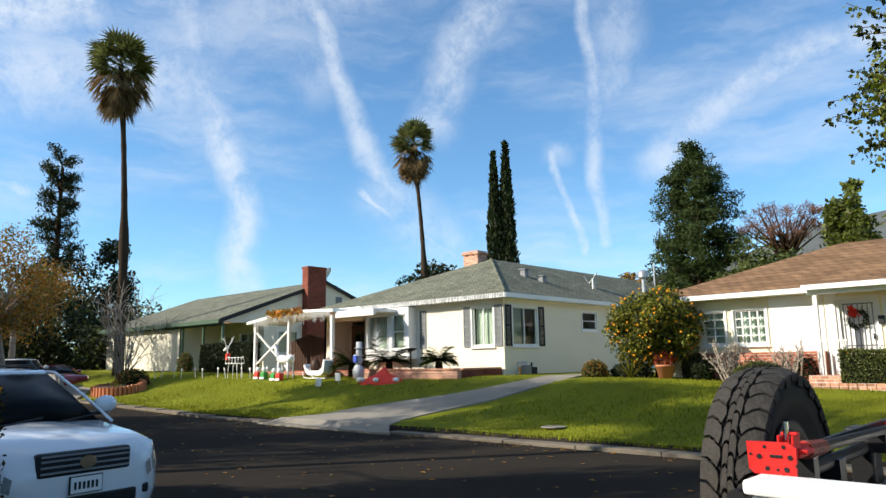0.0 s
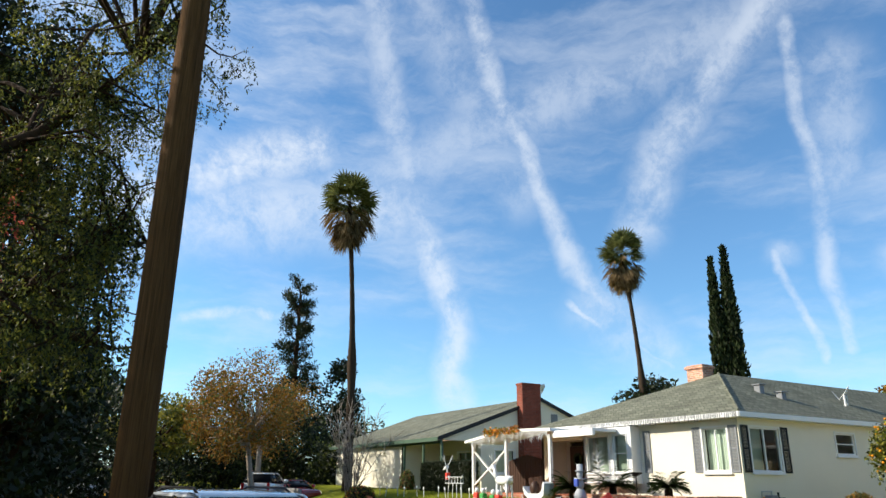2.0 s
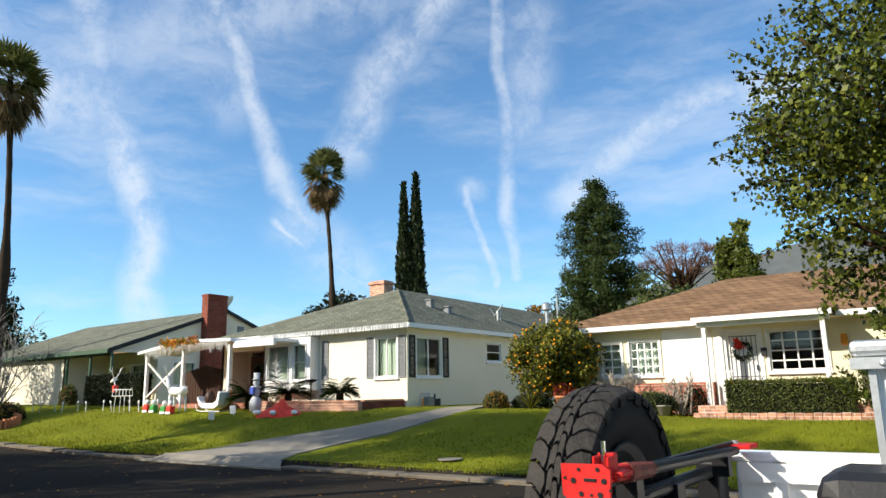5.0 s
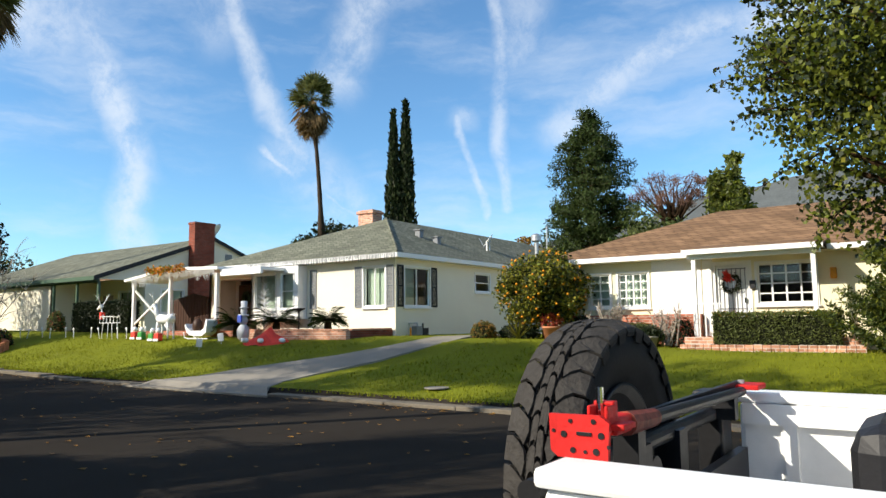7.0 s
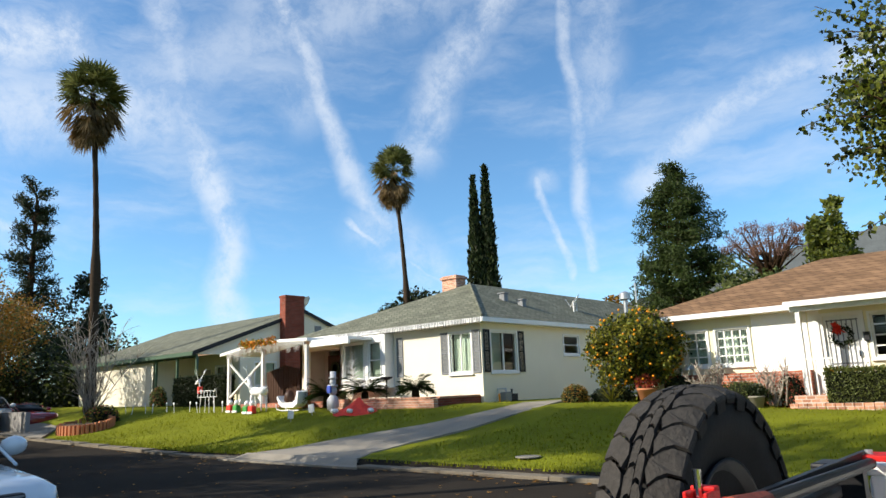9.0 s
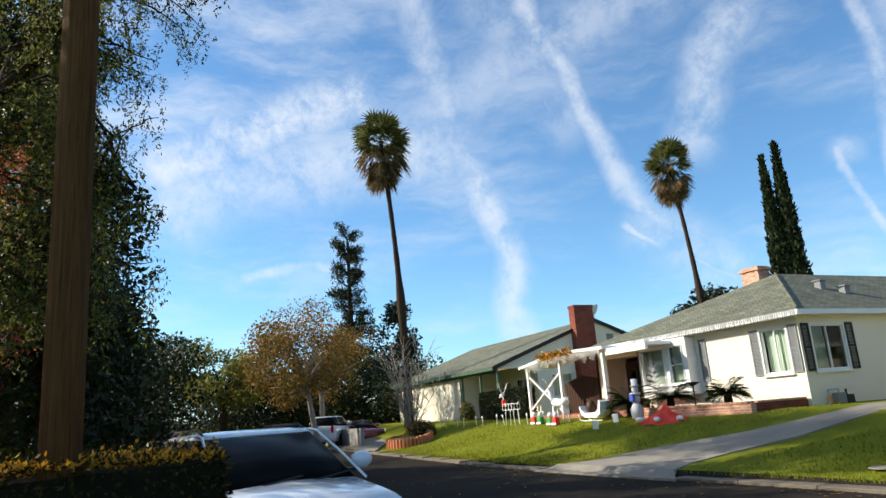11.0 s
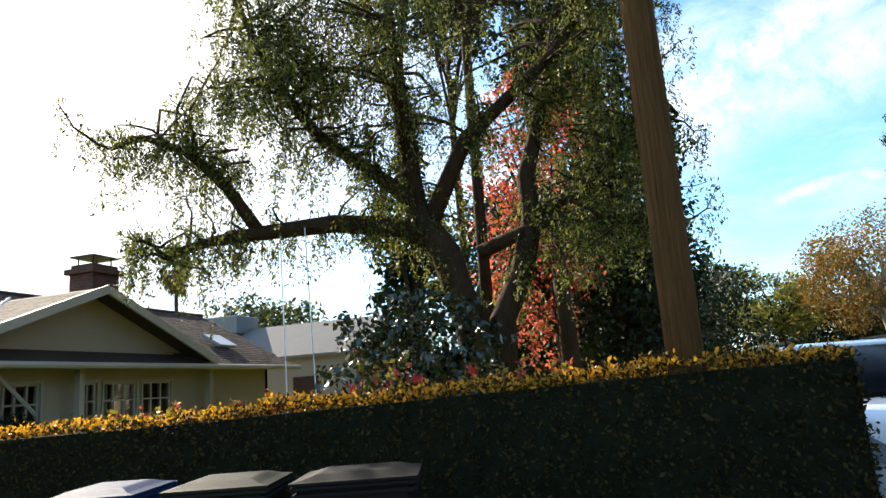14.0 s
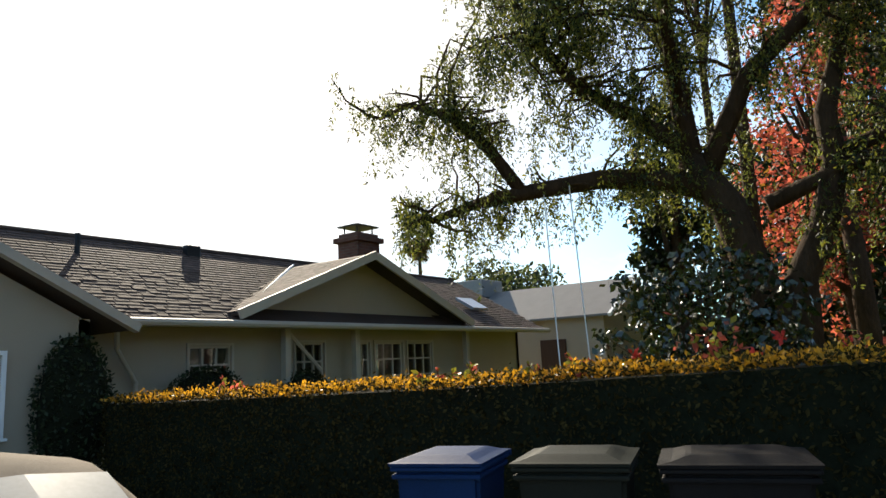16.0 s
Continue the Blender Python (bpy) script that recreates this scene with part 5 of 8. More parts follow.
# ---- wheelie bins ----


def wheelie_bin(corner, material, label, turn, wide):
    """Origin at the base under the front left top corner; the front looks along +x of its own frame."""
    m = Matrix.Translation((corner[0], corner[1], ground_z(corner[0], corner[1]) + 0.05)) @ pose(0, 0, 0, 0, 0, turn) @ Matrix.Diagonal((0.74, wide, 0.955, 1))
    t = thing("wheelie_bin", label, "bin", m.translation, group="bins beside the hedge")
    bm = bmesh.new()
    secs = []
    for z, f, d, w in ((0.06, -0.10, -0.58, 0.44), (0.3, -0.07, -0.62, 0.48), (0.93, -0.02, -0.70, 0.54), (0.985, -0.01, -0.71, 0.56)):
        o = (0.56 - w) / 2
        secs.append([m @ Vector(p) for p in ((f, o, z), (f, o + w, z), (d, o + w, z), (d, o, z))])
    loft(bm, secs)
    bmesh.ops.bevel(bm, geom=[e for e in bm.edges], offset=0.02, segments=2, affect='EDGES')
    body = part("body", bm, material, t)
    bm = bmesh.new()
    box(bm, -0.72, 0.012, -0.012, 0.572, 0.93, 0.955, m, bevel=0.008)
    box(bm, -0.73, 0.02, -0.018, 0.578, 0.97, 0.992, m, bevel=0.006)
    part("rim", bm, material, body)
    bm = bmesh.new()
    secs = [[m @ Vector(p) for p in ((f, o, z), (f, 0.56 - o, z), (d, 0.56 - o, z), (d, o, z))] for z, f, d, o in (
        (0.996, 0.03, -0.74, -0.02), (1.012, 0.035, -0.745, -0.025), (1.018, 0.0, -0.70, 0.01), (1.022, -0.015, -0.67, 0.03), (1.040, -0.085, -0.60, 0.085), (1.045, -0.11, -0.57, 0.11))]
    loft(bm, secs)
    lid = part("lid", bm, material, t, "domed lid with flat rim")
    part("hinge_bar", tubed([m @ Vector((-0.78, -0.02, 0.99)), m @ Vector((-0.78, 0.58, 0.99))], 0.018, 8), material, lid)
    for s in (0.04, 0.52):
        bm = bmesh.new()
        lathe(bm, [(0.06, -0.025), (0.11, -0.025), (0.11, 0.025), (0.06, 0.025)], 16, m @ Matrix.Translation((-0.62, s, 0.10)) @ pose(0, 0, 0, 90))
        part("wheel", bm, RUBBER, t)
    bm = bmesh.new()
    for k, (a, b) in enumerate(((0.0, 0.11), (0.03, 0.16), (0.03, 0.13))):
        box(bm, -0.35 + a, -0.35 + b, 0.562, 0.566, 0.62 - 0.05 * k, 0.645 - 0.05 * k, m)
    part("mark", bm, TRIM, body, "small pale printed mark")


wheelie_bin((-3.54, -2.73), BIN_BLUE, "blue plastic wheelie bin with closed lid", 17, 0.80)
wheelie_bin((-3.72, -2.13), BIN_GREY, "dark green plastic wheelie bin with domed lid", 17, 0.92)
wheelie_bin((-3.88, -1.47), BIN_BLACK, "black plastic wheelie bin with closed lid", 17, 1.08)

# ---- white parked suv ----


def car_wheel(car, m, x, y, r=0.36):
    bm = bmesh.new()
    c = m @ Matrix.Translation((x, y, r)) @ pose(0, 0, 0, 90)
    lathe(bm, [(r * 0.62, -0.11), (r * 0.94, -0.11), (r, -0.07), (r, 0.07), (r * 0.94, 0.11), (r * 0.62, 0.11)], 28, c)
    w = part("wheel", bm, RUBBER, car, "black tyre", True)
    bm = bmesh.new()
    lathe(bm, [(0.06, -0.10), (r * 0.62, -0.09), (r * 0.62, 0.09), (0.06, 0.10)], 24, c)
    part("rim", bm, GALV, w)


def estate_car(name, label, m, paint, ln=4.78, wd=1.91, ht=1.78, detail=True, glass=None):
    """A tall five-door car; front at +x, origin on the ground under the middle of the front bumper."""
    t = thing(name, label, "car", m.translation)
    hw = wd / 2
    k = ht / 1.78

    def ring(x, half, zb, zt, shoulder):
        y1, y2 = half, half * shoulder
        return [m @ Vector(p) for p in ((x, -y1 * 0.92, zb), (x, -y1, zb + (zt - zb) * 0.30), (x, -y1, zb + (zt - zb) * 0.62), (x, -y2, zt - 0.05), (x, -y2 * 0.86, zt), (x, 0, zt + 0.025),
                                            (x, y2 * 0.86, zt), (x, y2, zt - 0.05), (x, y1, zb + (zt - zb) * 0.62), (x, y1, zb + (zt - zb) * 0.30), (x, y1 * 0.92, zb))]

    bm = bmesh.new()
    s = [ring(-0.02, hw * 0.62, 0.32 * k, 0.74 * k, 0.97), ring(-0.07, hw * 0.80, 0.26 * k, 0.88 * k, 0.96), ring(-0.20, hw * 0.94, 0.23 * k, 0.98 * k, 0.93), ring(-0.45, hw, 0.22 * k, 1.03 * k, 0.91),
         ring(-1.25, hw, 0.22 * k, 1.14 * k, 0.90), ring(-1.6, hw, 0.22 * k, 1.15 * k, 0.92), ring(-3.0, hw, 0.22 * k, 1.15 * k, 0.93), ring(-ln + 0.35, hw, 0.24 * k, 1.18 * k, 0.93), ring(-ln + 0.05, hw * 0.95, 0.30 * k, 1.12 * k, 0.94), ring(-ln, hw * 0.86, 0.36 * k, 0.9 * k, 0.95)]
    loft(bm, s)
    body = part("body", bm, paint, t, "", True)
    stations = [(-0.02, hw * 0.62, 0.32 * k, 0.74 * k, 0.97), (-0.07, hw * 0.80, 0.26 * k, 0.88 * k, 0.96), (-0.20, hw * 0.94, 0.23 * k, 0.98 * k, 0.93), (-0.45, hw, 0.22 * k, 1.03 * k, 0.91), (-1.25, hw, 0.22 * k, 1.14 * k, 0.90)]

    def skin(x, v):
        """Half width and height of the body side at x, v going up the flank from 0 to the bonnet edge at 1."""
        for p_, q_ in zip(stations, stations[1:]):
            if q_[0] <= x <= p_[0]:
                f_ = (x - p_[0]) / (q_[0] - p_[0])
                half, zb, zt, sh = [p_[i] + (q_[i] - p_[i]) * f_ for i in (1, 2, 3, 4)]
                break
        z1, z2 = zb + (zt - zb) * 0.30, zb + (zt - zb) * 0.62
        if v < 0.4:
            return half, z1 + (z2 - z1) * v / 0.4
        return half + (half * sh - half) * (v - 0.4) / 0.6, z2 + (zt - 0.05 - z2) * (v - 0.4) / 0.6

    # glasshouse and roof
    def cab(z, f, b, w, r=0.86):
        return [m @ Vector(p) for p in ((f, -w * r, z), (f, 0, z), (f, w * r, z), (f - 0.25, w, z), (b + 0.3, w, z), (b, w * 0.85, z), (b, -w * 0.85, z), (b + 0.3, -w, z), (f - 0.25, -w, z))]
    bm = bmesh.new()
    loft(bm, [cab(1.12 * k, -1.12, -ln + 0.18, hw * 0.90), cab(1.40 * k, -1.62, -ln + 0.30, hw * 0.83), cab(1.665 * k, -2.12, -ln + 0.52, hw * 0.74)])
    part("glasshouse", bm, glass or DARK_PANE_SOLID, t, "dark tinted car glass", True)
    bm = bmesh.new()
    loft(bm, [cab(1.655 * k, -2.10, -ln + 0.48, hw * 0.765), cab(1.70 * k, -2.22, -ln + 0.52, hw * 0.74), cab(1.735 * k, -2.5, -ln + 0.8, hw * 0.62), cab(1.745 * k, -2.8, -ln + 1.1, hw * 0.4)])
    roof = part("roof", bm, paint, t, "", True)
    for sy in (-1, 1):
        bm = bmesh.new()
        tube(bm, [m @ Vector(p) for p in ((-1.02, sy * hw * 0.885, 1.11 * k), (-1.55, sy * hw * 0.835, 1.38 * k), (-2.16, sy * hw * 0.755, 1.675 * k), (-2.6, sy * hw * 0.74, 1.70 * k))], [0.016, 0.018, 0.018, 0.018], 8)
        part("pillar", bm, paint, t, "", True)
        for x in (-2.95, -3.85):
            part("pillar", tubed([m @ Vector((x, sy * hw * 0.905, 1.13 * k)), m @ Vector((x - 0.05, sy * hw * 0.765, 1.665 * k))], 0.03, 6), BLACK_PLASTIC, t)
        part("roof_rail", tubed([m @ Vector(p) for p in ((-2.45, sy * hw * 0.68, 1.71 * k), (-2.6, sy * hw * 0.68, 1.77 * k), (-ln + 0.9, sy * hw * 0.68, 1.77 * k), (-ln + 0.75, sy * hw * 0.68, 1.72 * k))], 0.018, 6), BLACK_PLASTIC, t)
        mr = bmesh.new()
        ball(mr, (0, 0, 0), (0.10, 0.15, 0.11), 2)
        for v in mr.verts:
            v.co = m @ (v.co + Vector((-1.55, sy * (hw + 0.10), 1.28 * k)))
        part("mirror", mr, paint, t, "", True)
        part("mirror_arm", boxed(-1.58, -1.49, sy * hw * 0.88 if sy > 0 else -hw - 0.03, hw + 0.03 if sy > 0 else -hw * 0.88, 1.16 * k, 1.20 * k, m), BLACK_PLASTIC, t)
        car_wheel(t, m, -0.95, sy * (hw - 0.10))
        car_wheel(t, m, -ln + 1.05, sy * (hw - 0.10))
        if detail:
            bm = bmesh.new()
            rows_ = []
            for i in range(9):
                u = i / 8
                x = -0.045 - 0.50 * u
                lo_, hi_ = 0.36 + 0.16 * u, 0.86 - 0.06 * abs(u - 0.35)
                edge = []
                for j in range(6):
                    y, z = skin(x, lo_ + (hi_ - lo_) * j / 5)
                    edge.append(bm.verts.new(m @ Vector((x + 0.012 * (1 - u), sy * (y + 0.010), z + 0.004))))
                rows_.append(edge)
            for p_, q_ in zip(rows_, rows_[1:]):
                for j in range(5):
                    bm.faces.new((p_[j], p_[j + 1], q_[j + 1], q_[j]))
            bmesh.ops.recalc_face_normals(bm, faces=bm.faces)
            lamp = part("headlight", bm, LENS, t, "clear headlight", True)
            lb = bmesh.new()
            ball(lb, (0, 0, 0), (0.05, 0.07, 0.06), 2)
            for v in lb.verts:
                v.co = m @ (v.co + Vector((-0.20, sy * 0.80, 0.80)))
            part("reflector", lb, CHROME, lamp, "", True)
            part("fog_light", boxed(-0.07, -0.03, sy * 0.62 - 0.09, sy * 0.62 + 0.09, 0.42, 0.52, m, bevel=0.02), BLACK_PLASTIC, t)
    if detail:
        gr = part("grille", boxed(-0.12, -0.005, -0.47, 0.47, 0.70, 0.93, m, bevel=0.03), BLACK_PLASTIC, t, "black grille with dark bars")
        bm = bmesh.new()
        for z in (0.745, 0.80, 0.855, 0.90):
            box(bm, -0.03, 0.010, -0.44, 0.44, z - 0.009, z + 0.009, m)
        part("bar", bm, GREY_TRIM, gr)
        bm = bmesh.new()
        lathe(bm, [(0.045, 0), (0.075, 0.0), (0.075, 0.014), (0.045, 0.014)], 20, m @ Matrix.Translation((0.012, 0, 0.82)) @ pose(0, 0, 0, 90, 0, 90) @ Matrix.Diagonal((1.15, 0.8, 1, 1)))
        part("badge", bm, CHROME, gr, "oval chrome badge")
        part("lower_grille", boxed(-0.08, 0.0, -0.55, 0.55, 0.38, 0.50, m, bevel=0.02), BLACK_PLASTIC, t)
        pl = part("number_plate", boxed(0.0, 0.018, -0.155, 0.155, 0.53, 0.68, m), TRIM, t, "white number plate with dark bars")
        bm = bmesh.new()
        for i in range(6):
            box(bm, 0.018, 0.021, -0.125 + i * 0.043, -0.10 + i * 0.043, 0.565, 0.635, m)
        part("plate_bars", bm, DARK_TRIM, pl)
        part("plate_frame", boxed(-0.004, 0.012, -0.165, 0.165, 0.52, 0.69, m), BLACK_PLASTIC, pl)
        bm = bmesh.new()
        for y in (-0.35, 0.25):
            tube(bm, [m @ Vector((-1.10, y, 1.135 * k)), m @ Vector((-1.22, y + 0.5, 1.19 * k))], 0.01, 5)
        part("wiper", bm, BLACK_PLASTIC, t)
    else:
        for sy in (-1, 1):
            part("tail_light", boxed(-ln - 0.005, -ln + 0.06, sy * hw * 0.78 - 0.08, sy * hw * 0.78 + 0.08, 0.75, 1.15, m, bevel=0.02), RED_PAINT, t)
    return t


DARK_PANE_SOLID = mat("dark_car_glass", (0.008, 0.009, 0.010), 0.2, vary=0.1, bump=0, spec=0.04)
estate_car("suv", "white parked suv with dark grille facing along the street", pose(-7.46, 2.83, 0.02, 0, 0, 8.5), CAR_WHITE)
estate_car("suv", "white suv parked far off beside a block wall", pose(-46.5, 14.2, 0.55, 0, 0, 150), CAR_WHITE, detail=False)
estate_car("car", "dark red car parked beside the white suv", pose(-44.0, 15.8, 0.52, 0, 0, 10), CAR_RED, ht=1.42, detail=False)
estate_car("car", "pale car parked in the shade far down the street", pose(-58, 4.2, 0.7, 0, 0, 0), CAR_WHITE, ht=1.5, detail=False)
estate_car("car", "silver car parked under the far trees", pose(-52, 3.8, 0.6, 0, 0, 0), GALV, ht=1.5, detail=False)

# ---- pickup with spare wheel carrier ----


def pickup():
    t = thing("pickup_truck", "white pickup bed with spare wheel carrier at the rear", "pickup truck", (1.0, 2.85, 0.0))
    YN, YF, XR = 1.98, 3.74, -0.74
    for y0, y1, sgn in ((YN, YN + 0.10, -1), (YF - 0.10, YF, 1)):
        bm = bmesh.new()
        box(bm, XR, 2.0, y0, y1, 0.75, 1.385, bevel=0.02)
        box(bm, XR - 0.01, 2.0, y0 - 0.02, y1 + 0.02, 1.385, 1.425, bevel=0.012)
        part("bed_side", bm, TRUCK_WHITE, t, "white bed side with rolled rail")
    bm = bmesh.new()
    for x in (XR + 0.16, XR + 0.52):
        box(bm, x, x + 0.045, YF - 0.135, YF - 0.10, 0.8, 1.385)
    box(bm, XR + 0.02, 1.9, YF - 0.14, YF - 0.10, 1.31, 1.385)
    part("bed_rib", bm, TRUCK_WHITE, t)
    part("bed_floor", boxed(XR, 2.0, YN + 0.1, YF - 0.1, 0.75, 0.80), TRUCK_WHITE, t)
    part("bed_front", boxed(1.94, 2.0, YN + 0.1, YF - 0.1, 0.80, 1.42), TRUCK_WHITE, t)
    bm = bmesh.new()
    loft(bm, [[(x, y, z) for y, z in ((2.02, 0.6), (2.0, 1.2), (2.15, top), (3.57, top), (3.72, 1.2), (3.70, 0.6))] for x, top in ((2.05, 1.25), (2.15, 1.78), (3.3, 1.80), (4.0, 1.28), (5.3, 1.15), (5.4, 0.9))])
    part("cab", bm, TRUCK_WHITE, t, "", False)
    part("chassis", boxed(XR + 0.1, 5.2, 2.45, 3.25, 0.45, 0.7), BLACK_STEEL, t)
    for x in (0.75, 4.3):
        for y in (2.10, 3.62):
            car_wheel(t, Matrix(), x, y, 0.44)
    # side cabinet in the bed, with its galvanised edge and post
    cb = part("side_box", boxed(-0.14, 1.7, 2.98, 3.70, 1.0, 1.765, bevel=0.01), TRUCK_WHITE, t, "white cabinet standing in the bed")
    bm = bmesh.new()
    box(bm, -0.19, 1.75, 2.94, 3.74, 1.775, 1.83, bevel=0.02)
    box(bm, -0.19, 1.75, 2.93, 2.95, 1.74, 1.775)
    part("metal_edge", bm, GALV, cb, "galvanised top edge with rivets")
    for i in range(10):
        bm = bmesh.new()
        ball(bm, (-0.1 + i * 0.18, 2.925, 1.757), (0.012, 0.006, 0.012), 1)
        part("rivet", bm, GALV, cb)
    part("post", boxed(-0.145, -0.125, 2.955, 2.98, 1.0, 1.74), GALV, cb)
    # dark storage bin in front of it
    bm = bmesh.new()
    box(bm, -0.27, 1.2, 2.52, 2.88, 0.82, 1.47, bevel=0.06)
    part("storage_box", bm, BLACK_PLASTIC, t, "black plastic storage box in the bed")
    # rear bumper and hinged carrier
    part("bumper", boxed(XR - 0.16, XR, 1.98, 3.74, 0.55, 0.75, bevel=0.02), BLACK_STEEL, t, "black steel rear bumper")
    bm = bmesh.new()
    box(bm, XR - 0.10, XR - 0.01, 3.42, 3.56, 0.75, 1.40, bevel=0.01)
    box(bm, XR - 0.12, XR + 0.01, 3.44, 3.58, 1.40, 1.44, bevel=0.01)
    part("hinge_post", bm, BLACK_STEEL, t)
    bm = bmesh.new()
    tube(bm, [(XR - 0.05, 2.02, 1.36), (XR - 0.05, 3.50, 1.36)], 0.026, 12)
    tube(bm, [(XR - 0.05, 2.12, 0.85), (XR - 0.05, 3.50, 0.85)], 0.03, 12)
    for y in (2.20, 2.62, 2.95):
        box(bm, XR - 0.09, XR - 0.01, y - 0.04, y + 0.04, 0.82, 1.37)
    part("carrier_frame", bm, BLACK_STEEL, t, "black tube swing-out carrier")
    part("latch_plate", boxed(XR - 0.02, XR + 0.01, 2.30, 2.42, 1.10, 1.32, bevel=0.01), GALV, t)
    tail = part("tail_panel", boxed(XR - 0.005, XR + 0.03, YN + 0.12, YF - 0.12, 0.80, 1.22), BLACK_PLASTIC, t, "dark rear panel")
    return t


pickup()


def spare_wheel():
    X0, X1, yc, zc, R = -1.02, -0.82, 2.72, 1.275, 0.435
    t = thing("spare_wheel", "worn off-road spare tyre on a black carrier", "tyre", (-0.96, yc, zc - R))
    m = Matrix.Translation((0, yc, zc)) @ pose(0, 0, 0, 0, 90)
    # lathe axis z becomes x
    bm = bmesh.new()
    w = X1 - X0
    prof = [(0.235, X0 + 0.05), (0.30, X0 + 0.015), (0.38, X0 + 0.01), (R - 0.050, X0 + 0.02), (R - 0.030, X0 + 0.05), (R - 0.017, (X0 + X1) / 2), (R - 0.030, X1 - 0.05), (R - 0.050, X1 - 0.02), (0.38, X1 - 0.01), (0.30, X1 - 0.015), (0.235, X1 - 0.05)]
    lathe(bm, prof, 72, Matrix.Translation((0, yc, zc)) @ Matrix(((0, 0, 1, 0), (0, 1, 0, 0), (-1, 0, 0, 0), (0, 0, 0, 1))))
    ty = part("tyre", bm, SHADED_RUBBER, t, "rubber carcass with groove and side shade in its black", True)
    # tread: hooked centre blocks in two interlocked rows, long shoulder blocks that turn down the side
    def crown(u):
        return R - 0.026 * abs(2 * u - 1) ** 3

    def block(outline, th, low=0.012):
        bm = bmesh.new()
        lo, hi = [], []
        cu, ca = sum(p[0] for p in outline) / len(outline), sum(p[1] for p in outline) / len(outline)
        for u, a in outline:
            for lst, k, down in ((lo, 1.0, low), (hi, 0.965, 0.0)):
                uu, aa = cu + (u - cu) * k, ca + (a - ca) * k
                r, ang = crown(uu) - down, th + aa / R
                lst.append(bm.verts.new((X0 + uu * w, yc + r * math.cos(ang), zc + r * math.sin(ang))))
        n = len(lo)
        bm.faces.new(hi)
        for i in range(n):
            bm.faces.new((lo[i], lo[(i + 1) % n], hi[(i + 1) % n], hi[i]))
        bmesh.ops.recalc_face_normals(bm, faces=bm.faces)
        return bm

    n = 36
    pitch = 6.2832 * R / n
    for i in range(n):
        th = 6.2832 * i / n
        k = 0.02 if i % 2 else 0.0
        shoulder = [(0.0, 0.0), (0.14, 0.02), (0.24, 0.20), (0.34 + k, 0.50), (0.365 + k, 0.90), (0.33, 1.36), (0.24, 1.08), (0.14, 0.90), (0.0, 0.88)]
        centre = [(0.385 + k, 0.62), (0.42, 0.36), (0.465, 0.28), (0.500, 0.40), (0.495, 1.22), (0.465, 1.14), (0.42, 1.22), (0.385 + k, 1.48)]
        for shape in (shoulder, centre):
            part("tread_block", block([(u, a * pitch) for u, a in shape], th), RUBBER, ty)
            part("tread_block", block([(1 - u, (a + 0.5) * pitch) for u, a in shape], th), RUBBER, ty)
        for u0, u1, ph in ((0.0, 0.02, 0.004), (0.98, 1.0, 0.042)):
            bm = bmesh.new()
            pts = []
            deep = 0.066 if i % 2 else 0.050
            for r in (R - deep, R - 0.034):
                for a in (ph, ph + 0.058):
                    for u in (u0, u1):
                        ang = th + a / R
                        pts.append(bm.verts.new((X0 + (u if r > R - 0.04 else 0.5 + (u - 0.5) * 0.97) * w, yc + r * math.cos(ang), zc + r * math.sin(ang))))
            bmesh.ops.convex_hull(bm, input=pts)
            bmesh.ops.recalc_face_normals(bm, faces=bm.faces)
            part("side_lug", bm, SHADED_RUBBER, ty)
    bm = bmesh.new()
    M = Matrix.Translation((0, yc, zc)) @ Matrix(((0, 0, 1, 0), (0, 1, 0, 0), (-1, 0, 0, 0), (0, 0, 0, 1)))
    lathe(bm, [(0.05, -0.93), (0.20, -0.92), (0.238, X1 - 0.045), (0.25, X1 - 0.03), (0.238, X1 - 0.028), (0.19, -0.90), (0.08, -0.885), (0.05, -0.885)], 40, M)
    rim = part("rim", bm, BLACK_STEEL, t, "black steel wheel", True)
    for k in range(6):
        a = k * 1.0472
        bm = bmesh.new()
        lathe(bm, [(0.014, -0.90), (0.014, -0.86), (0.006, -0.85)], 8, Matrix.Translation((0, 0.075 * math.cos(a), 0.075 * math.sin(a))) @ M)
        part("lug_nut", bm, GALV, rim)
    part("mount", tubed([(-0.90, yc, zc), (-0.76, yc, zc)], 0.05, 12), BLACK_STEEL, t)


spare_wheel()


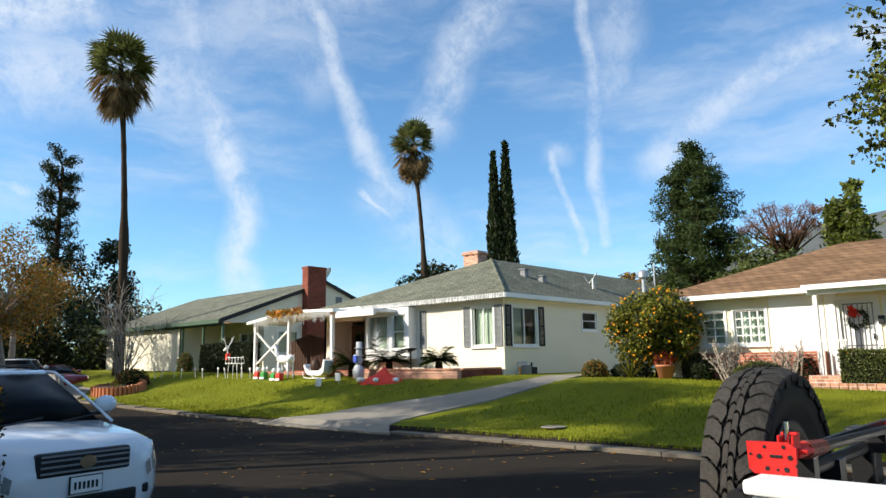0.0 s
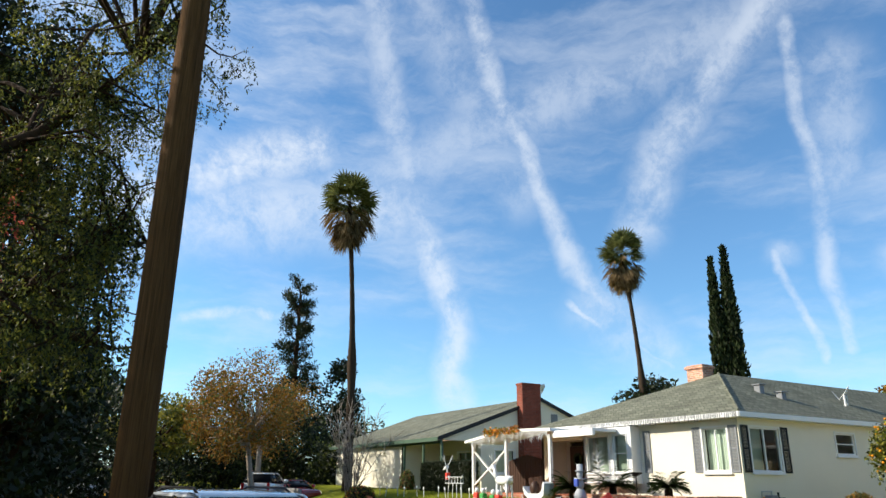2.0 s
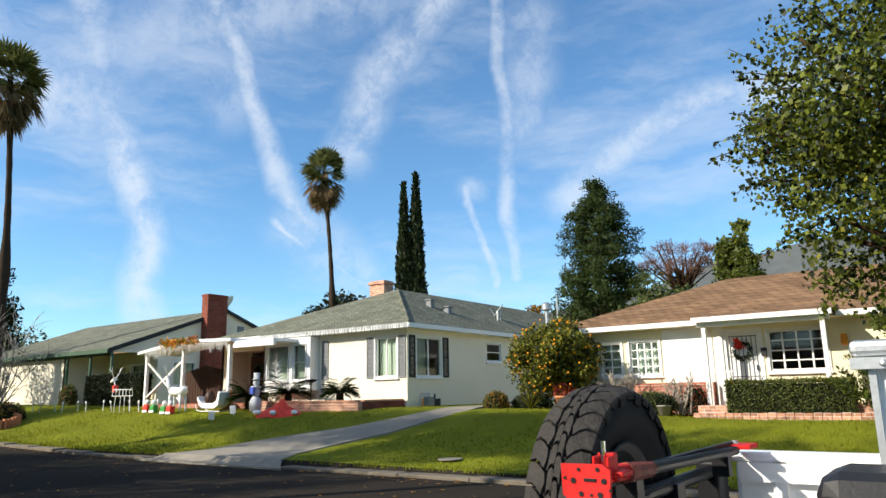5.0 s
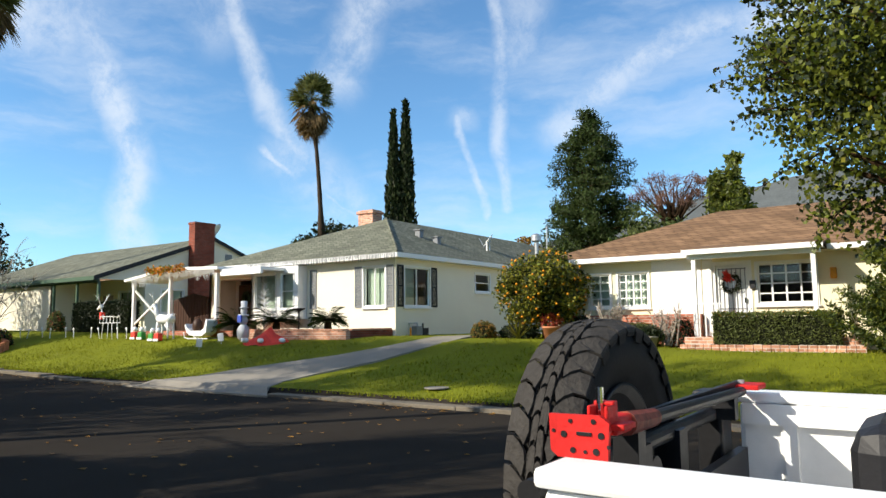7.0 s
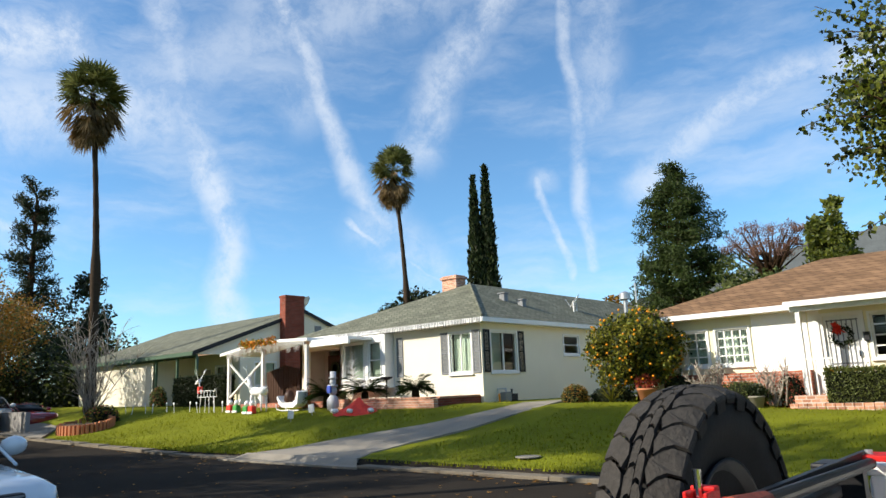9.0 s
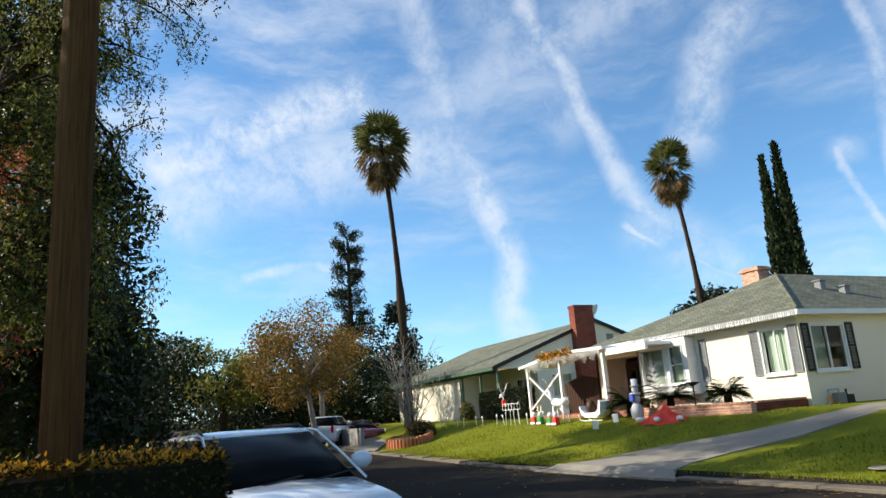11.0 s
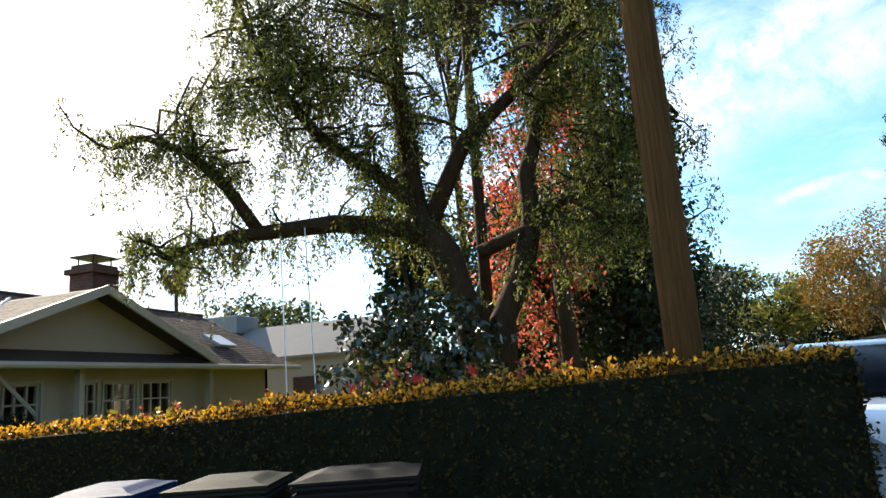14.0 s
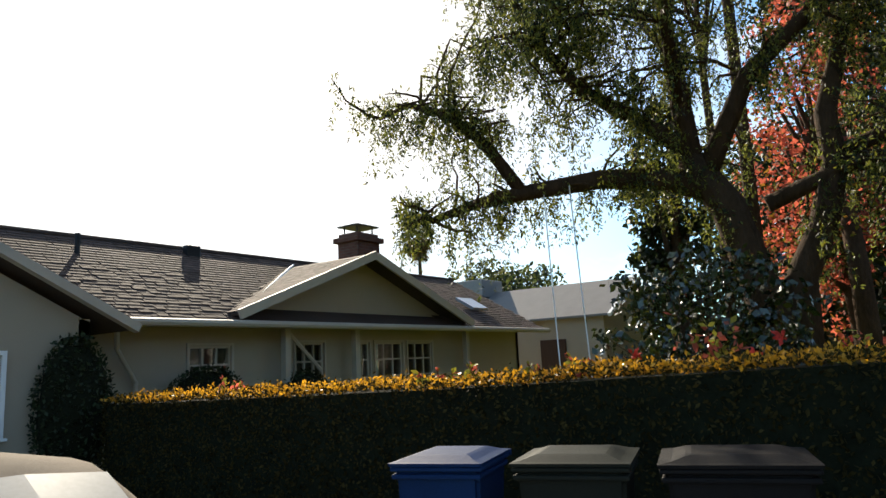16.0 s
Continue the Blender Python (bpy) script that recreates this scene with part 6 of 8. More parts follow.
def farm_jack():
    """Red and black lever jack strapped flat along the carrier."""
    t = thing("lever_jack", "red and black lever jack fixed along the carrier", "jack", (-0.72, 2.7, 1.40))
    M = Matrix.Translation((-0.70, 2.10, 1.475)) @ Matrix.Diagonal((0.78, 1, 0.78, 1))
    bm = bmesh.new()
    # base plate with holes, facing the side of the truck
    prism(bm, [(-0.095, -0.050), (-0.075, -0.066), (0.066, -0.068), (0.072, 0.030), (0.045, 0.048), (-0.098, 0.046)], 0.012, M @ Matrix.Translation((0, -0.006, 0)))
    plate = part("base_plate", bm, RED_PAINT, t, "red perforated base plate")
    # thin black discs and a bar on the plate paint the dark of its openings
    for x, z, r in ((-0.055, -0.005, 0.009), (0.05, -0.003, 0.009), (-0.035, 0.03, 0.006), (0.03, 0.032, 0.007), (-0.03, -0.045, 0.008), (0.035, -0.045, 0.009), (0.005, -0.047, 0.005), (-0.085, 0.002, 0.005), (0.07, -0.03, 0.005)):
        hb = bmesh.new()
        lathe(hb, [(r, 0), (r, 0.002)], 12, M @ Matrix.Translation((x, -0.0085, z)) @ pose(0, 0, 0, 90) @ Matrix.Translation((0, 0, -0.002)))
        part("hole_disc", hb, BLACK_STEEL, plate)
    part("slot", boxed(-0.018, 0.024, -0.0095, -0.0065, -0.006, 0.004, M, bevel=0.001), BLACK_STEEL, plate)
    bm = bmesh.new()
    for x in (0.0, 0.048):
        box(bm, x, x + 0.010, 0.015, 0.075, 0.02, 0.070, M, bevel=0.004)
    box(bm, 0.0, 0.058, 0.05, 0.075, 0.066, 0.078, M, bevel=0.004)
    box(bm, 0.052, 0.095, 0.03, 0.10, 0.005, 0.022, M, bevel=0.004)
    box(bm, 0.0, 0.05, 0.08, 0.20, -0.02, 0.03, M, bevel=0.008)
    part("runner", bm, RED_PAINT, t, "red cast climbing mechanism")
    part("pin", tubed([M @ Vector((0.02, 0.05, 0.0)), M @ Vector((0.02, 0.05, 0.115))], 0.008, 10), CHROME, t)
    part("socket", tubed([M @ Vector((0.03, 0.17, 0.0)), M @ Vector((0.03, 0.36, -0.01))], [0.028, 0.022], 10), mat("rusty_red", (0.22, 0.05, 0.03), 0.6, vary=0.5, scale=20), t)
    part("handle", tubed([M @ Vector((0.03, 0.36, -0.01)), M @ Vector((0.02, 1.35, -0.04))], 0.017, 12), BLACK_STEEL, t)
    part("upright_bar", boxed(-0.03, -0.01, 0.01, 1.45, -0.045, 0.0, M), BLACK_STEEL, t)
    part("clamp", boxed(-0.05, 0.09, 1.36, 1.50, -0.035, -0.012, M, bevel=0.004), RED_PAINT, t, "red end clamp")
    part("clamp_bolt", tubed([M @ Vector((0.0, 1.42, -0.06)), M @ Vector((0.0, 1.42, 0.005))], 0.012, 8), GALV, t)
    for y in (0.25, 1.2):
        part("bracket", boxed(-0.05, 0.03, y, y + 0.05, -0.15, -0.03, M), BLACK_STEEL, t)


farm_jack()


def soft_top_car():
    t = thing("convertible_car", "dark convertible with closed canvas top on the driveway", "car", (-1.55, -3.8, 0.17))
    g = 0.17

    def ring(y, w, zb, zt):
        return [(-1.55 + a * w, y, g + z) for a, z in ((-0.92, zb), (-1, zb + 0.25 * (zt - zb)), (-1, zb + 0.7 * (zt - zb)), (-0.86, zt), (0.86, zt), (1, zb + 0.7 * (zt - zb)), (1, zb + 0.25 * (zt - zb)), (0.92, zb))]
    bm = bmesh.new()
    loft(bm, [ring(-2.12, 0.62, 0.35, 0.62), ring(-2.2, 0.74, 0.25, 0.75), ring(-2.42, 0.82, 0.22, 0.82), ring(-2.95, 0.87, 0.22, 0.90), ring(-4.7, 0.87, 0.22, 0.90), ring(-5.8, 0.84, 0.25, 0.84), ring(-6.0, 0.7, 0.35, 0.7)])
    part("body", bm, CAR_DARK, t, "", True)
    bm = bmesh.new()
    def top(y, w, z):
        return [(-1.55 + a * w, y, g + q) for a, q in ((-1.15, 0.89), (-1.0, z - 0.10), (-0.85, z - 0.02), (-0.4, z + 0.012), (0.4, z + 0.012), (0.85, z - 0.02), (1.0, z - 0.10), (1.15, 0.89))]
    loft(bm, [top(-2.46, 0.60, 0.95), top(-2.56, 0.60, 1.06), top(-2.72, 0.60, 1.15), top(-2.84, 0.60, 1.185), top(-2.95, 0.58, 1.20), top(-3.9, 0.58, 1.20), top(-4.35, 0.60, 1.15), top(-4.75, 0.62, 0.95)])
    part("canvas_top", bm, SOFT_TOP, t, "brown canvas soft top", True)
    bm = bmesh.new()
    rows = [[bm.verts.new((-1.55 + a * w, y, g + z + q)) for a, q in ((-0.84, -0.008), (-0.4, 0.022), (0.0, 0.024), (0.4, 0.022), (0.84, -0.008))] for y, w, z in ((-2.455, 0.60, 0.965), (-2.56, 0.60, 1.06), (-2.72, 0.60, 1.15))]
    for lo_, hi_ in zip(rows, rows[1:]):
        for k in range(4):
            bm.faces.new((lo_[k], lo_[k + 1], hi_[k + 1], hi_[k]))
    part("rear_window", bm, VINYL, t, "pale plastic rear window")
    for x in (-2.26, -0.84):
        for y in (-2.35, -5.1):
            car_wheel(t, Matrix.Translation((x, y, g)) @ pose(0, 0, 0, 0, 0, 90), 0, 0, 0.30)
    part("trim_strip", tubed([(-2.40, -2.45, g + 0.885), (-1.55, -2.28, g + 0.90), (-0.70, -2.45, g + 0.885)], 0.012, 6), CHROME, t)


soft_top_car()

# ---- trees and plants ----


def bark_part(limbs, material, parent, name="trunk", seg=9):
    bm = bmesh.new()
    for pts, radii in limbs:
        tube(bm, pts, radii, seg)
    return part(name, bm, material, parent, "", True)


def wander(start, way, length, steps, bend=0.25, lift=0.0):
    p, d, out = Vector(start), Vector(way).normalized(), [Vector(start)]
    for _ in range(steps):
        d = (d + Vector(rng.normal(0, bend, 3).tolist()) + Vector((0, 0, lift))).normalized()
        p = p + d * (length / steps)
        out.append(p.copy())
    return out


def taper(n, a, b):
    return [a + (b - a) * i / (n - 1) for i in range(n)]


SHIFT[:] = (-0.28, 0.15, 0.06)


def weeping_tree():
    """The big old tree in the garden: two leaning stems, long level limbs, hanging leafy strands."""
    t = thing("tree", "large old spreading tree with hanging leafy strands", "tree", (-11.3, -2.4, 0.1))
    limbs = [
        ([(-11.35, -2.45, -0.1), (-11.3, -2.5, 1.5), (-11.2, -2.75, 2.6), (-11.1, -3.0, 3.65), (-10.95, -3.45, 4.4)], [0.42, 0.36, 0.32, 0.30, 0.26]),
        ([(-11.4, -2.3, 0.6), (-11.35, -2.2, 2.5), (-11.45, -1.85, 3.2), (-11.5, -1.6, 4.1), (-11.5, -1.65, 4.8), (-11.9, -1.3, 6.2), (-12.4, -1.0, 8.0)], [0.30, 0.26, 0.24, 0.21, 0.18, 0.12, 0.06]),
        ([(-11.05, -3.2, 3.9), (-10.85, -3.7, 4.15), (-10.45, -4.65, 4.25), (-9.85, -5.7, 4.12), (-9.4, -6.3, 3.98), (-9.0, -6.85, 3.75), (-8.9, -7.0, 3.95)], [0.24, 0.21, 0.18, 0.14, 0.10, 0.07, 0.04]),
        ([(-9.85, -5.7, 4.12), (-9.55, -6.15, 4.95), (-9.2, -6.6, 5.45), (-8.85, -7.1, 5.65), (-8.7, -7.6, 5.5)], [0.13, 0.11, 0.09, 0.06, 0.03]),
        ([(-10.95, -3.4, 4.3), (-10.9, -3.5, 5.7), (-10.95, -3.6, 7.0), (-10.8, -3.7, 8.7), (-10.9, -3.4, 10.5)], [0.22, 0.17, 0.13, 0.09, 0.04]),
        ([(-11.0, -3.2, 4.2), (-11.25, -2.55, 5.6), (-11.45, -1.75, 6.3), (-11.6, -0.95, 7.0), (-11.6, -0.25, 7.9), (-11.4, 0.3, 8.6)], [0.20, 0.16, 0.13, 0.11, 0.07, 0.03]),
        ([(-11.25, -2.5, 3.6), (-11.5, -1.2, 4.1), (-11.5, -0.5, 3.95), (-11.3, 0.1, 3.8), (-11.2, 0.6, 3.65)], [0.15, 0.12, 0.10, 0.07, 0.03]),
        ([(-11.5, -1.6, 4.2), (-11.6, -0.65, 4.5), (-11.6, -0.4, 4.9), (-11.8, 0.2, 5.4), (-11.9, 0.9, 5.6)], [0.14, 0.12, 0.10, 0.07, 0.03]),
        ([(-10.9, -3.5, 4.6), (-10.7, -4.05, 5.1), (-10.35, -4.85, 5.75), (-10.0, -5.4, 6.65), (-9.8, -5.8, 7.7), (-9.5, -6.2, 8.8)], [0.16, 0.14, 0.12, 0.10, 0.07, 0.03]),
        ([(-10.9, -3.5, 5.2), (-10.0, -3.3, 6.2), (-9.3, -2.8, 7.2), (-8.9, -2.4, 8.4)], [0.12, 0.10, 0.07, 0.03]),
        ([(-11.0, -3.4, 5.4), (-11.9, -3.9, 6.6), (-12.6, -4.6, 7.8), (-13.2, -5.0, 9.0)], [0.12, 0.10, 0.07, 0.03]),
    ]
    twigs, strands = [], []
    for idx, (pts, rad) in enumerate(list(limbs)[2:]):
        L = [Vector(p) for p in pts]
        reach = (0.4, 1.1) if idx < 2 else (0.6, 1.6)
        for i in range(len(L) - 1):
            for _ in range(6 if i else 3):
                o = L[i].lerp(L[i + 1], rng.uniform(0, 1))
                w = Vector((rng.normal(0, 1), rng.normal(0, 1), rng.uniform(-0.1, 1.0)))
                path = wander(o, w, rng.uniform(*reach), 5, 0.35, -0.03)
                twigs.append((path, taper(len(path), 0.03, 0.007)))
                for q in path[1:]:
                    for _ in range(2):
                        strands.append(q + Vector(rng.normal(0, 0.12, 3).tolist()))
        strands += [L[-1] + Vector(rng.normal(0, 0.2, 3).tolist()) for _ in range(8)]
    # crown twigs high over the road side
    anchors = [Vector(a).lerp(Vector(b), u) for pts, _ in limbs[1:] for a, b in zip(pts, pts[1:]) for u in (0.3, 0.7, 1.0) if b[2] > 4.5]
    for k in range(268):
        if k < 76:
            o = Vector(in_blob(1, (-10.0, -5.3, 6.9), (1.5, 2.0, 1.9), 0.2)[0].tolist())
        elif k < 130:
            o = Vector(in_blob(1, (-11.7, 0.0, 6.2), (1.3, 0.85, 2.3), 0.2)[0].tolist())
        else:
            o = Vector(in_blob(1, (-12.3, -2.3, 10.0), (5.0, 5.0, 4.0), 0.3)[0].tolist())
            if o.z < 7.0:
                o.z = 7.0 + rng.uniform(0, 5)
            if noise.noise(Vector((o.x * 0.42, o.y * 0.42, o.z * 0.2))) < 0.02:
                continue
        o.z = 1.1 * round(o.z / 1.1) + rng.normal(0, 0.12)
        path = wander(o, (rng.normal(), rng.normal(), 0.05), 2.0 if k >= 130 else 0.9, 5, 0.3, -0.03)
        root = min(anchors, key=lambda q: (q - o).length + 0.6 * max(0.0, q.z - o.z))
        bow = root.lerp(o, 0.5) + Vector((rng.normal(0, 0.2), rng.normal(0, 0.2), 0.1 * (o - root).length))
        path = [root, root.lerp(bow, 0.5), bow, bow.lerp(o, 0.6)] + path
        twigs.append((path, taper(len(path), 0.05 if k >= 130 else 0.026, 0.006)))
        path = path[2:]
        strands += [q + Vector(rng.normal(0, 0.15, 3).tolist()) for q in path[1:] for _ in range(4 if k >= 130 else 2)]
    # leafy sprigs straight from the old stems
    for pts_, rad_ in limbs[:2] + limbs[4:6]:
        for p, q, r in zip(pts_[1:], pts_[2:], rad_[1:]):
            for _ in range(9):
                a = rng.uniform(0, 6.28)
                c = Vector(p).lerp(Vector(q), rng.uniform(0, 1)) + Vector((math.cos(a) * r, math.sin(a) * r, 0))
                if c.z > 2.6:
                    strands += [c + Vector(rng.normal(0, 0.06, 3).tolist()) for _ in range(2)]
    bark_part([(q, [0.84 * r for r in rr]) for q, rr in limbs], BARK, t)
    tagged(bark_part(twigs, BARK, t, "branch", 5), "fine drooping twigs", kind="stuff")
    pts = []
    for s in strands:
        ln = rng.uniform(0.15, 0.85)
        n = int(12 + ln * 38)
        u = np.sort(rng.uniform(0, 1, n))
        sway = rng.normal(0, 0.10, 2)
        q = np.stack([s.x + sway[0] * u + rng.normal(0, 0.035, n), s.y + sway[1] * u + rng.normal(0, 0.035, n), s.z - ln * u], 1)
        pts.append(q)
    leaves("crown", np.concatenate(pts), 0.074, [DARK_LEAF, STRAND_LEAF, YELLOW_LEAF], t, droop=1.2, wide=0.36, mix=[0.30, 0.58, 0.12], label="hanging strands of small green leaves")
    return t


weeping_tree()
SHIFT[:] = (0, 0, 0)


def crown_tree(name, label, base, trunk_h, crown_c, crown_s, n_clump, per, leaf, material, mix=None, bark=None, r=0.2, shell=0.4, limbs=8, lean=(0, 0), clump=(0.18, 0.34), droop=0.2, wide=0.6):
    """Tapered trunk, limbs out to clumps of leaves spread over an uneven crown."""
    t = thing(name, label, "tree", base)
    b, c, s = Vector(base), Vector(crown_c), Vector(crown_s)
    fork = b + Vector((lean[0], lean[1], trunk_h))
    tubes = [([b - Vector((0, 0, 0.15)), b.lerp(fork, 0.5) + Vector(rng.normal(0, 0.06, 3).tolist()), fork, fork.lerp(c, 0.8)], [r * 1.2, r, r * 0.85, r * 0.35])]
    centres = in_blob(n_clump, c, s, shell)
    for k in range(min(limbs, n_clump)):
        e = Vector(centres[k].tolist())
        mid = fork.lerp(e, 0.5) + Vector((rng.normal(0, 0.1), rng.normal(0, 0.1), 0.12 * (e - fork).length))
        o = fork.lerp(c, rng.uniform(0, 0.6))
        tubes.append(([o, mid, e], [r * 0.45, r * 0.28, r * 0.08]))
    bark_part(tubes, bark or BARK, t, "trunk", 8)
    m = min(s)
    sizes = [(m * rng.uniform(*clump) * 1.3, m * rng.uniform(*clump) * 1.3, m * rng.uniform(*clump)) for _ in range(n_clump)]
    leaves("crown", clumps(centres, sizes, per, 0.3), leaf, material, t, droop=droop, wide=wide, mix=mix)
    return t


def fan_palm(label, base, top, crown_r, lean_mid, skirt=1.0):
    t = thing("fan_palm", label, "palm tree", base)
    b, e = Vector(base), Vector(top)
    n = 26
    path = [b.lerp(e, i / n) + Vector(lean_mid) * math.sin(math.pi * i / n) for i in range(n + 1)]
    rad = [0.33 - 0.18 * min(1, i / n * 1.5) + (0.02 if i % 2 else 0.0) + (0.07 if abs(i - n * 0.42) < 1.2 else 0) for i in range(n + 1)]
    bark_part([(path, rad)], PALM_BARK, t, "trunk", 12)
    gv, gf, dv, df = [], [], [], []
    for k in range(164):
        dead = k >= 58
        el = math.degrees(math.asin(rng.uniform(-0.6, 1.0))) if not dead else rng.uniform(-75, -15)
        az = k * 137.5 + rng.normal(0, 8)
        d = Vector((math.cos(radians(az)) * math.cos(radians(el)), math.sin(radians(az)) * math.cos(radians(el)), math.sin(radians(el))))
        depth = rng.uniform(0.0, 1.0)
        stem = crown_r * (rng.uniform(0.34, 0.52) if not dead else (0.62 - 0.42 * depth) * rng.uniform(0.6, 1.1))
        o = e + Vector((0, 0, 0.15 if not dead else -crown_r * 0.85 * depth))
        hub = o + d * stem
        side = d.cross(Vector((0, 0, 1)))
        side = side.normalized() if side.length > 0.05 else Vector((1, 0, 0))
        tilt = rng.normal(0, 0.5)
        up = side.cross(d)
        side, up = side * math.cos(tilt) + up * math.sin(tilt), up * math.cos(tilt) - side * math.sin(tilt)
        V, F = (dv, df) if dead else (gv, gf)
        q = len(V)
        V += [tuple(o + side * 0.02), tuple(o - side * 0.02), tuple(hub - side * 0.02), tuple(hub + side * 0.02)]
        F.append((q, q + 1, q + 2, q + 3))
        blade = crown_r * (rng.uniform(0.36, 0.52) if not dead else rng.uniform(0.28, 0.46))
        m = 17 if not dead else 9
        spread = 2.0 if not dead else 0.8
        for i in range(m):
            a = -spread + 2 * spread * i / (m - 1)
            fall = (0.06 + 0.16 * rng.uniform()) if not dead else (0.5 + 0.4 * rng.uniform())
            tip = hub + (d * math.cos(a) + side * math.sin(a)) * blade * (1 - 0.15 * abs(a) / spread) + up * blade * 0.14 * math.cos(a) + Vector((0, 0, -blade * fall))
            mid = hub.lerp(tip, 0.5) + Vector((0, 0, blade * 0.07))
            w = (side * math.cos(a) - d * math.sin(a)) * blade * 0.055
            q = len(V)
            V += [tuple(hub), tuple(mid + w), tuple(tip), tuple(mid - w)]
            F.append((q, q + 1, q + 2, q + 3))
    soup("fronds", gv, gf, PALM_GREEN, t, "green fan fronds")
    soup("dead_fronds", dv, df, PALM_DEAD, t, "hanging brown dead fronds")


fan_palm("very tall fan palm with slender trunk and brown skirt", (-43.6, 18.0, 0.8), (-43.9, 17.25, 20.9), 2.6, (0.15, 0.25, 0))
fan_palm("tall leaning fan palm behind the white house", (-40.9, 41.9, 1.0), (-41.6, 41.25, 20.4), 2.5, (0.25, 0.2, 0))
fan_palm("distant fan palm beyond the shake roof", (-48.1, -37.1, 0.2), (-48.0, -37.2, 13.2), 1.9, (0.1, 0.1, 0))


def cypress(label, base, height, r):
    t = thing("cypress", label, "tree", base)
    bark_part([([Vector(base), Vector(base) + Vector((0, 0, height * 0.9))], [0.16, 0.03])], BARK, t)
    n = 7500
    u = rng.uniform(0, 1, n) ** 0.9
    rad = r * np.clip((1 - u ** 2.2) ** 0.9 * (0.75 + 0.25 * np.minimum(1, u * 4)), 0.03, 1)
    a = rng.uniform(0, 6.28, n)
    k = rad * rng.uniform(0.6, 1.05, n) * (1 + 0.12 * np.sin(a * 3 + u * 15))
    p = np.stack([base[0] + np.cos(a) * k, base[1] + np.sin(a) * k, base[2] + u * height], 1)
    leaves("crown", p, 0.34, CYPRESS_LEAF, t, droop=-3.2, wide=0.40)


cypress("slim dark Italian cypress behind the white house", (-28.85, 36.3, 1.0), 14.6, 0.72)
cypress("slim dark Italian cypress behind the white house", (-28.2, 36.8, 1.0), 15.3, 0.72)
cypress("slim dark Italian cypress, slightly shorter than its neighbours", (-28.55, 37.0, 1.0), 13.4, 0.6)



def tiered_pine(label, base, low, top, profile, tiers, per, leaf, material, pad=(0.95, 0.40), stems=1, loose=0.22):
    """Trunk with whorls of limbs, each limb ending in flat pads of needles, gaps between the tiers."""
    t = thing("pine_tree", label, "tree", base)
    b = Vector(base)
    tubes, centres, sizes = [], [], []
    for k in range(stems):
        off = Vector((rng.normal(0, 0.3), rng.normal(0, 0.3), 0)) if stems > 1 else Vector((0, 0, 0))
        tubes.append(([b - Vector((0, 0, 0.2)), b + off * 0.6 + Vector((0, 0, top * 0.5)), b + off + Vector((0, 0, top - base[2] - 0.4))], [0.34, 0.22, 0.05]))
    for i in range(tiers):
        u = (i + rng.uniform(-0.2, 0.2)) / (tiers - 1)
        u = min(1.0, max(0.0, u))
        z = low + (top - low) * u
        r = np.interp(u, [p[0] for p in profile], [p[1] for p in profile])
        m = max(3, int(3 + r * 2.2))
        turn = rng.uniform(0, 6.28)
        for k in range(m):
            a = turn + 6.2832 * k / m + rng.normal(0, 0.22)
            rr = r * rng.uniform(0.62, 1.08)
            tip = Vector((b.x + math.cos(a) * rr, b.y + math.sin(a) * rr, z + rng.normal(0, loose)))
            root = Vector((b.x, b.y, z - 0.25 * rr))
            tubes.append(([root, root.lerp(tip, 0.55) + Vector((0, 0, 0.06 * rr)), tip], [0.08, 0.05, 0.02]))
            for w_ in ((1.0, 1.0), (0.62, 0.8)):
                q = root.lerp(tip, w_[0])
                centres.append((q.x, q.y, q.z + 0.1))
                s_ = pad[0] * w_[1] * rng.uniform(0.7, 1.2)
                sizes.append((s_, s_, pad[1] * rng.uniform(0.8, 1.3)))
    bark_part(tubes, BARK, t, "trunk", 7)
    leaves("crown", clumps(centres, sizes, per, 0.2), leaf, material, t, droop=-0.5, wide=0.30)
    return t


tiered_pine("broad dark pine with rounded tiers of needles", (-22.3, 53.6, 1.0), 6.2, 18.0, [(0, 3.1), (0.3, 3.7), (0.48, 2.7), (0.68, 2.8), (0.84, 1.9), (0.94, 0.9), (1.0, 0.25)], 16, 190, 0.30, PINE_LEAF, (0.95, 0.45))
tiered_pine("tall dark tree with gappy tufted crown on thin stems", (-68.6, 22.2, 1.0), 8.0, 20.6, [(0, 1.5), (0.3, 2.3), (0.55, 1.7), (0.75, 1.4), (0.92, 1.7), (1.0, 1.1)], 11, 90, 0.34, DARK_LEAF, (0.62, 0.55), 3, 0.7)
crown_tree("tree", "dark conifer leaning beside the tall tree", (-66.5, 26.0, 1.0), 3.0, (-66.5, 25.8, 7.6), (2.6, 2.6, 5.6), 34, 240, 0.36, DARK_LEAF, r=0.3, clump=(0.26, 0.45), limbs=10)
crown_tree("tree", "bronze autumn street tree with pale leaning trunk", (-40.9, 11.4, 0.5), 3.2, (-40.9, 10.4, 5.6), (2.6, 3.4, 2.6), 46, 230, 0.16, [BRONZE_LEAF, OLIVE_LEAF], [0.7, 0.3], PALE_BARK, 0.16, limbs=26, lean=(-0.4, -0.5), clump=(0.2, 0.36))
crown_tree("tree", "sparse bronze tree with upright twigs", (-48.0, 13.5, 0.6), 3.2, (-48.0, 12.6, 6.6), (3.2, 3.8, 3.4), 70, 120, 0.17, [BRONZE_LEAF, OLIVE_LEAF], [0.8, 0.2], PALE_BARK, 0.2, limbs=34, clump=(0.18, 0.34))
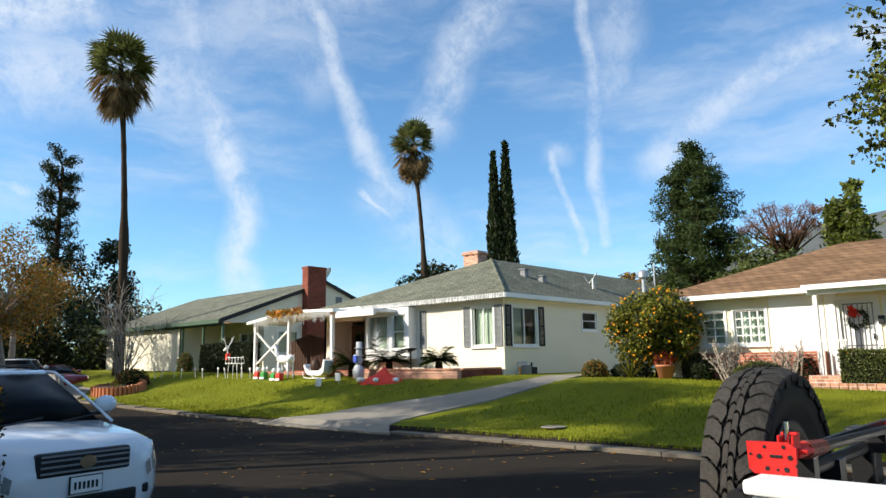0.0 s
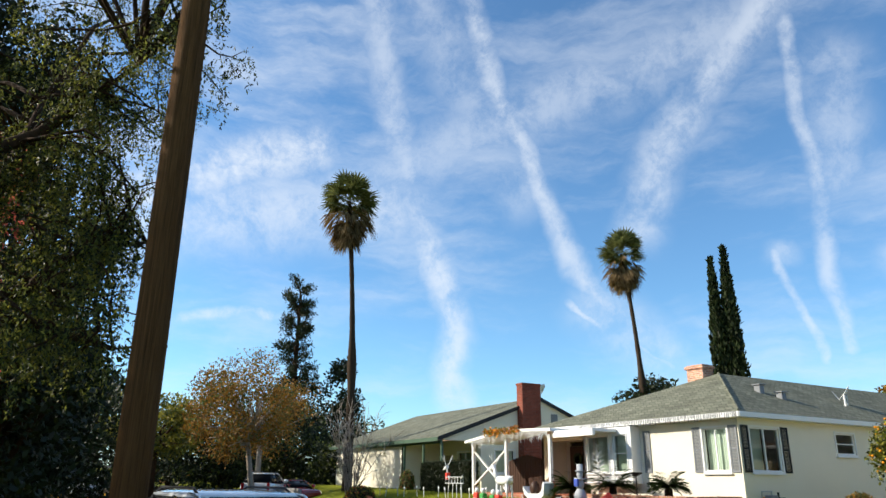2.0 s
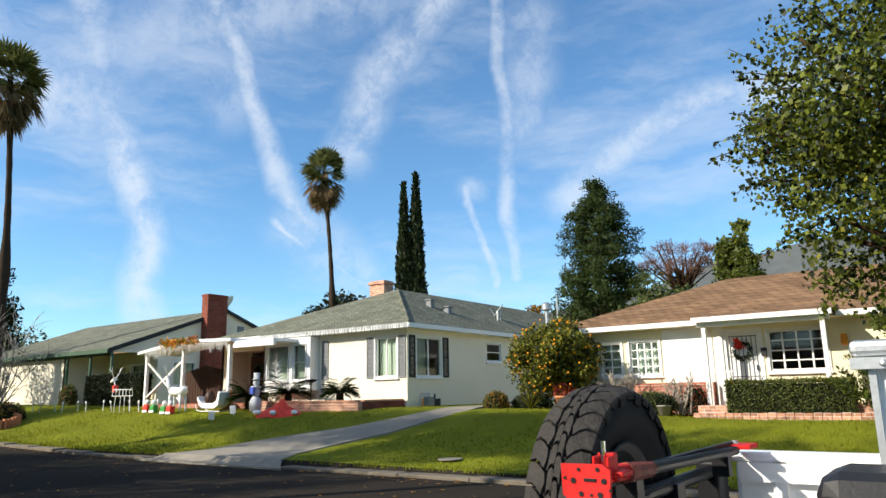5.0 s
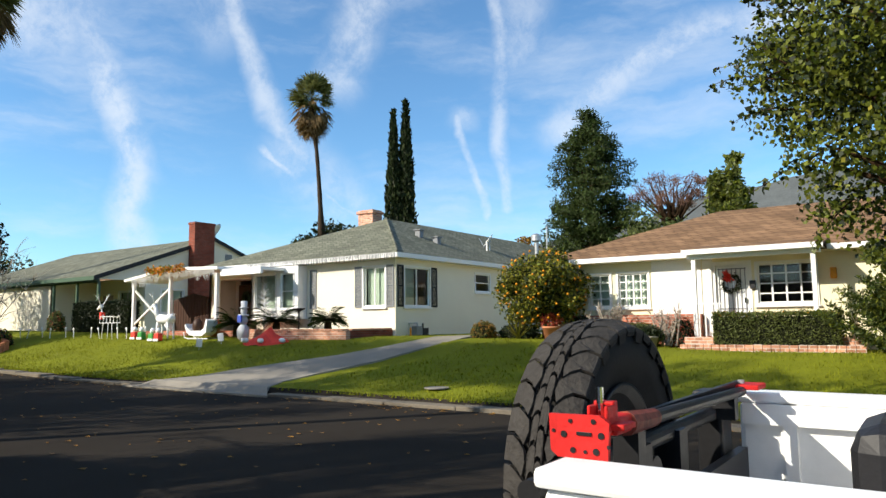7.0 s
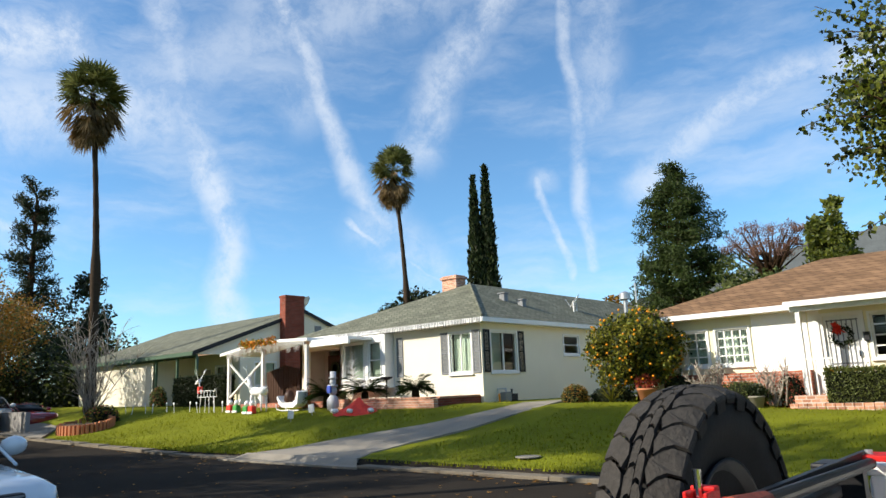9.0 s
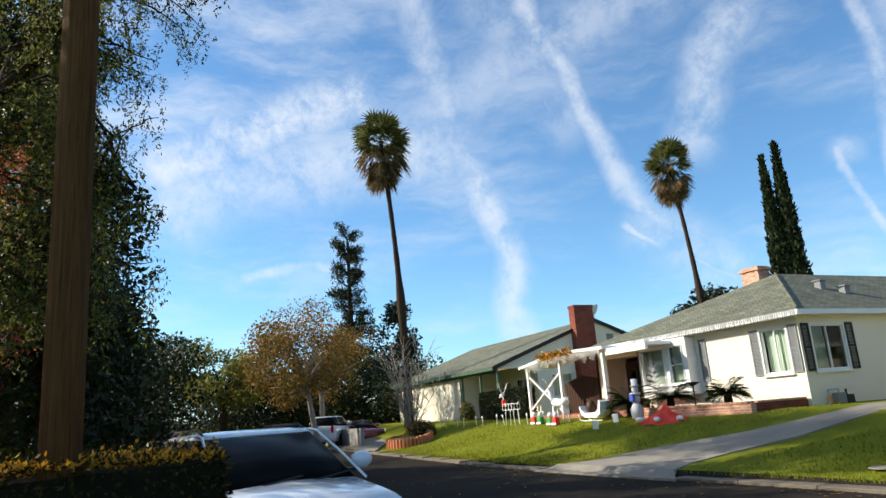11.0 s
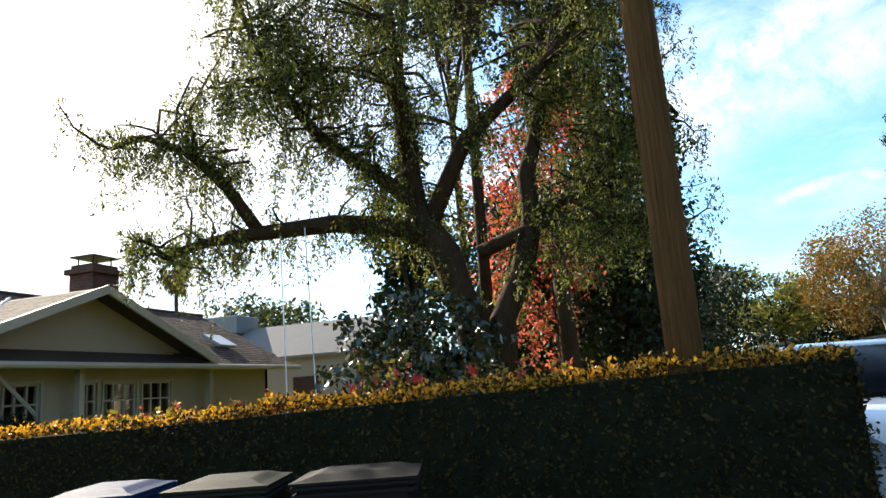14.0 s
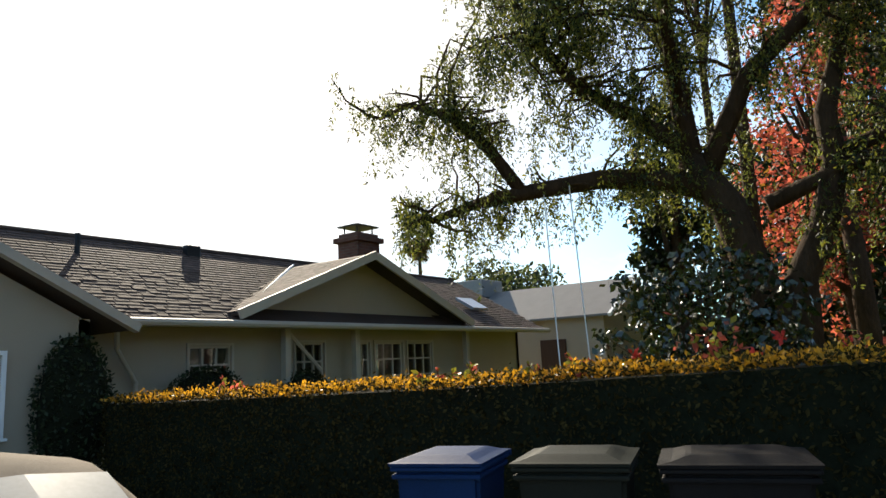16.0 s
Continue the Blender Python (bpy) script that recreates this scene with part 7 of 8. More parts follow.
crown_tree("tree", "yellow-green leafy tree down the street", (-55.0, 8.0, 0.7), 3.0, (-55.0, 7.8, 5.6), (3.2, 3.2, 2.6), 44, 180, 0.26, [YELLOW_LEAF, OLIVE_LEAF], [0.6, 0.4], r=0.25, clump=(0.24, 0.42))
crown_tree("tree", "olive-green tree down the street", (-62.0, 3.5, 0.8), 3.0, (-62.0, 3.0, 6.4), (4.0, 4.2, 3.4), 54, 190, 0.30, [OLIVE_LEAF, DARK_LEAF], [0.6, 0.4], r=0.3, clump=(0.24, 0.42))
# dark trees and shrubs closing the far left
for x, y, z, sx, sz in ((-38, -1.5, 4.2, 3.4, 4.2), (-33, -6.0, 5.2, 3.6, 5.2), (-30, -1.2, 5.2, 3.0, 5.0), (-46, 2.0, 4.2, 3.6, 3.8), (-26.5, -4.0, 5.6, 3.0, 5.4), (-72, 12, 4.5, 5.0, 4.0)):
    crown_tree("tree", "dense dark evergreen tree in shade", (x, y, ground_z(x, y)), 1.2, (x, y, z), (sx, sx, sz), 46, 240, 0.26, DARK_LEAF, r=0.22, clump=(0.28, 0.5), limbs=10)
for x, y, z, sx, sz in ((-62, 27, 3.2, 4.0, 3.0), (-57, 24.5, 3.2, 3.6, 3.0), (-53.5, 21.5, 2.6, 2.2, 2.4), (-75, 33, 4.0, 5.0, 3.4), (-66, 18, 3.0, 3.0, 2.8), (-61, 19.5, 4.8, 3.6, 3.6), (-72, 22, 6.0, 5.0, 4.6), (-58, 13.5, 4.0, 3.4, 3.2), (-78, 5, 4.5, 5, 4.0)):
    crown_tree("tree", "round dark green tree behind the far lawn", (x, y, ground_z(x, y)), 1.0, (x, y, z), (sx, sx, sz), 30, 220, 0.32, [DARK_LEAF, OLIVE_LEAF], [0.8, 0.2], r=0.2, clump=(0.3, 0.5), limbs=8)
crown_tree("tree", "dark bushy tree between the two roofs", (-41.5, 44.0, 1.2), 4.0, (-41.5, 44.0, 7.0), (3.0, 3.0, 2.6), 34, 220, 0.34, DARK_LEAF, r=0.25, clump=(0.26, 0.5))
# trees behind the cream house
crown_tree("tree", "olive bushy tree behind the brown roof", (-15.6, 47.0, 1.0), 3.0, (-15.6, 47.0, 6.2), (2.6, 2.6, 3.2), 36, 220, 0.28, [OLIVE_LEAF, PINE_LEAF], [0.7, 0.3], r=0.22, clump=(0.28, 0.5))
crown_tree("tree", "dark bushy tree behind the brown roof", (-11.5, 46.0, 1.0), 3.0, (-11.5, 46.0, 5.4), (3.0, 3.0, 2.6), 36, 220, 0.28, [OLIVE_LEAF, PINE_LEAF], [0.4, 0.6], r=0.22, clump=(0.28, 0.5))
crown_tree("tree", "bare reddish-brown tree with fine flat-topped twigs", (-15.4, 52.0, 1.0), 6.5, (-15.4, 52.0, 10.9), (2.9, 2.8, 1.5), 70, 80, 0.30, mat("twig_brown", (0.16, 0.085, 0.06), 0.9, vary=0.3, island=0.4, bump=0), r=0.22, limbs=60, clump=(0.14, 0.3), droop=-0.8, wide=0.12)
crown_tree("tree", "rusty low tree beside the pine", (-26.2, 50.0, 1.0), 3.0, (-26.6, 50.0, 6.0), (1.8, 1.8, 2.6), 24, 160, 0.24, [BRONZE_LEAF, OLIVE_LEAF], [0.7, 0.3], r=0.15, limbs=14)
crown_tree("tree", "green tree behind the street tree", (-9.0, 41.5, 1.0), 5.0, (-9.0, 41.5, 8.0), (1.1, 1.1, 2.9), 30, 240, 0.26, [OLIVE_LEAF, MID_LEAF], [0.6, 0.4], r=0.2, clump=(0.28, 0.5))
# tree with large leaves on the lawn of the cream house
lawn_tree = crown_tree("tree", "leafy lawn tree with large glossy green leaves", (1.1, 15.3, 0.35), 2.2, (1.35, 15.3, 6.0), (3.8, 3.1, 3.9), 175, 400, 0.112, [MID_LEAF, DARK_LEAF, YELLOW_LEAF], [0.64, 0.34, 0.02], BARK, 0.26, shell=0.25, limbs=40, clump=(0.17, 0.29), droop=0.8, wide=0.75)
shoots, tips = [], []
for k in range(120):
    a, e = rng.uniform(0, 6.28), rng.uniform(-0.75, 0.9)
    d = Vector((math.cos(a) * math.cos(e), math.sin(a) * math.cos(e), math.sin(e)))
    o = Vector((1.35 + d.x * 3.3, 15.3 + d.y * 2.7, 6.0 + d.z * 3.4))
    path = wander(o, d + Vector((0, 0, 0.15)), rng.uniform(0.8, 1.75), 6, 0.16, -0.03)
    shoots.append((path, taper(len(path), 0.020, 0.005)))
    for p, q in zip(path, path[1:]):
        tips += [tuple(p.lerp(q, u) + Vector(rng.normal(0, 0.05, 3).tolist())) for u in rng.uniform(0, 1, 9)]
tagged(bark_part(shoots, BARK, lawn_tree, "branch", 5), "thin leafy shoots", kind="stuff")
leaves("shoot_leaves", tips, 0.12, [MID_LEAF, DARK_LEAF], lawn_tree, droop=0.8, wide=0.75, mix=[0.6, 0.4])
# red-leaved tree in the garden
crown_tree("tree", "autumn tree with red and orange leaves", (-19.9, -2.3, 0.1), 2.6, (-19.9, -2.7, 6.0), (1.9, 1.8, 4.4), 58, 105, 0.15, [RED_LEAF, BRONZE_LEAF, YELLOW_LEAF], [0.80, 0.14, 0.06], BARK, 0.22, limbs=24, clump=(0.2, 0.4))
t = thing("tree", "straight grey trunk behind the red leaves", "tree", (-18.3, -1.9, 0.1))
part("trunk", tubed([(-18.3, -1.9, 0), (-18.35, -1.95, 3), (-18.5, -2.1, 6.5)], [0.26, 0.22, 0.15], 12), BARK, t, "", True)
crown_tree("tree", "tall dense dark evergreen behind the big tree", (-16.9, -5.4, 0.1), 1.5, (-16.9, -5.4, 4.6), (0.9, 0.9, 4.2), 30, 180, 0.2, DARK_LEAF, r=0.2, clump=(0.3, 0.5), limbs=14)
crown_tree("tree", "tall dense dark evergreen beside the red tree", (-22.5, -0.8, 0.1), 1.5, (-22.5, -0.8, 5.4), (2.2, 2.2, 4.8), 60, 230, 0.22, DARK_LEAF, r=0.24, clump=(0.3, 0.5), limbs=14)
# added trees, crowns above the view, to cast streaks of shade on lawn and road
for x, y, z, sx, sy in ((-23.8, -1.8, 13.6, 4.0, 1.6), (-29.5, -3.2, 15.0, 4.2, 1.8), (-18.6, -4.0, 14.0, 3.6, 1.5), (-25.5, -6.5, 16.6, 4.5, 1.3), (-33.5, -2.0, 14.4, 3.5, 1.3)):
    crown_tree("tree", "added high evergreen crown that shades the lawn and road", (x, y, 0.1), 11.0, (x, y, z), (sx, sy, 1.6), 17, 330, 0.2, DARK_LEAF, r=0.16, shell=0.2, clump=(0.42, 0.75), limbs=17)
crown_tree("tree", "olive tree beyond the low house", (-39.0, -24.0, 0.2), 2.0, (-39.0, -23.5, 5.0), (4.0, 4.0, 2.4), 40, 200, 0.3, [OLIVE_LEAF, DARK_LEAF], [0.6, 0.4], r=0.25, clump=(0.28, 0.5))
# camellia bush, orange tree, clipped shrubs
crown_tree("camellia_bush", "tall glossy dark camellia bush behind the hedge", (-9.75, -3.0, 0.1), 0.5, (-9.75, -2.9, 1.75), (0.8, 1.3, 1.25), 78, 62, 0.115, GLOSSY_LEAF, r=0.05, limbs=30, clump=(0.2, 0.36), wide=0.6)
fl = thing("camellia_flowers", "red blooms on the camellia bush", "flower", (-9.3, -2.9, 1.5))
for p in ((-9.2, -3.6, 1.62), (-9.25, -1.95, 1.75), (-8.9, -2.6, 1.68), (-9.1, -2.2, 1.55), (-8.95, -1.3, 1.62)):
    leaves("bloom", in_blob(40, p, (0.06, 0.06, 0.05), 0.2), 0.07, RED_CLOTH, fl)
orange = crown_tree("orange_tree", "round orange tree laden with fruit", (-10.5, 21.3, 1.0), 0.8, (-10.5, 21.2, 2.75), (1.36, 1.36, 1.2), 120, 170, 0.11, [MID_LEAF, DARK_LEAF, YELLOW_LEAF], [0.30, 0.30, 0.40], r=0.10, limbs=20, clump=(0.2, 0.34))
bm = bmesh.new()
ball(bm, (0, 0, 0), (0.038, 0.038, 0.036), 2)
fruit_mesh = mesh_of("orange", bm, ORANGE, True)
for k in range(180):
    p = in_blob(1, (-10.5, 21.2, 2.75), (1.52, 1.52, 1.33), 0.86)[0]
    piece("orange", fruit_mesh, Matrix.Translation(p.tolist()), orange)


def bush(label, at, size, n, leaf, material, mix=None, category="shrub", name="shrub"):
    t = thing(name, label, category, (at[0], at[1], ground_z(at[0], at[1])))
    bm = bmesh.new()
    # solid core whose dark colour gives the shade between the leaves
    ball(bm, at, [s * 0.86 for s in size], 3, 0.12)
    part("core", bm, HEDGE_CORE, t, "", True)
    leaves("foliage", in_blob(n, at, size, 0.86), leaf, material, t, mix=mix)


bush("small round clipped golden shrub", (-12.0, 20.0, 1.30), (0.42, 0.42, 0.42), 2200, 0.06, [BRONZE_LEAF, OLIVE_LEAF], [0.5, 0.5])
bush("low dark clipped shrub", (-11.1, 20.7, 1.25), (0.7, 0.5, 0.40), 2400, 0.07, DARK_LEAF)
bush("low dark shrub beside the terracotta pot", (-9.2, 21.4, 1.35), (0.5, 0.4, 0.5), 1800, 0.07, DARK_LEAF)
bush("low green rounded shrub in front of the brick base", (-7.2, 20.8, 1.20), (0.75, 0.5, 0.42), 2400, 0.06, OLIVE_LEAF)
bush("dark shrub with reddish leaves by the porch", (-6.1, 21.2, 1.2), (0.4, 0.35, 0.6), 1500, 0.06, [RED_LEAF, DARK_LEAF], [0.4, 0.6])
bush("green and yellow shrubs round the bare tree", (-36.0, 15.6, 0.95), (1.0, 0.8, 0.7), 2600, 0.10, [DARK_LEAF, YELLOW_LEAF, RED_LEAF], [0.6, 0.3, 0.1])
bush("dark shrub in the shade of the shake house", (-8.3, -11.0, 1.0), (0.9, 0.4, 0.8), 2600, 0.07, DARK_LEAF)
bush("dark shrub under the porch of the shake house", (-10.6, -11.0, 0.9), (0.7, 0.3, 0.75), 1800, 0.07, DARK_LEAF)
bush("dark tall shrub against the garage wall", (-5.65, -10.25, 1.2), (0.55, 0.35, 1.1), 2600, 0.07, DARK_LEAF)
clipped_hedge("hedge", "low clipped green hedge in front of the porch", -5.05, -2.05, 20.55, 21.2, lambda x: 1.82, 7000, 6000, 0.05, False, 0.06, OLIVE_LEAF)
clipped_hedge("hedge", "tall dark hedge beside the porch of the green-trimmed house", -37.0, -31.9, 19.75, 20.35, lambda x: 2.85, 9000, 3500, 0.0, False, 0.10, DARK_LEAF)
bush("leafy flowering shrub beside the porch door", (-39.2, 20.0, 1.75), (0.6, 0.4, 0.75), 1500, 0.11, [OLIVE_LEAF, RED_LEAF], [0.85, 0.15])


def twisted_juniper():
    t = thing("juniper", "tall irregular green juniper against the cream wall", "tree", (-0.75, 20.4, 0.85))
    bark_part([([(-0.75, 20.4, 0.7), (-0.8, 20.4, 3.4)], [0.1, 0.03])], BARK, t)
    pts = []
    for k in range(190):
        z = rng.uniform(0.75, 3.2)
        r = (1.6 * (1 - (z - 0.9) / 3.6) + 0.25) * rng.uniform(0.7, 1.15)
        a = rng.uniform(0, 6.28)
        tip = np.array([-0.45 + math.cos(a) * r, 20.4 + math.sin(a) * r * 0.7, z + 0.42 * r])
        o = np.array([-0.45, 20.4, z - 0.05])
        u = rng.uniform(0.12, 1, 210)[:, None]
        bow = np.array([0, 0, -0.35]) * (u * (1 - u)) * r
        pts.append(o + (tip - o) * u + bow + rng.normal(0, 1, (210, 3)) * np.array([0.11, 0.11, 0.055]) * (1.2 - u))
    leaves("crown", np.concatenate(pts), 0.13, [MID_LEAF, PINE_LEAF], t, droop=-0.6, wide=0.28, mix=[0.38, 0.62])


twisted_juniper()


def bare_tree(label, base, height, spread, n, material):
    t = thing("bare_tree", label, "tree", base)
    limbs = []
    for k in range(n):
        w = Vector((rng.normal(0, spread), rng.normal(0, spread), 1.0))
        o = Vector(base) + Vector((rng.normal(0, 0.1), rng.normal(0, 0.1), 0))
        p = wander(o, w, height * rng.uniform(0.7, 1.05), 7, 0.10, 0.05)
        limbs.append((p, taper(len(p), 0.034, 0.010)))
        for q in p[2:]:
            for _ in range(3):
                s = wander(q, (rng.normal(0, 0.7), rng.normal(0, 0.7), 1.0), height * 0.22, 3, 0.2)
                limbs.append((s, taper(len(s), 0.014, 0.005)))
    bark_part(limbs, material, t, "branch", 5)


bare_tree("bare pale multi-stemmed crape myrtle in the planter", (-36.9, 15.5, 0.6), 5.0, 0.25, 17, PALE_BARK)
bare_tree("bare pale twiggy shrub by the brick base", (-8.1, 21.0, 0.95), 1.25, 0.5, 12, PALE_BARK)
bare_tree("bare pale twiggy shrub beside the porch", (-6.35, 20.9, 0.95), 1.05, 0.35, 10, PALE_BARK)


def cycad(label, at, r):
    t = thing("cycad", label, "plant", at)
    bm = bmesh.new()
    tube(bm, [at, Vector(at) + Vector((0, 0, 0.45))], [0.16, 0.13], 10)
    part("trunk", bm, PALM_BARK, t)
    v, f = [], []
    c = Vector(at) + Vector((0, 0, 0.45))
    for k in range(120):
        az, el = rng.uniform(0, 6.28), rng.uniform(0.35, 1.2)
        d = Vector((math.cos(az), math.sin(az), 0))
        s = Vector((-math.sin(az), math.cos(az), 0))
        for i in range(16):
            u = i / 15
            x = r * u
            z = r * (math.tan(el) * 0.55 * u * (1 - 0.45 * u) - 0.55 * u * u * (1.2 - el))
            p = c + d * x * math.cos(el * 0.6) + Vector((0, 0, z))
            w = 0.26 * r * math.sin(math.pi * (0.1 + 0.88 * u)) + 0.02
            for sg in (-1, 1):
                q = len(v)
                v += [tuple(p - d * 0.02), tuple(p + d * 0.06), tuple(p + s * sg * w + d * 0.10 + Vector((0, 0, 0.03)))]
                f.append((q, q + 1, q + 2))
    soup("fronds", v, f, CYCAD_LEAF, t, "stiff dark feather fronds")


cycad("dark feathery sago palm in the brick planter", (-21.05, 19.4, 1.3), 0.98)
cycad("smaller dark sago palm in the brick planter", (-18.3, 19.4, 1.3), 0.72)
cycad("dark feathery sago palm beside the porch", (-22.9, 19.0, 1.2), 0.92)


# ---- distant hills ----
def hills():
    v, f = [], []
    n = 90
    for i in range(n + 1):
        deg = -70 + 160 * i / n
        a = radians(deg)
        rise = np.interp(deg, [-70, -20, 5, 13, 20, 30, 36, 46, 60, 90], [7.0, 9.5, 10.6, 9.3, 7.6, 5.7, 4.2, 2.0, 1.4, 1.2])
        h = 2000 * math.tan(radians(rise)) + 26 * noise.noise((i * 0.35, 0.3, 2.0)) + 12 * noise.noise((i * 0.9, 1.3, 2.0))
        for k, (d, z) in enumerate(((1500, -5), (1700, h * 0.55), (2000, h), (2300, -5))):
            v.append((-math.sin(a) * d, math.cos(a) * d, z))
    for i in range(n):
        for k in range(3):
            f.append((i * 4 + k, (i + 1) * 4 + k, (i + 1) * 4 + k + 1, i * 4 + k + 1))
    tagged(soup("hills", v, f, HILL), "mountain ridge far away with haze in its grey colour", "hills", kind="structure")


hills()


def far_treeline():
    c, s = [], []
    for k in range(260):
        a = rng.uniform(-75, 150)
        d = rng.uniform(85, 150)
        h = rng.uniform(2.0, 5.5)
        c.append((-math.sin(radians(a)) * d, math.cos(radians(a)) * d, 1.2 + h * 0.6))
        s.append((rng.uniform(3, 6), rng.uniform(3, 6), h * 0.8))
    ob = leaves("far_trees", clumps(c, s, 110, 0.4), 1.0, [DARK_LEAF, OLIVE_LEAF, BRONZE_LEAF], mix=[0.55, 0.35, 0.1])
    tagged(ob, "band of distant dark trees round the neighbourhood", "woods", kind="stuff")


far_treeline()

# ---- yard of the white house ----
GZ = ground_z


def brick_planter():
    p = thing("brick_planter", "low salmon brick planter in front of the white house", "planter", (-20, 19.6, 1.0))
    y0 = 18.55
    part("front", boxed(-22.3, -16.62, y0, y0 + 0.22, 0.55, 1.43), PALE_BRICK, p)
    # darker brick here paints the shade on the end facing away from the sun
    part("end", boxed(-16.84, -16.62, y0 + 0.22, 21.08, 0.55, 1.43), DARK_BRICK, p, "brick end with its shade put into darker brick")
    part("end", boxed(-22.3, -22.08, y0 + 0.22, 21.0, 0.55, 1.43), PALE_BRICK, p)
    bm = bmesh.new()
    box(bm, -0.095, 0.095, -0.14, 0.14, 0, 0.066, bevel=0.008)
    brick = mesh_of("brick", bm, PALE_BRICK)
    for i in range(28):
        piece("brick", brick, Matrix.Translation((-22.23 + 0.2 * i, y0 + 0.11, 1.434)) @ pose(0, 0, 0, 0, 0, rng.normal(0, 0.8)), p)
    for i in range(11):
        piece("brick", brick, Matrix.Translation((-16.73, y0 + 0.37 + 0.2 * i, 1.434)) @ pose(0, 0, 0, 0, 0, 90), p)
    part("soil", boxed(-22.08, -16.84, y0 + 0.22, 21.0, 0.5, 1.32), SOIL, p)


brick_planter()
steps = thing("porch_steps", "red brick porch step under the canopy", "step", (-26.5, 20.2, 1.0))
part("step", boxed(-30.5, -22.35, 19.2, 21.05, 0.6, 1.42, bevel=0.01), RED_BRICK, steps)


def porch_canopy():
    p = thing("porch_canopy", "white timber porch canopy with autumn garland and icicle lights", "canopy", (-28, 20, 1.0))
    for x in (-30.85, -28.0, -24.75):
        part("post", boxed(x - 0.07, x + 0.07, 19.35, 19.49, 1.1, 3.86), TRIM, p)
    # low-pitched roof, apex over the middle post
    for x0, z0, x1, z1 in ((-31.3, 3.72, -27.8, 4.10), (-27.8, 4.10, -24.4, 3.98)):
        bm = bmesh.new()
        prism(bm, [(x0, z0), (x1, z1), (x1, z1 + 0.13), (x0, z0 + 0.13)], 2.2, Matrix.Translation((0, 19.15, 0)))
        part("roof_board", bm, TRIM, p)
    part("roof_board", boxed(-24.4, -21.9, 19.3, 21.3, 3.86, 3.98), TRIM, p)
    part("beam", boxed(-24.4, -21.9, 19.3, 19.42, 3.70, 3.858), TRIM, p)
    for a, b in (((-30.75, 3.3), (-28.1, 1.55)), ((-30.75, 1.75), (-28.1, 3.3))):
        part("brace", tubed([(a[0], 19.42, a[1]), (b[0], 19.42, b[1])], 0.055, 4), TRIM, p)
    bm = bmesh.new()
    x = -30.6
    while x < -24.5:
        u = (x + 31.3) / 3.5
        z = 3.70 + 0.36 * min(1, u) - (0.10 * max(0, u - 1))
        ln = rng.uniform(0.18, 0.5)
        tube(bm, [(x, 19.14, z), (x + 0.01, 19.14, z - ln)], [0.022, 0.004], 4)
        x += 0.10
    part("icicle_lights", bm, TRIM, p, "hanging white icicle lights")
    leaves("garland", np.stack([rng.uniform(-29.4, -26.6, 420), rng.normal(19.10, 0.05, 420), 3.72 + 0.36 * np.clip((rng.uniform(-29.4, -26.6, 420) + 31.3) / 3.5, 0, 1) + rng.normal(0.1, 0.06, 420)], 1), 0.16, [GOLD, YELLOW_LEAF], p, mix=[0.7, 0.3], label="orange and yellow leaf garland")


porch_canopy()
gate = thing("wooden_fence", "dark slatted wooden fence under the canopy", "fence", (-29.5, 21.6, 1.2))
for i in range(14):
    part("slat", boxed(-30.9 + i * 0.21, -30.9 + i * 0.21 + 0.18, 21.55, 21.6, 1.2, 3.2 - 0.04 * abs(i - 7)), OAK_DOOR, gate)
part("rail", boxed(-30.9, -27.98, 21.6, 21.66, 2.0, 2.1), OAK_DOOR, gate)


def deer(label, at, s, turn, wire=False, mat_=None):
    t = thing("reindeer_figure", label, "lawn ornament", at)
    m = Matrix.Translation(at) @ pose(0, 0, 0, 0, 0, turn) @ Matrix.Scale(s, 4)
    bm = bmesh.new()
    pts = lambda *q: [m @ Vector(p) for p in q]
    k = 0.35 if wire else 1.0
    for lx, ly in ((-0.38, -0.1), (-0.34, 0.1), (0.34, -0.1), (0.40, 0.1)):
        tube(bm, pts((lx, ly, 0), (lx * 0.95, ly, 0.30), (lx * 0.85, ly * 0.9, 0.62)), [0.03 * s * k, 0.035 * s * k, 0.06 * s * k], 6)
    if wire:
        for y, z in ((-0.14, 0.62), (0.14, 0.62), (-0.12, 0.86), (0.12, 0.86)):
            tube(bm, pts((-0.5, y, z), (0.45, y, z)), 0.018, 5)
        for x in (-0.5, -0.25, 0.0, 0.25, 0.45):
            tube(bm, pts((x, -0.14, 0.62), (x, -0.12, 0.86), (x, 0.12, 0.86), (x, 0.14, 0.62)), 0.012, 5)
    else:
        tube(bm, pts((-0.50, 0, 0.74), (-0.3, 0, 0.75), (0.1, 0, 0.72), (0.38, 0, 0.76), (0.5, 0, 0.80)), [0.07 * s, 0.17 * s, 0.16 * s, 0.18 * s, 0.08 * s], 10)
    tube(bm, pts((-0.45, 0, 0.78), (-0.60, 0, 1.05), (-0.68, 0, 1.28)), [0.11 * s * k, 0.08 * s * k, 0.07 * s * k], 8)
    tube(bm, pts((-0.62, 0, 1.28), (-0.78, 0, 1.22), (-0.92, 0, 1.16)), [0.08 * s, 0.065 * s, 0.035 * s], 8)
    for sy in (-1, 1):
        tube(bm, pts((-0.64, sy * 0.05, 1.32), (-0.58, sy * 0.16, 1.55), (-0.50, sy * 0.22, 1.75)), [0.02 * s, 0.018 * s, 0.008], 5)
        tube(bm, pts((-0.58, sy * 0.16, 1.55), (-0.70, sy * 0.24, 1.70)), [0.016 * s, 0.007], 5)
    tube(bm, pts((0.5, 0, 0.82), (0.60, 0, 0.92)), [0.03 * s, 0.015], 5)
    part("figure", bm, mat_ or SNOW_WHITE, t, "", not wire)
    return t


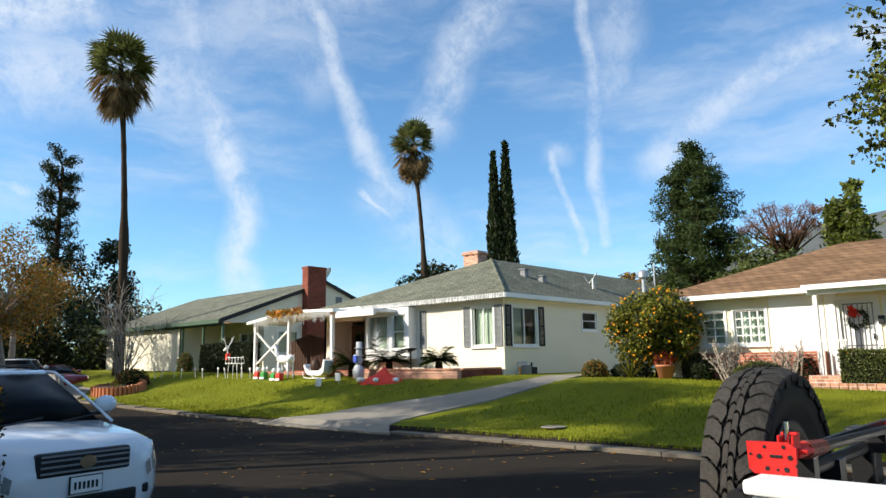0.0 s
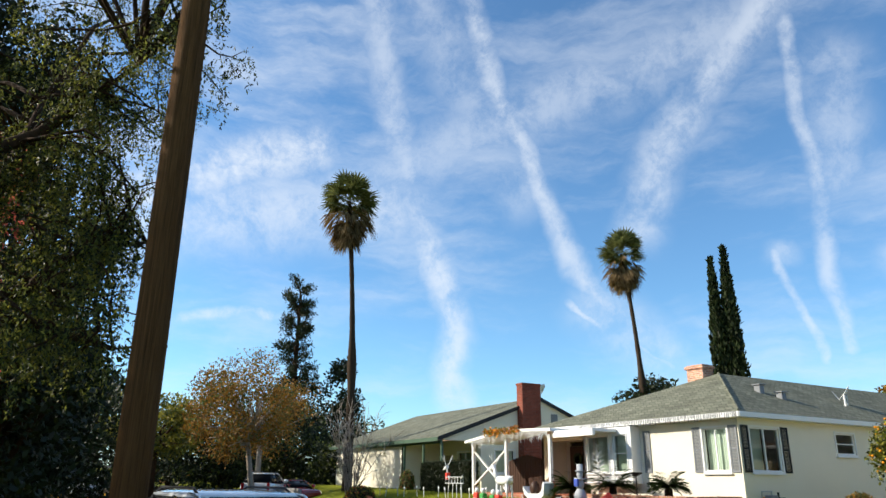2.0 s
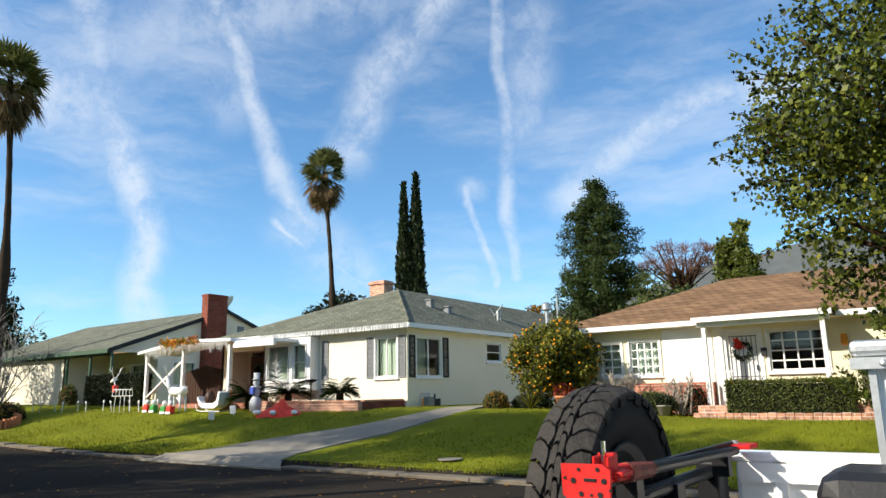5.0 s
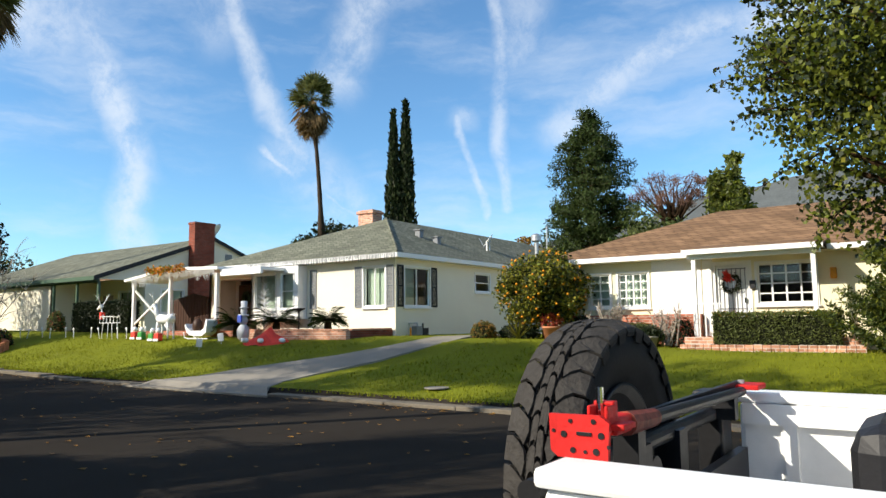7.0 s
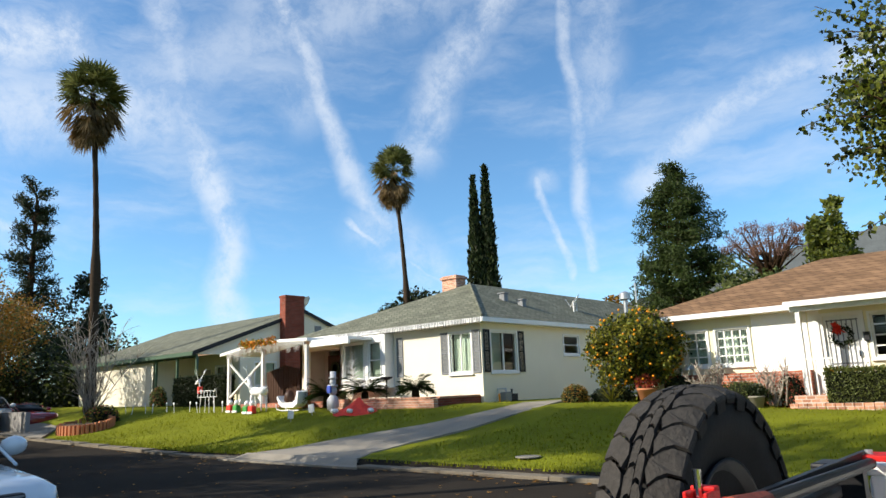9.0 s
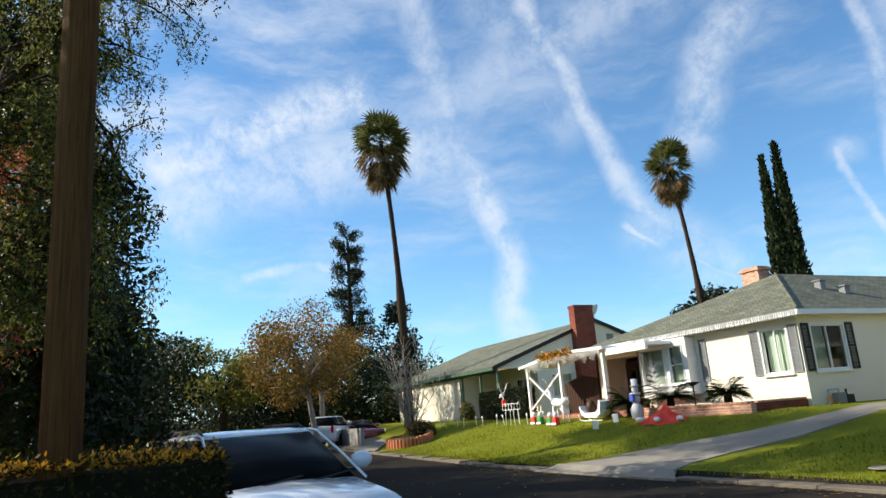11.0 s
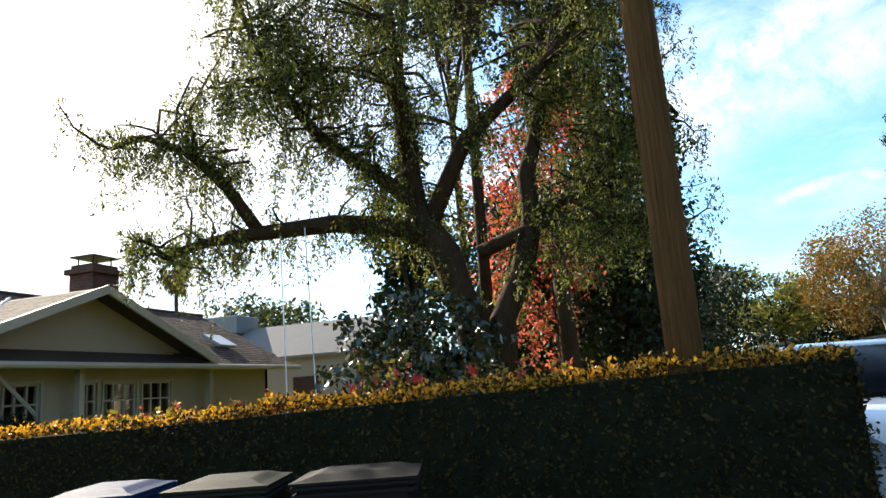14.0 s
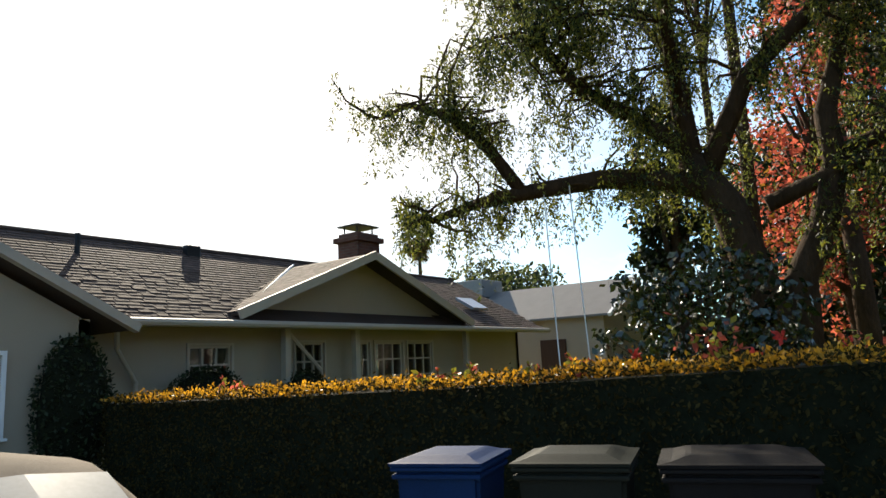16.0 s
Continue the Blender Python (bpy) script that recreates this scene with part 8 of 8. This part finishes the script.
deer("white lawn reindeer ornament on the grass", (-26.5, 18.2, GZ(-26.5, 18.2)), 1.12, 0)
deer("open wire reindeer ornament with red collar", (-30.0, 17.8, GZ(-30.0, 17.8)), 1.15, 0, True, SNOW_WHITE)
c = thing("red_collar", "red ribbon on the wire reindeer", "ribbon", (-30.65, 17.8, 2.1))
part("ribbon", boxed(-30.74, -30.58, 17.7, 17.9, 1.98, 2.30, bevel=0.03), RED_CLOTH, c)


def sleigh():
    at = (-24.2, 18.3, GZ(-24.2, 18.3))
    t = thing("sleigh_ornament", "white lawn sleigh with brown sack", "lawn ornament", at)
    m = Matrix.Translation(at)
    bm = bmesh.new()
    prism(bm, [(-0.75, 0.55), (-0.62, 0.28), (-0.4, 0.16), (0.35, 0.14), (0.62, 0.28), (0.70, 0.75), (0.60, 0.80), (0.50, 0.45), (0.3, 0.35), (-0.4, 0.34), (-0.6, 0.48), (-0.70, 0.62)], 0.5, m @ Matrix.Translation((0, -0.25, 0)))
    part("body", bm, SNOW_WHITE, t)
    for y in (-0.22, 0.22):
        part("runner", tubed([m @ Vector(p) for p in ((-0.85, y, 0.3), (-0.78, y, 0.08), (-0.5, y, 0.03), (0.7, y, 0.03))], 0.02, 6), SNOW_WHITE, t)
    bm = bmesh.new()
    ball(bm, (at[0] - 0.25, at[1], at[2] + 0.55), (0.24, 0.2, 0.3), 2, 0.3)
    part("sack", bm, OAK_DOOR, t, "brown sack", True)


sleigh()


def snow_figure():
    at = (-21.4, 18.1, GZ(-21.4, 18.1))
    t = thing("snowman_ornament", "white snowman ornament with tall hat and blue scarf", "lawn ornament", at)
    bm = bmesh.new()
    ball(bm, (at[0], at[1], at[2] + 0.32), (0.24, 0.22, 0.34), 3)
    ball(bm, (at[0], at[1], at[2] + 0.78), (0.17, 0.16, 0.20), 3)
    ball(bm, (at[0] + 0.02, at[1], at[2] + 1.12), (0.125, 0.12, 0.15), 3)
    lathe(bm, [(0.17, 1.24), (0.17, 1.27), (0.11, 1.27), (0.12, 1.50), (0.02, 1.51)], 16, Matrix.Translation((at[0] + 0.03, at[1], at[2])))
    lathe(bm, [(0.18, 0.93), (0.21, 0.97), (0.18, 1.01)], 16, Matrix.Translation(at))
    part("figure", bm, mat("greyed_white_cloth", (0.42, 0.44, 0.47), 0.8, vary=0.3, scale=9, fine=60, bump=0.3), t, "", True)
    part("scarf", boxed(at[0] - 0.1, at[0] + 0.12, at[1] - 0.22, at[1] - 0.14, at[2] + 0.70, at[2] + 0.98, bevel=0.03), BLUE_CLOTH, t, "blue scarf")


snow_figure()
for x, y, cl, lb in ((-28.2, 17.9, RED_CLOTH, "small red and white lawn figure"), (-27.7, 17.9, GREEN_PAINT, "small green and white lawn figure"), (-26.6, 17.7, GREEN_PAINT, "small green lawn toy on wheels"), (-26.2, 17.7, RED_CLOTH, "small red lawn toy on wheels")):
    z = GZ(x, y)
    t = thing("lawn_toy", lb, "lawn ornament", (x, y, z), group="small lawn figures")
    bm = bmesh.new()
    box(bm, x - 0.16, x + 0.16, y - 0.12, y + 0.12, z, z + 0.32, bevel=0.05)
    part("body", bm, cl, t)
    bm = bmesh.new()
    ball(bm, (x, y, z + 0.42), (0.12, 0.11, 0.13), 2)
    part("top", bm, SNOW_WHITE, t, "", True)
    part("foot", boxed(x - 0.18, x + 0.18, y - 0.14, y - 0.10, z, z + 0.10, bevel=0.02), TRIM, t)


def deflated():
    x, y = -19.9, 17.9
    t = thing("deflated_ornament", "collapsed red inflatable ornament lying on the lawn", "lawn ornament", (x, y, GZ(x, y)))
    bm = bmesh.new()
    bmesh.ops.create_grid(bm, x_segments=36, y_segments=22, size=1)
    for v in bm.verts:
        u, w = v.co.x, v.co.y
        e = max(0, 1 - u * u - w * w * 0.9)
        h = e ** 0.6 * (0.22 + 0.30 * max(0, noise.noise((u * 2.2, w * 2.2, 3.0))) + 0.10 * noise.noise((u * 6, w * 6, 1.0)) + 0.25 * math.exp(-((u - 0.15) ** 2 + w * w) * 8))
        px_, py_ = x + u * 1.05 * (1 + 0.1 * noise.noise((u * 3, w * 3, 9.0))), y + w * 0.55
        v.co = Vector((px_, py_, GZ(px_, py_) + h - 0.02))
    part("cloth", bm, RED_CLOTH, t, "", True)
    for dx, dy in ((-0.85, -0.3), (-0.6, -0.42), (0.3, -0.5), (0.95, -0.1)):
        bm = bmesh.new()
        ball(bm, (x + dx, y + dy, GZ(x, y) + 0.09), (0.14, 0.10, 0.09), 2, 0.2)
        part("white_patch", bm, SNOW_WHITE, t, "", True)


deflated()


def small_sign(x, y, lean):
    z = GZ(x, y)
    t = thing("lawn_sign", "small weathered white sign on a stake", "sign", (x, y, z))
    m = Matrix.Translation((x, y, z)) @ pose(0, 0, 0, 0, lean, 20)
    part("board", boxed(-0.12, 0.12, -0.01, 0.01, 0.12, 0.42, m), SNOW_WHITE, t)
    part("stake", boxed(-0.012, 0.012, 0.011, 0.03, -0.1, 0.3, m), GALV, t)


small_sign(-22.0, 16.6, 5)
small_sign(-21.9, 17.5, -6)

# path lights along the far lawn
first = None
for k in range(12):
    x, y = -38.5 + k * 0.95, 17.2 + 0.08 * k + (0.2 if k % 2 else 0)
    z = GZ(x, y)
    if first is None:
        first = thing("path_light", "short white candy-cane path light on the lawn", "path light", (x, y, z), group="path lights on the lawn")
        part("stem", tubed([(x, y, z - 0.05), (x, y, z + 0.40)], 0.018, 6), SNOW_WHITE, first)
        bm = bmesh.new()
        ball(bm, (x, y, z + 0.43), (0.06, 0.03, 0.08), 2)
        part("head", bm, SNOW_WHITE, first, "", True)
        first.matrix_basis = Matrix.Translation((x, y, z))
    else:
        copy_thing(first, Matrix.Translation((x, y, z)) @ pose(0, 0, 0, rng.normal(0, 4), rng.normal(0, 4)))


def white_tree():
    at = (-22.8, 20.3, 1.42)
    t = thing("white_twig_tree", "white artificial twig tree beside the porch", "lawn ornament", at)
    bm = bmesh.new()
    tube(bm, [at, Vector(at) + Vector((0, 0, 2.0))], [0.03, 0.008], 6)
    for k in range(90):
        z = rng.uniform(0.25, 1.95)
        r = 0.62 * (1 - z / 2.1) + 0.05
        a = rng.uniform(0, 6.28)
        o = Vector(at) + Vector((0, 0, z))
        tube(bm, [o, o + Vector((math.cos(a) * r, math.sin(a) * r, 0.14))], [0.016, 0.005], 4)
    part("twigs", bm, SNOW_WHITE, t)


white_tree()


def bird_bath(x, y, z):
    t = thing("bird_feeder", "dark pedestal bird feeder in the planter", "bird feeder", (x, y, z))
    part("stem", tubed([(x, y, z), (x, y, z + 0.85)], 0.025, 8), BLACK_STEEL, t)
    bm = bmesh.new()
    lathe(bm, [(0.05, 0.82), (0.22, 0.90), (0.24, 0.95), (0.03, 0.90)], 16, Matrix.Translation((x, y, z)))
    part("dish", bm, BLACK_STEEL, t)


bird_bath(-19.6, 19.2, 1.32)


def gas_meter():
    x, y, z = -16.25, 21.6, 1.05
    t = thing("gas_meter", "grey gas meter and pipes at the house corner", "gas meter", (x, y, z))
    bm = bmesh.new()
    tube(bm, [(x, y, z - 0.05), (x, y, z + 0.62), (x, y + 0.5, z + 0.62), (x, y + 0.5, z + 0.35)], 0.03, 8)
    part("pipe", bm, GALV, t)
    part("meter", boxed(x - 0.13, x + 0.13, y + 0.3, y + 0.68, z + 0.15, z + 0.5, bevel=0.03), GREY_TRIM, t)
    part("pipe", tubed([(x + 0.05, y + 0.02, z - 0.05), (x + 0.05, y + 0.02, z + 0.45)], 0.035, 8), GOLD, t, "yellow painted riser")
    part("pipe", tubed([(x, y + 0.85, z), (x, y + 0.85, z + 0.6)], 0.035, 8), DARK_TRIM, t)
    part("vent", boxed(x - 0.24, x - 0.2, y + 1.0, y + 1.5, z + 0.02, z + 0.42), DARK_TRIM, t, "dark crawl space vent")


gas_meter()


def flower_pot(label, x, y, r, h, plant, material=None):
    z = GZ(x, y)
    t = thing("flower_pot", label, "flower pot", (x, y, z))
    bm = bmesh.new()
    lathe(bm, [(r * 0.7, 0), (r, h * 0.85), (r * 1.08, h * 0.86), (r * 1.08, h), (r * 0.9, h), (r * 0.85, h * 0.85)], 20, Matrix.Translation((x, y, z)))
    part("pot", bm, material or TERRACOTTA, t, "", True)
    leaves("plant", in_blob(500, (x, y, z + h + r * 0.6), (r * 1.3, r * 1.3, r * 0.9), 0.3), 0.09, plant, t)


flower_pot("terracotta pot with red-leaved plant", -9.95, 20.7, 0.28, 0.42, RED_LEAF)
flower_pot("small pale pot by the brick base", -6.75, 20.5, 0.2, 0.3, DARK_LEAF, CONCRETE)
flower_pot("dark pot on the porch step", -24.3, 19.0, 0.22, 0.35, RED_LEAF)


def spiky(label, x, y, r, material):
    z = GZ(x, y)
    t = thing("spiky_plant", label, "plant", (x, y, z))
    v, f = [], []
    for k in range(40):
        a, e = rng.uniform(0, 6.28), rng.uniform(0.5, 1.45)
        d = Vector((math.cos(a) * math.cos(e), math.sin(a) * math.cos(e), math.sin(e)))
        s = Vector((-math.sin(a), math.cos(a), 0)) * 0.03
        o = Vector((x, y, z))
        q = len(v)
        v += [tuple(o - s), tuple(o + s), tuple(o + d * r)]
        f.append((q, q + 1, q + 2))
    soup("blades", v, f, material, t)


spiky("yellow-green spiky plant among the shrubs", -10.9, 20.3, 0.75, YELLOW_LEAF)

# brick edge under the porch hedge and lawn border of the cream house
edge = thing("brick_edging", "low salmon brick edging under the clipped hedge", "planter", (-3.7, 20.4, 0.9))
for i in range(21):
    part("brick", boxed(-5.9 + i * 0.21, -5.9 + i * 0.21 + 0.2, 20.32, 20.5, 0.55, 1.02 + rng.uniform(-0.01, 0.01), bevel=0.01), PALE_BRICK, edge)


# circular brick planter at the corner of the far lawn
pl = thing("brick_planter", "round red brick planter at the lawn corner", "planter", (-34.4, 14.6, 0.4))
for i in range(40):
    a = radians(i * 9)
    x, y = -35.2 + 1.6 * math.cos(a), 14.6 + 1.05 * math.sin(a)
    part("brick", boxed(-0.09, 0.09, -0.06, 0.06, GZ(x, y) - 0.05, GZ(x, y) + 0.42 + rng.uniform(-0.03, 0.03), Matrix.Translation((x, y, 0)) @ pose(0, 0, 0, 0, 0, i * 9), bevel=0.012), TERRACOTTA, pl)
bm = bmesh.new()
lathe(bm, [(0.98, 0.0), (0.98, 0.30), (0.1, 0.36)], 24, Matrix.Translation((-35.2, 14.6, GZ(-35.2, 14.6))) @ Matrix.Diagonal((1.45, 1, 1, 1)))
part("soil", bm, SOIL, pl)
spiky("yellow variegated plant in the round planter", -34.6, 14.3, 0.7, YELLOW_LEAF)

# low grey block wall and post box by the street trees
w = thing("block_wall", "low grey block wall beside the parked cars", "wall", (-44, 13.4, 0.6))
for i in range(12):
    part("block", boxed(-46.5 + i * 0.61, -46.5 + i * 0.61 + 0.6, 13.3, 13.5, 0.3, 1.45), BLOCK_WALL, w)

# swing under the big limb
SHIFT[:] = (-0.28, 0.15, 0.06)
sw = thing("rope_swing", "rope swing hanging from the big limb", "swing", (-9.55, -4.95, 1.0))
for p in ((-9.62, -5.15), (-9.78, -4.75)):
    part("rope", tubed([(-10.0 + (p[0] + 9.7) * 0.5, p[1] - 0.25, 4.15), (p[0], p[1], 1.15)], 0.010, 5), SNOW_WHITE, sw)
part("seat", boxed(-9.86, -9.54, -5.25, -4.65, 1.11, 1.145, bevel=0.005), POLE_WOOD, sw)

SHIFT[:] = (0, 0, 0)
# roof of another house and its chimney far behind the green-trimmed house
fh = thing("house", "distant house with brown roof and brick chimney", "house", (-66, 38, 1.5))
part("wall", boxed(-72, -60, 36, 44, 1.0, 4.6), WHITE_WALL, fh)
solid_roof(fh, [(-72.6, 35.4, 4.5), (-59.4, 35.4, 4.5), (-59.4, 40, 6.6), (-72.6, 40, 6.6), (-59.4, 44.6, 4.5), (-72.6, 44.6, 4.5)], [(0, 1, 2, 3), (3, 2, 4, 5)], BROWN_ROOF, 0.1)
part("chimney", boxed(-63.5, -62.3, 38.4, 39.4, 5.0, 8.0, bevel=0.03), RED_BRICK, fh)

# fallen leaves along the gutters
n = 900
x = np.concatenate([rng.uniform(-30, 8, 600), rng.uniform(-22, 4, 300)])
y = np.concatenate([ROAD_FAR - np.abs(rng.normal(0, 0.35, 600)), rng.uniform(4, 12.3, 300)])
z = np.array([GZ(a, min(b, ROAD_FAR - 0.01)) for a, b in zip(x, y)]) + 0.012
a = rng.uniform(0, 6.28, n)
s = rng.uniform(0.03, 0.07, n)
v = np.stack([np.stack([x + np.cos(a + k * 1.57) * s, y + np.sin(a + k * 1.57) * s * 0.7, z + 0.01 * (k % 2)], 1) for k in range(4)], 1).reshape(-1, 3)
tagged(soup("fallen_leaves", v.tolist(), np.arange(4 * n).reshape(n, 4).tolist(), BRONZE_LEAF), "scattered dry brown leaves on the asphalt", "leaves", kind="stuff")

# drain cover and stain on the lawn edge
bm = bmesh.new()
lathe(bm, [(0.28, 0), (0.28, 0.02), (0.02, 0.025)], 24, Matrix.Translation((-9.3, 13.6, GZ(-9.3, 13.6) + 0.03)))
cv = thing("meter_cover", "round concrete meter cover set in the lawn", "cover", (-9.3, 13.6, GZ(-9.3, 13.6)))
part("lid", bm, CONCRETE, cv)
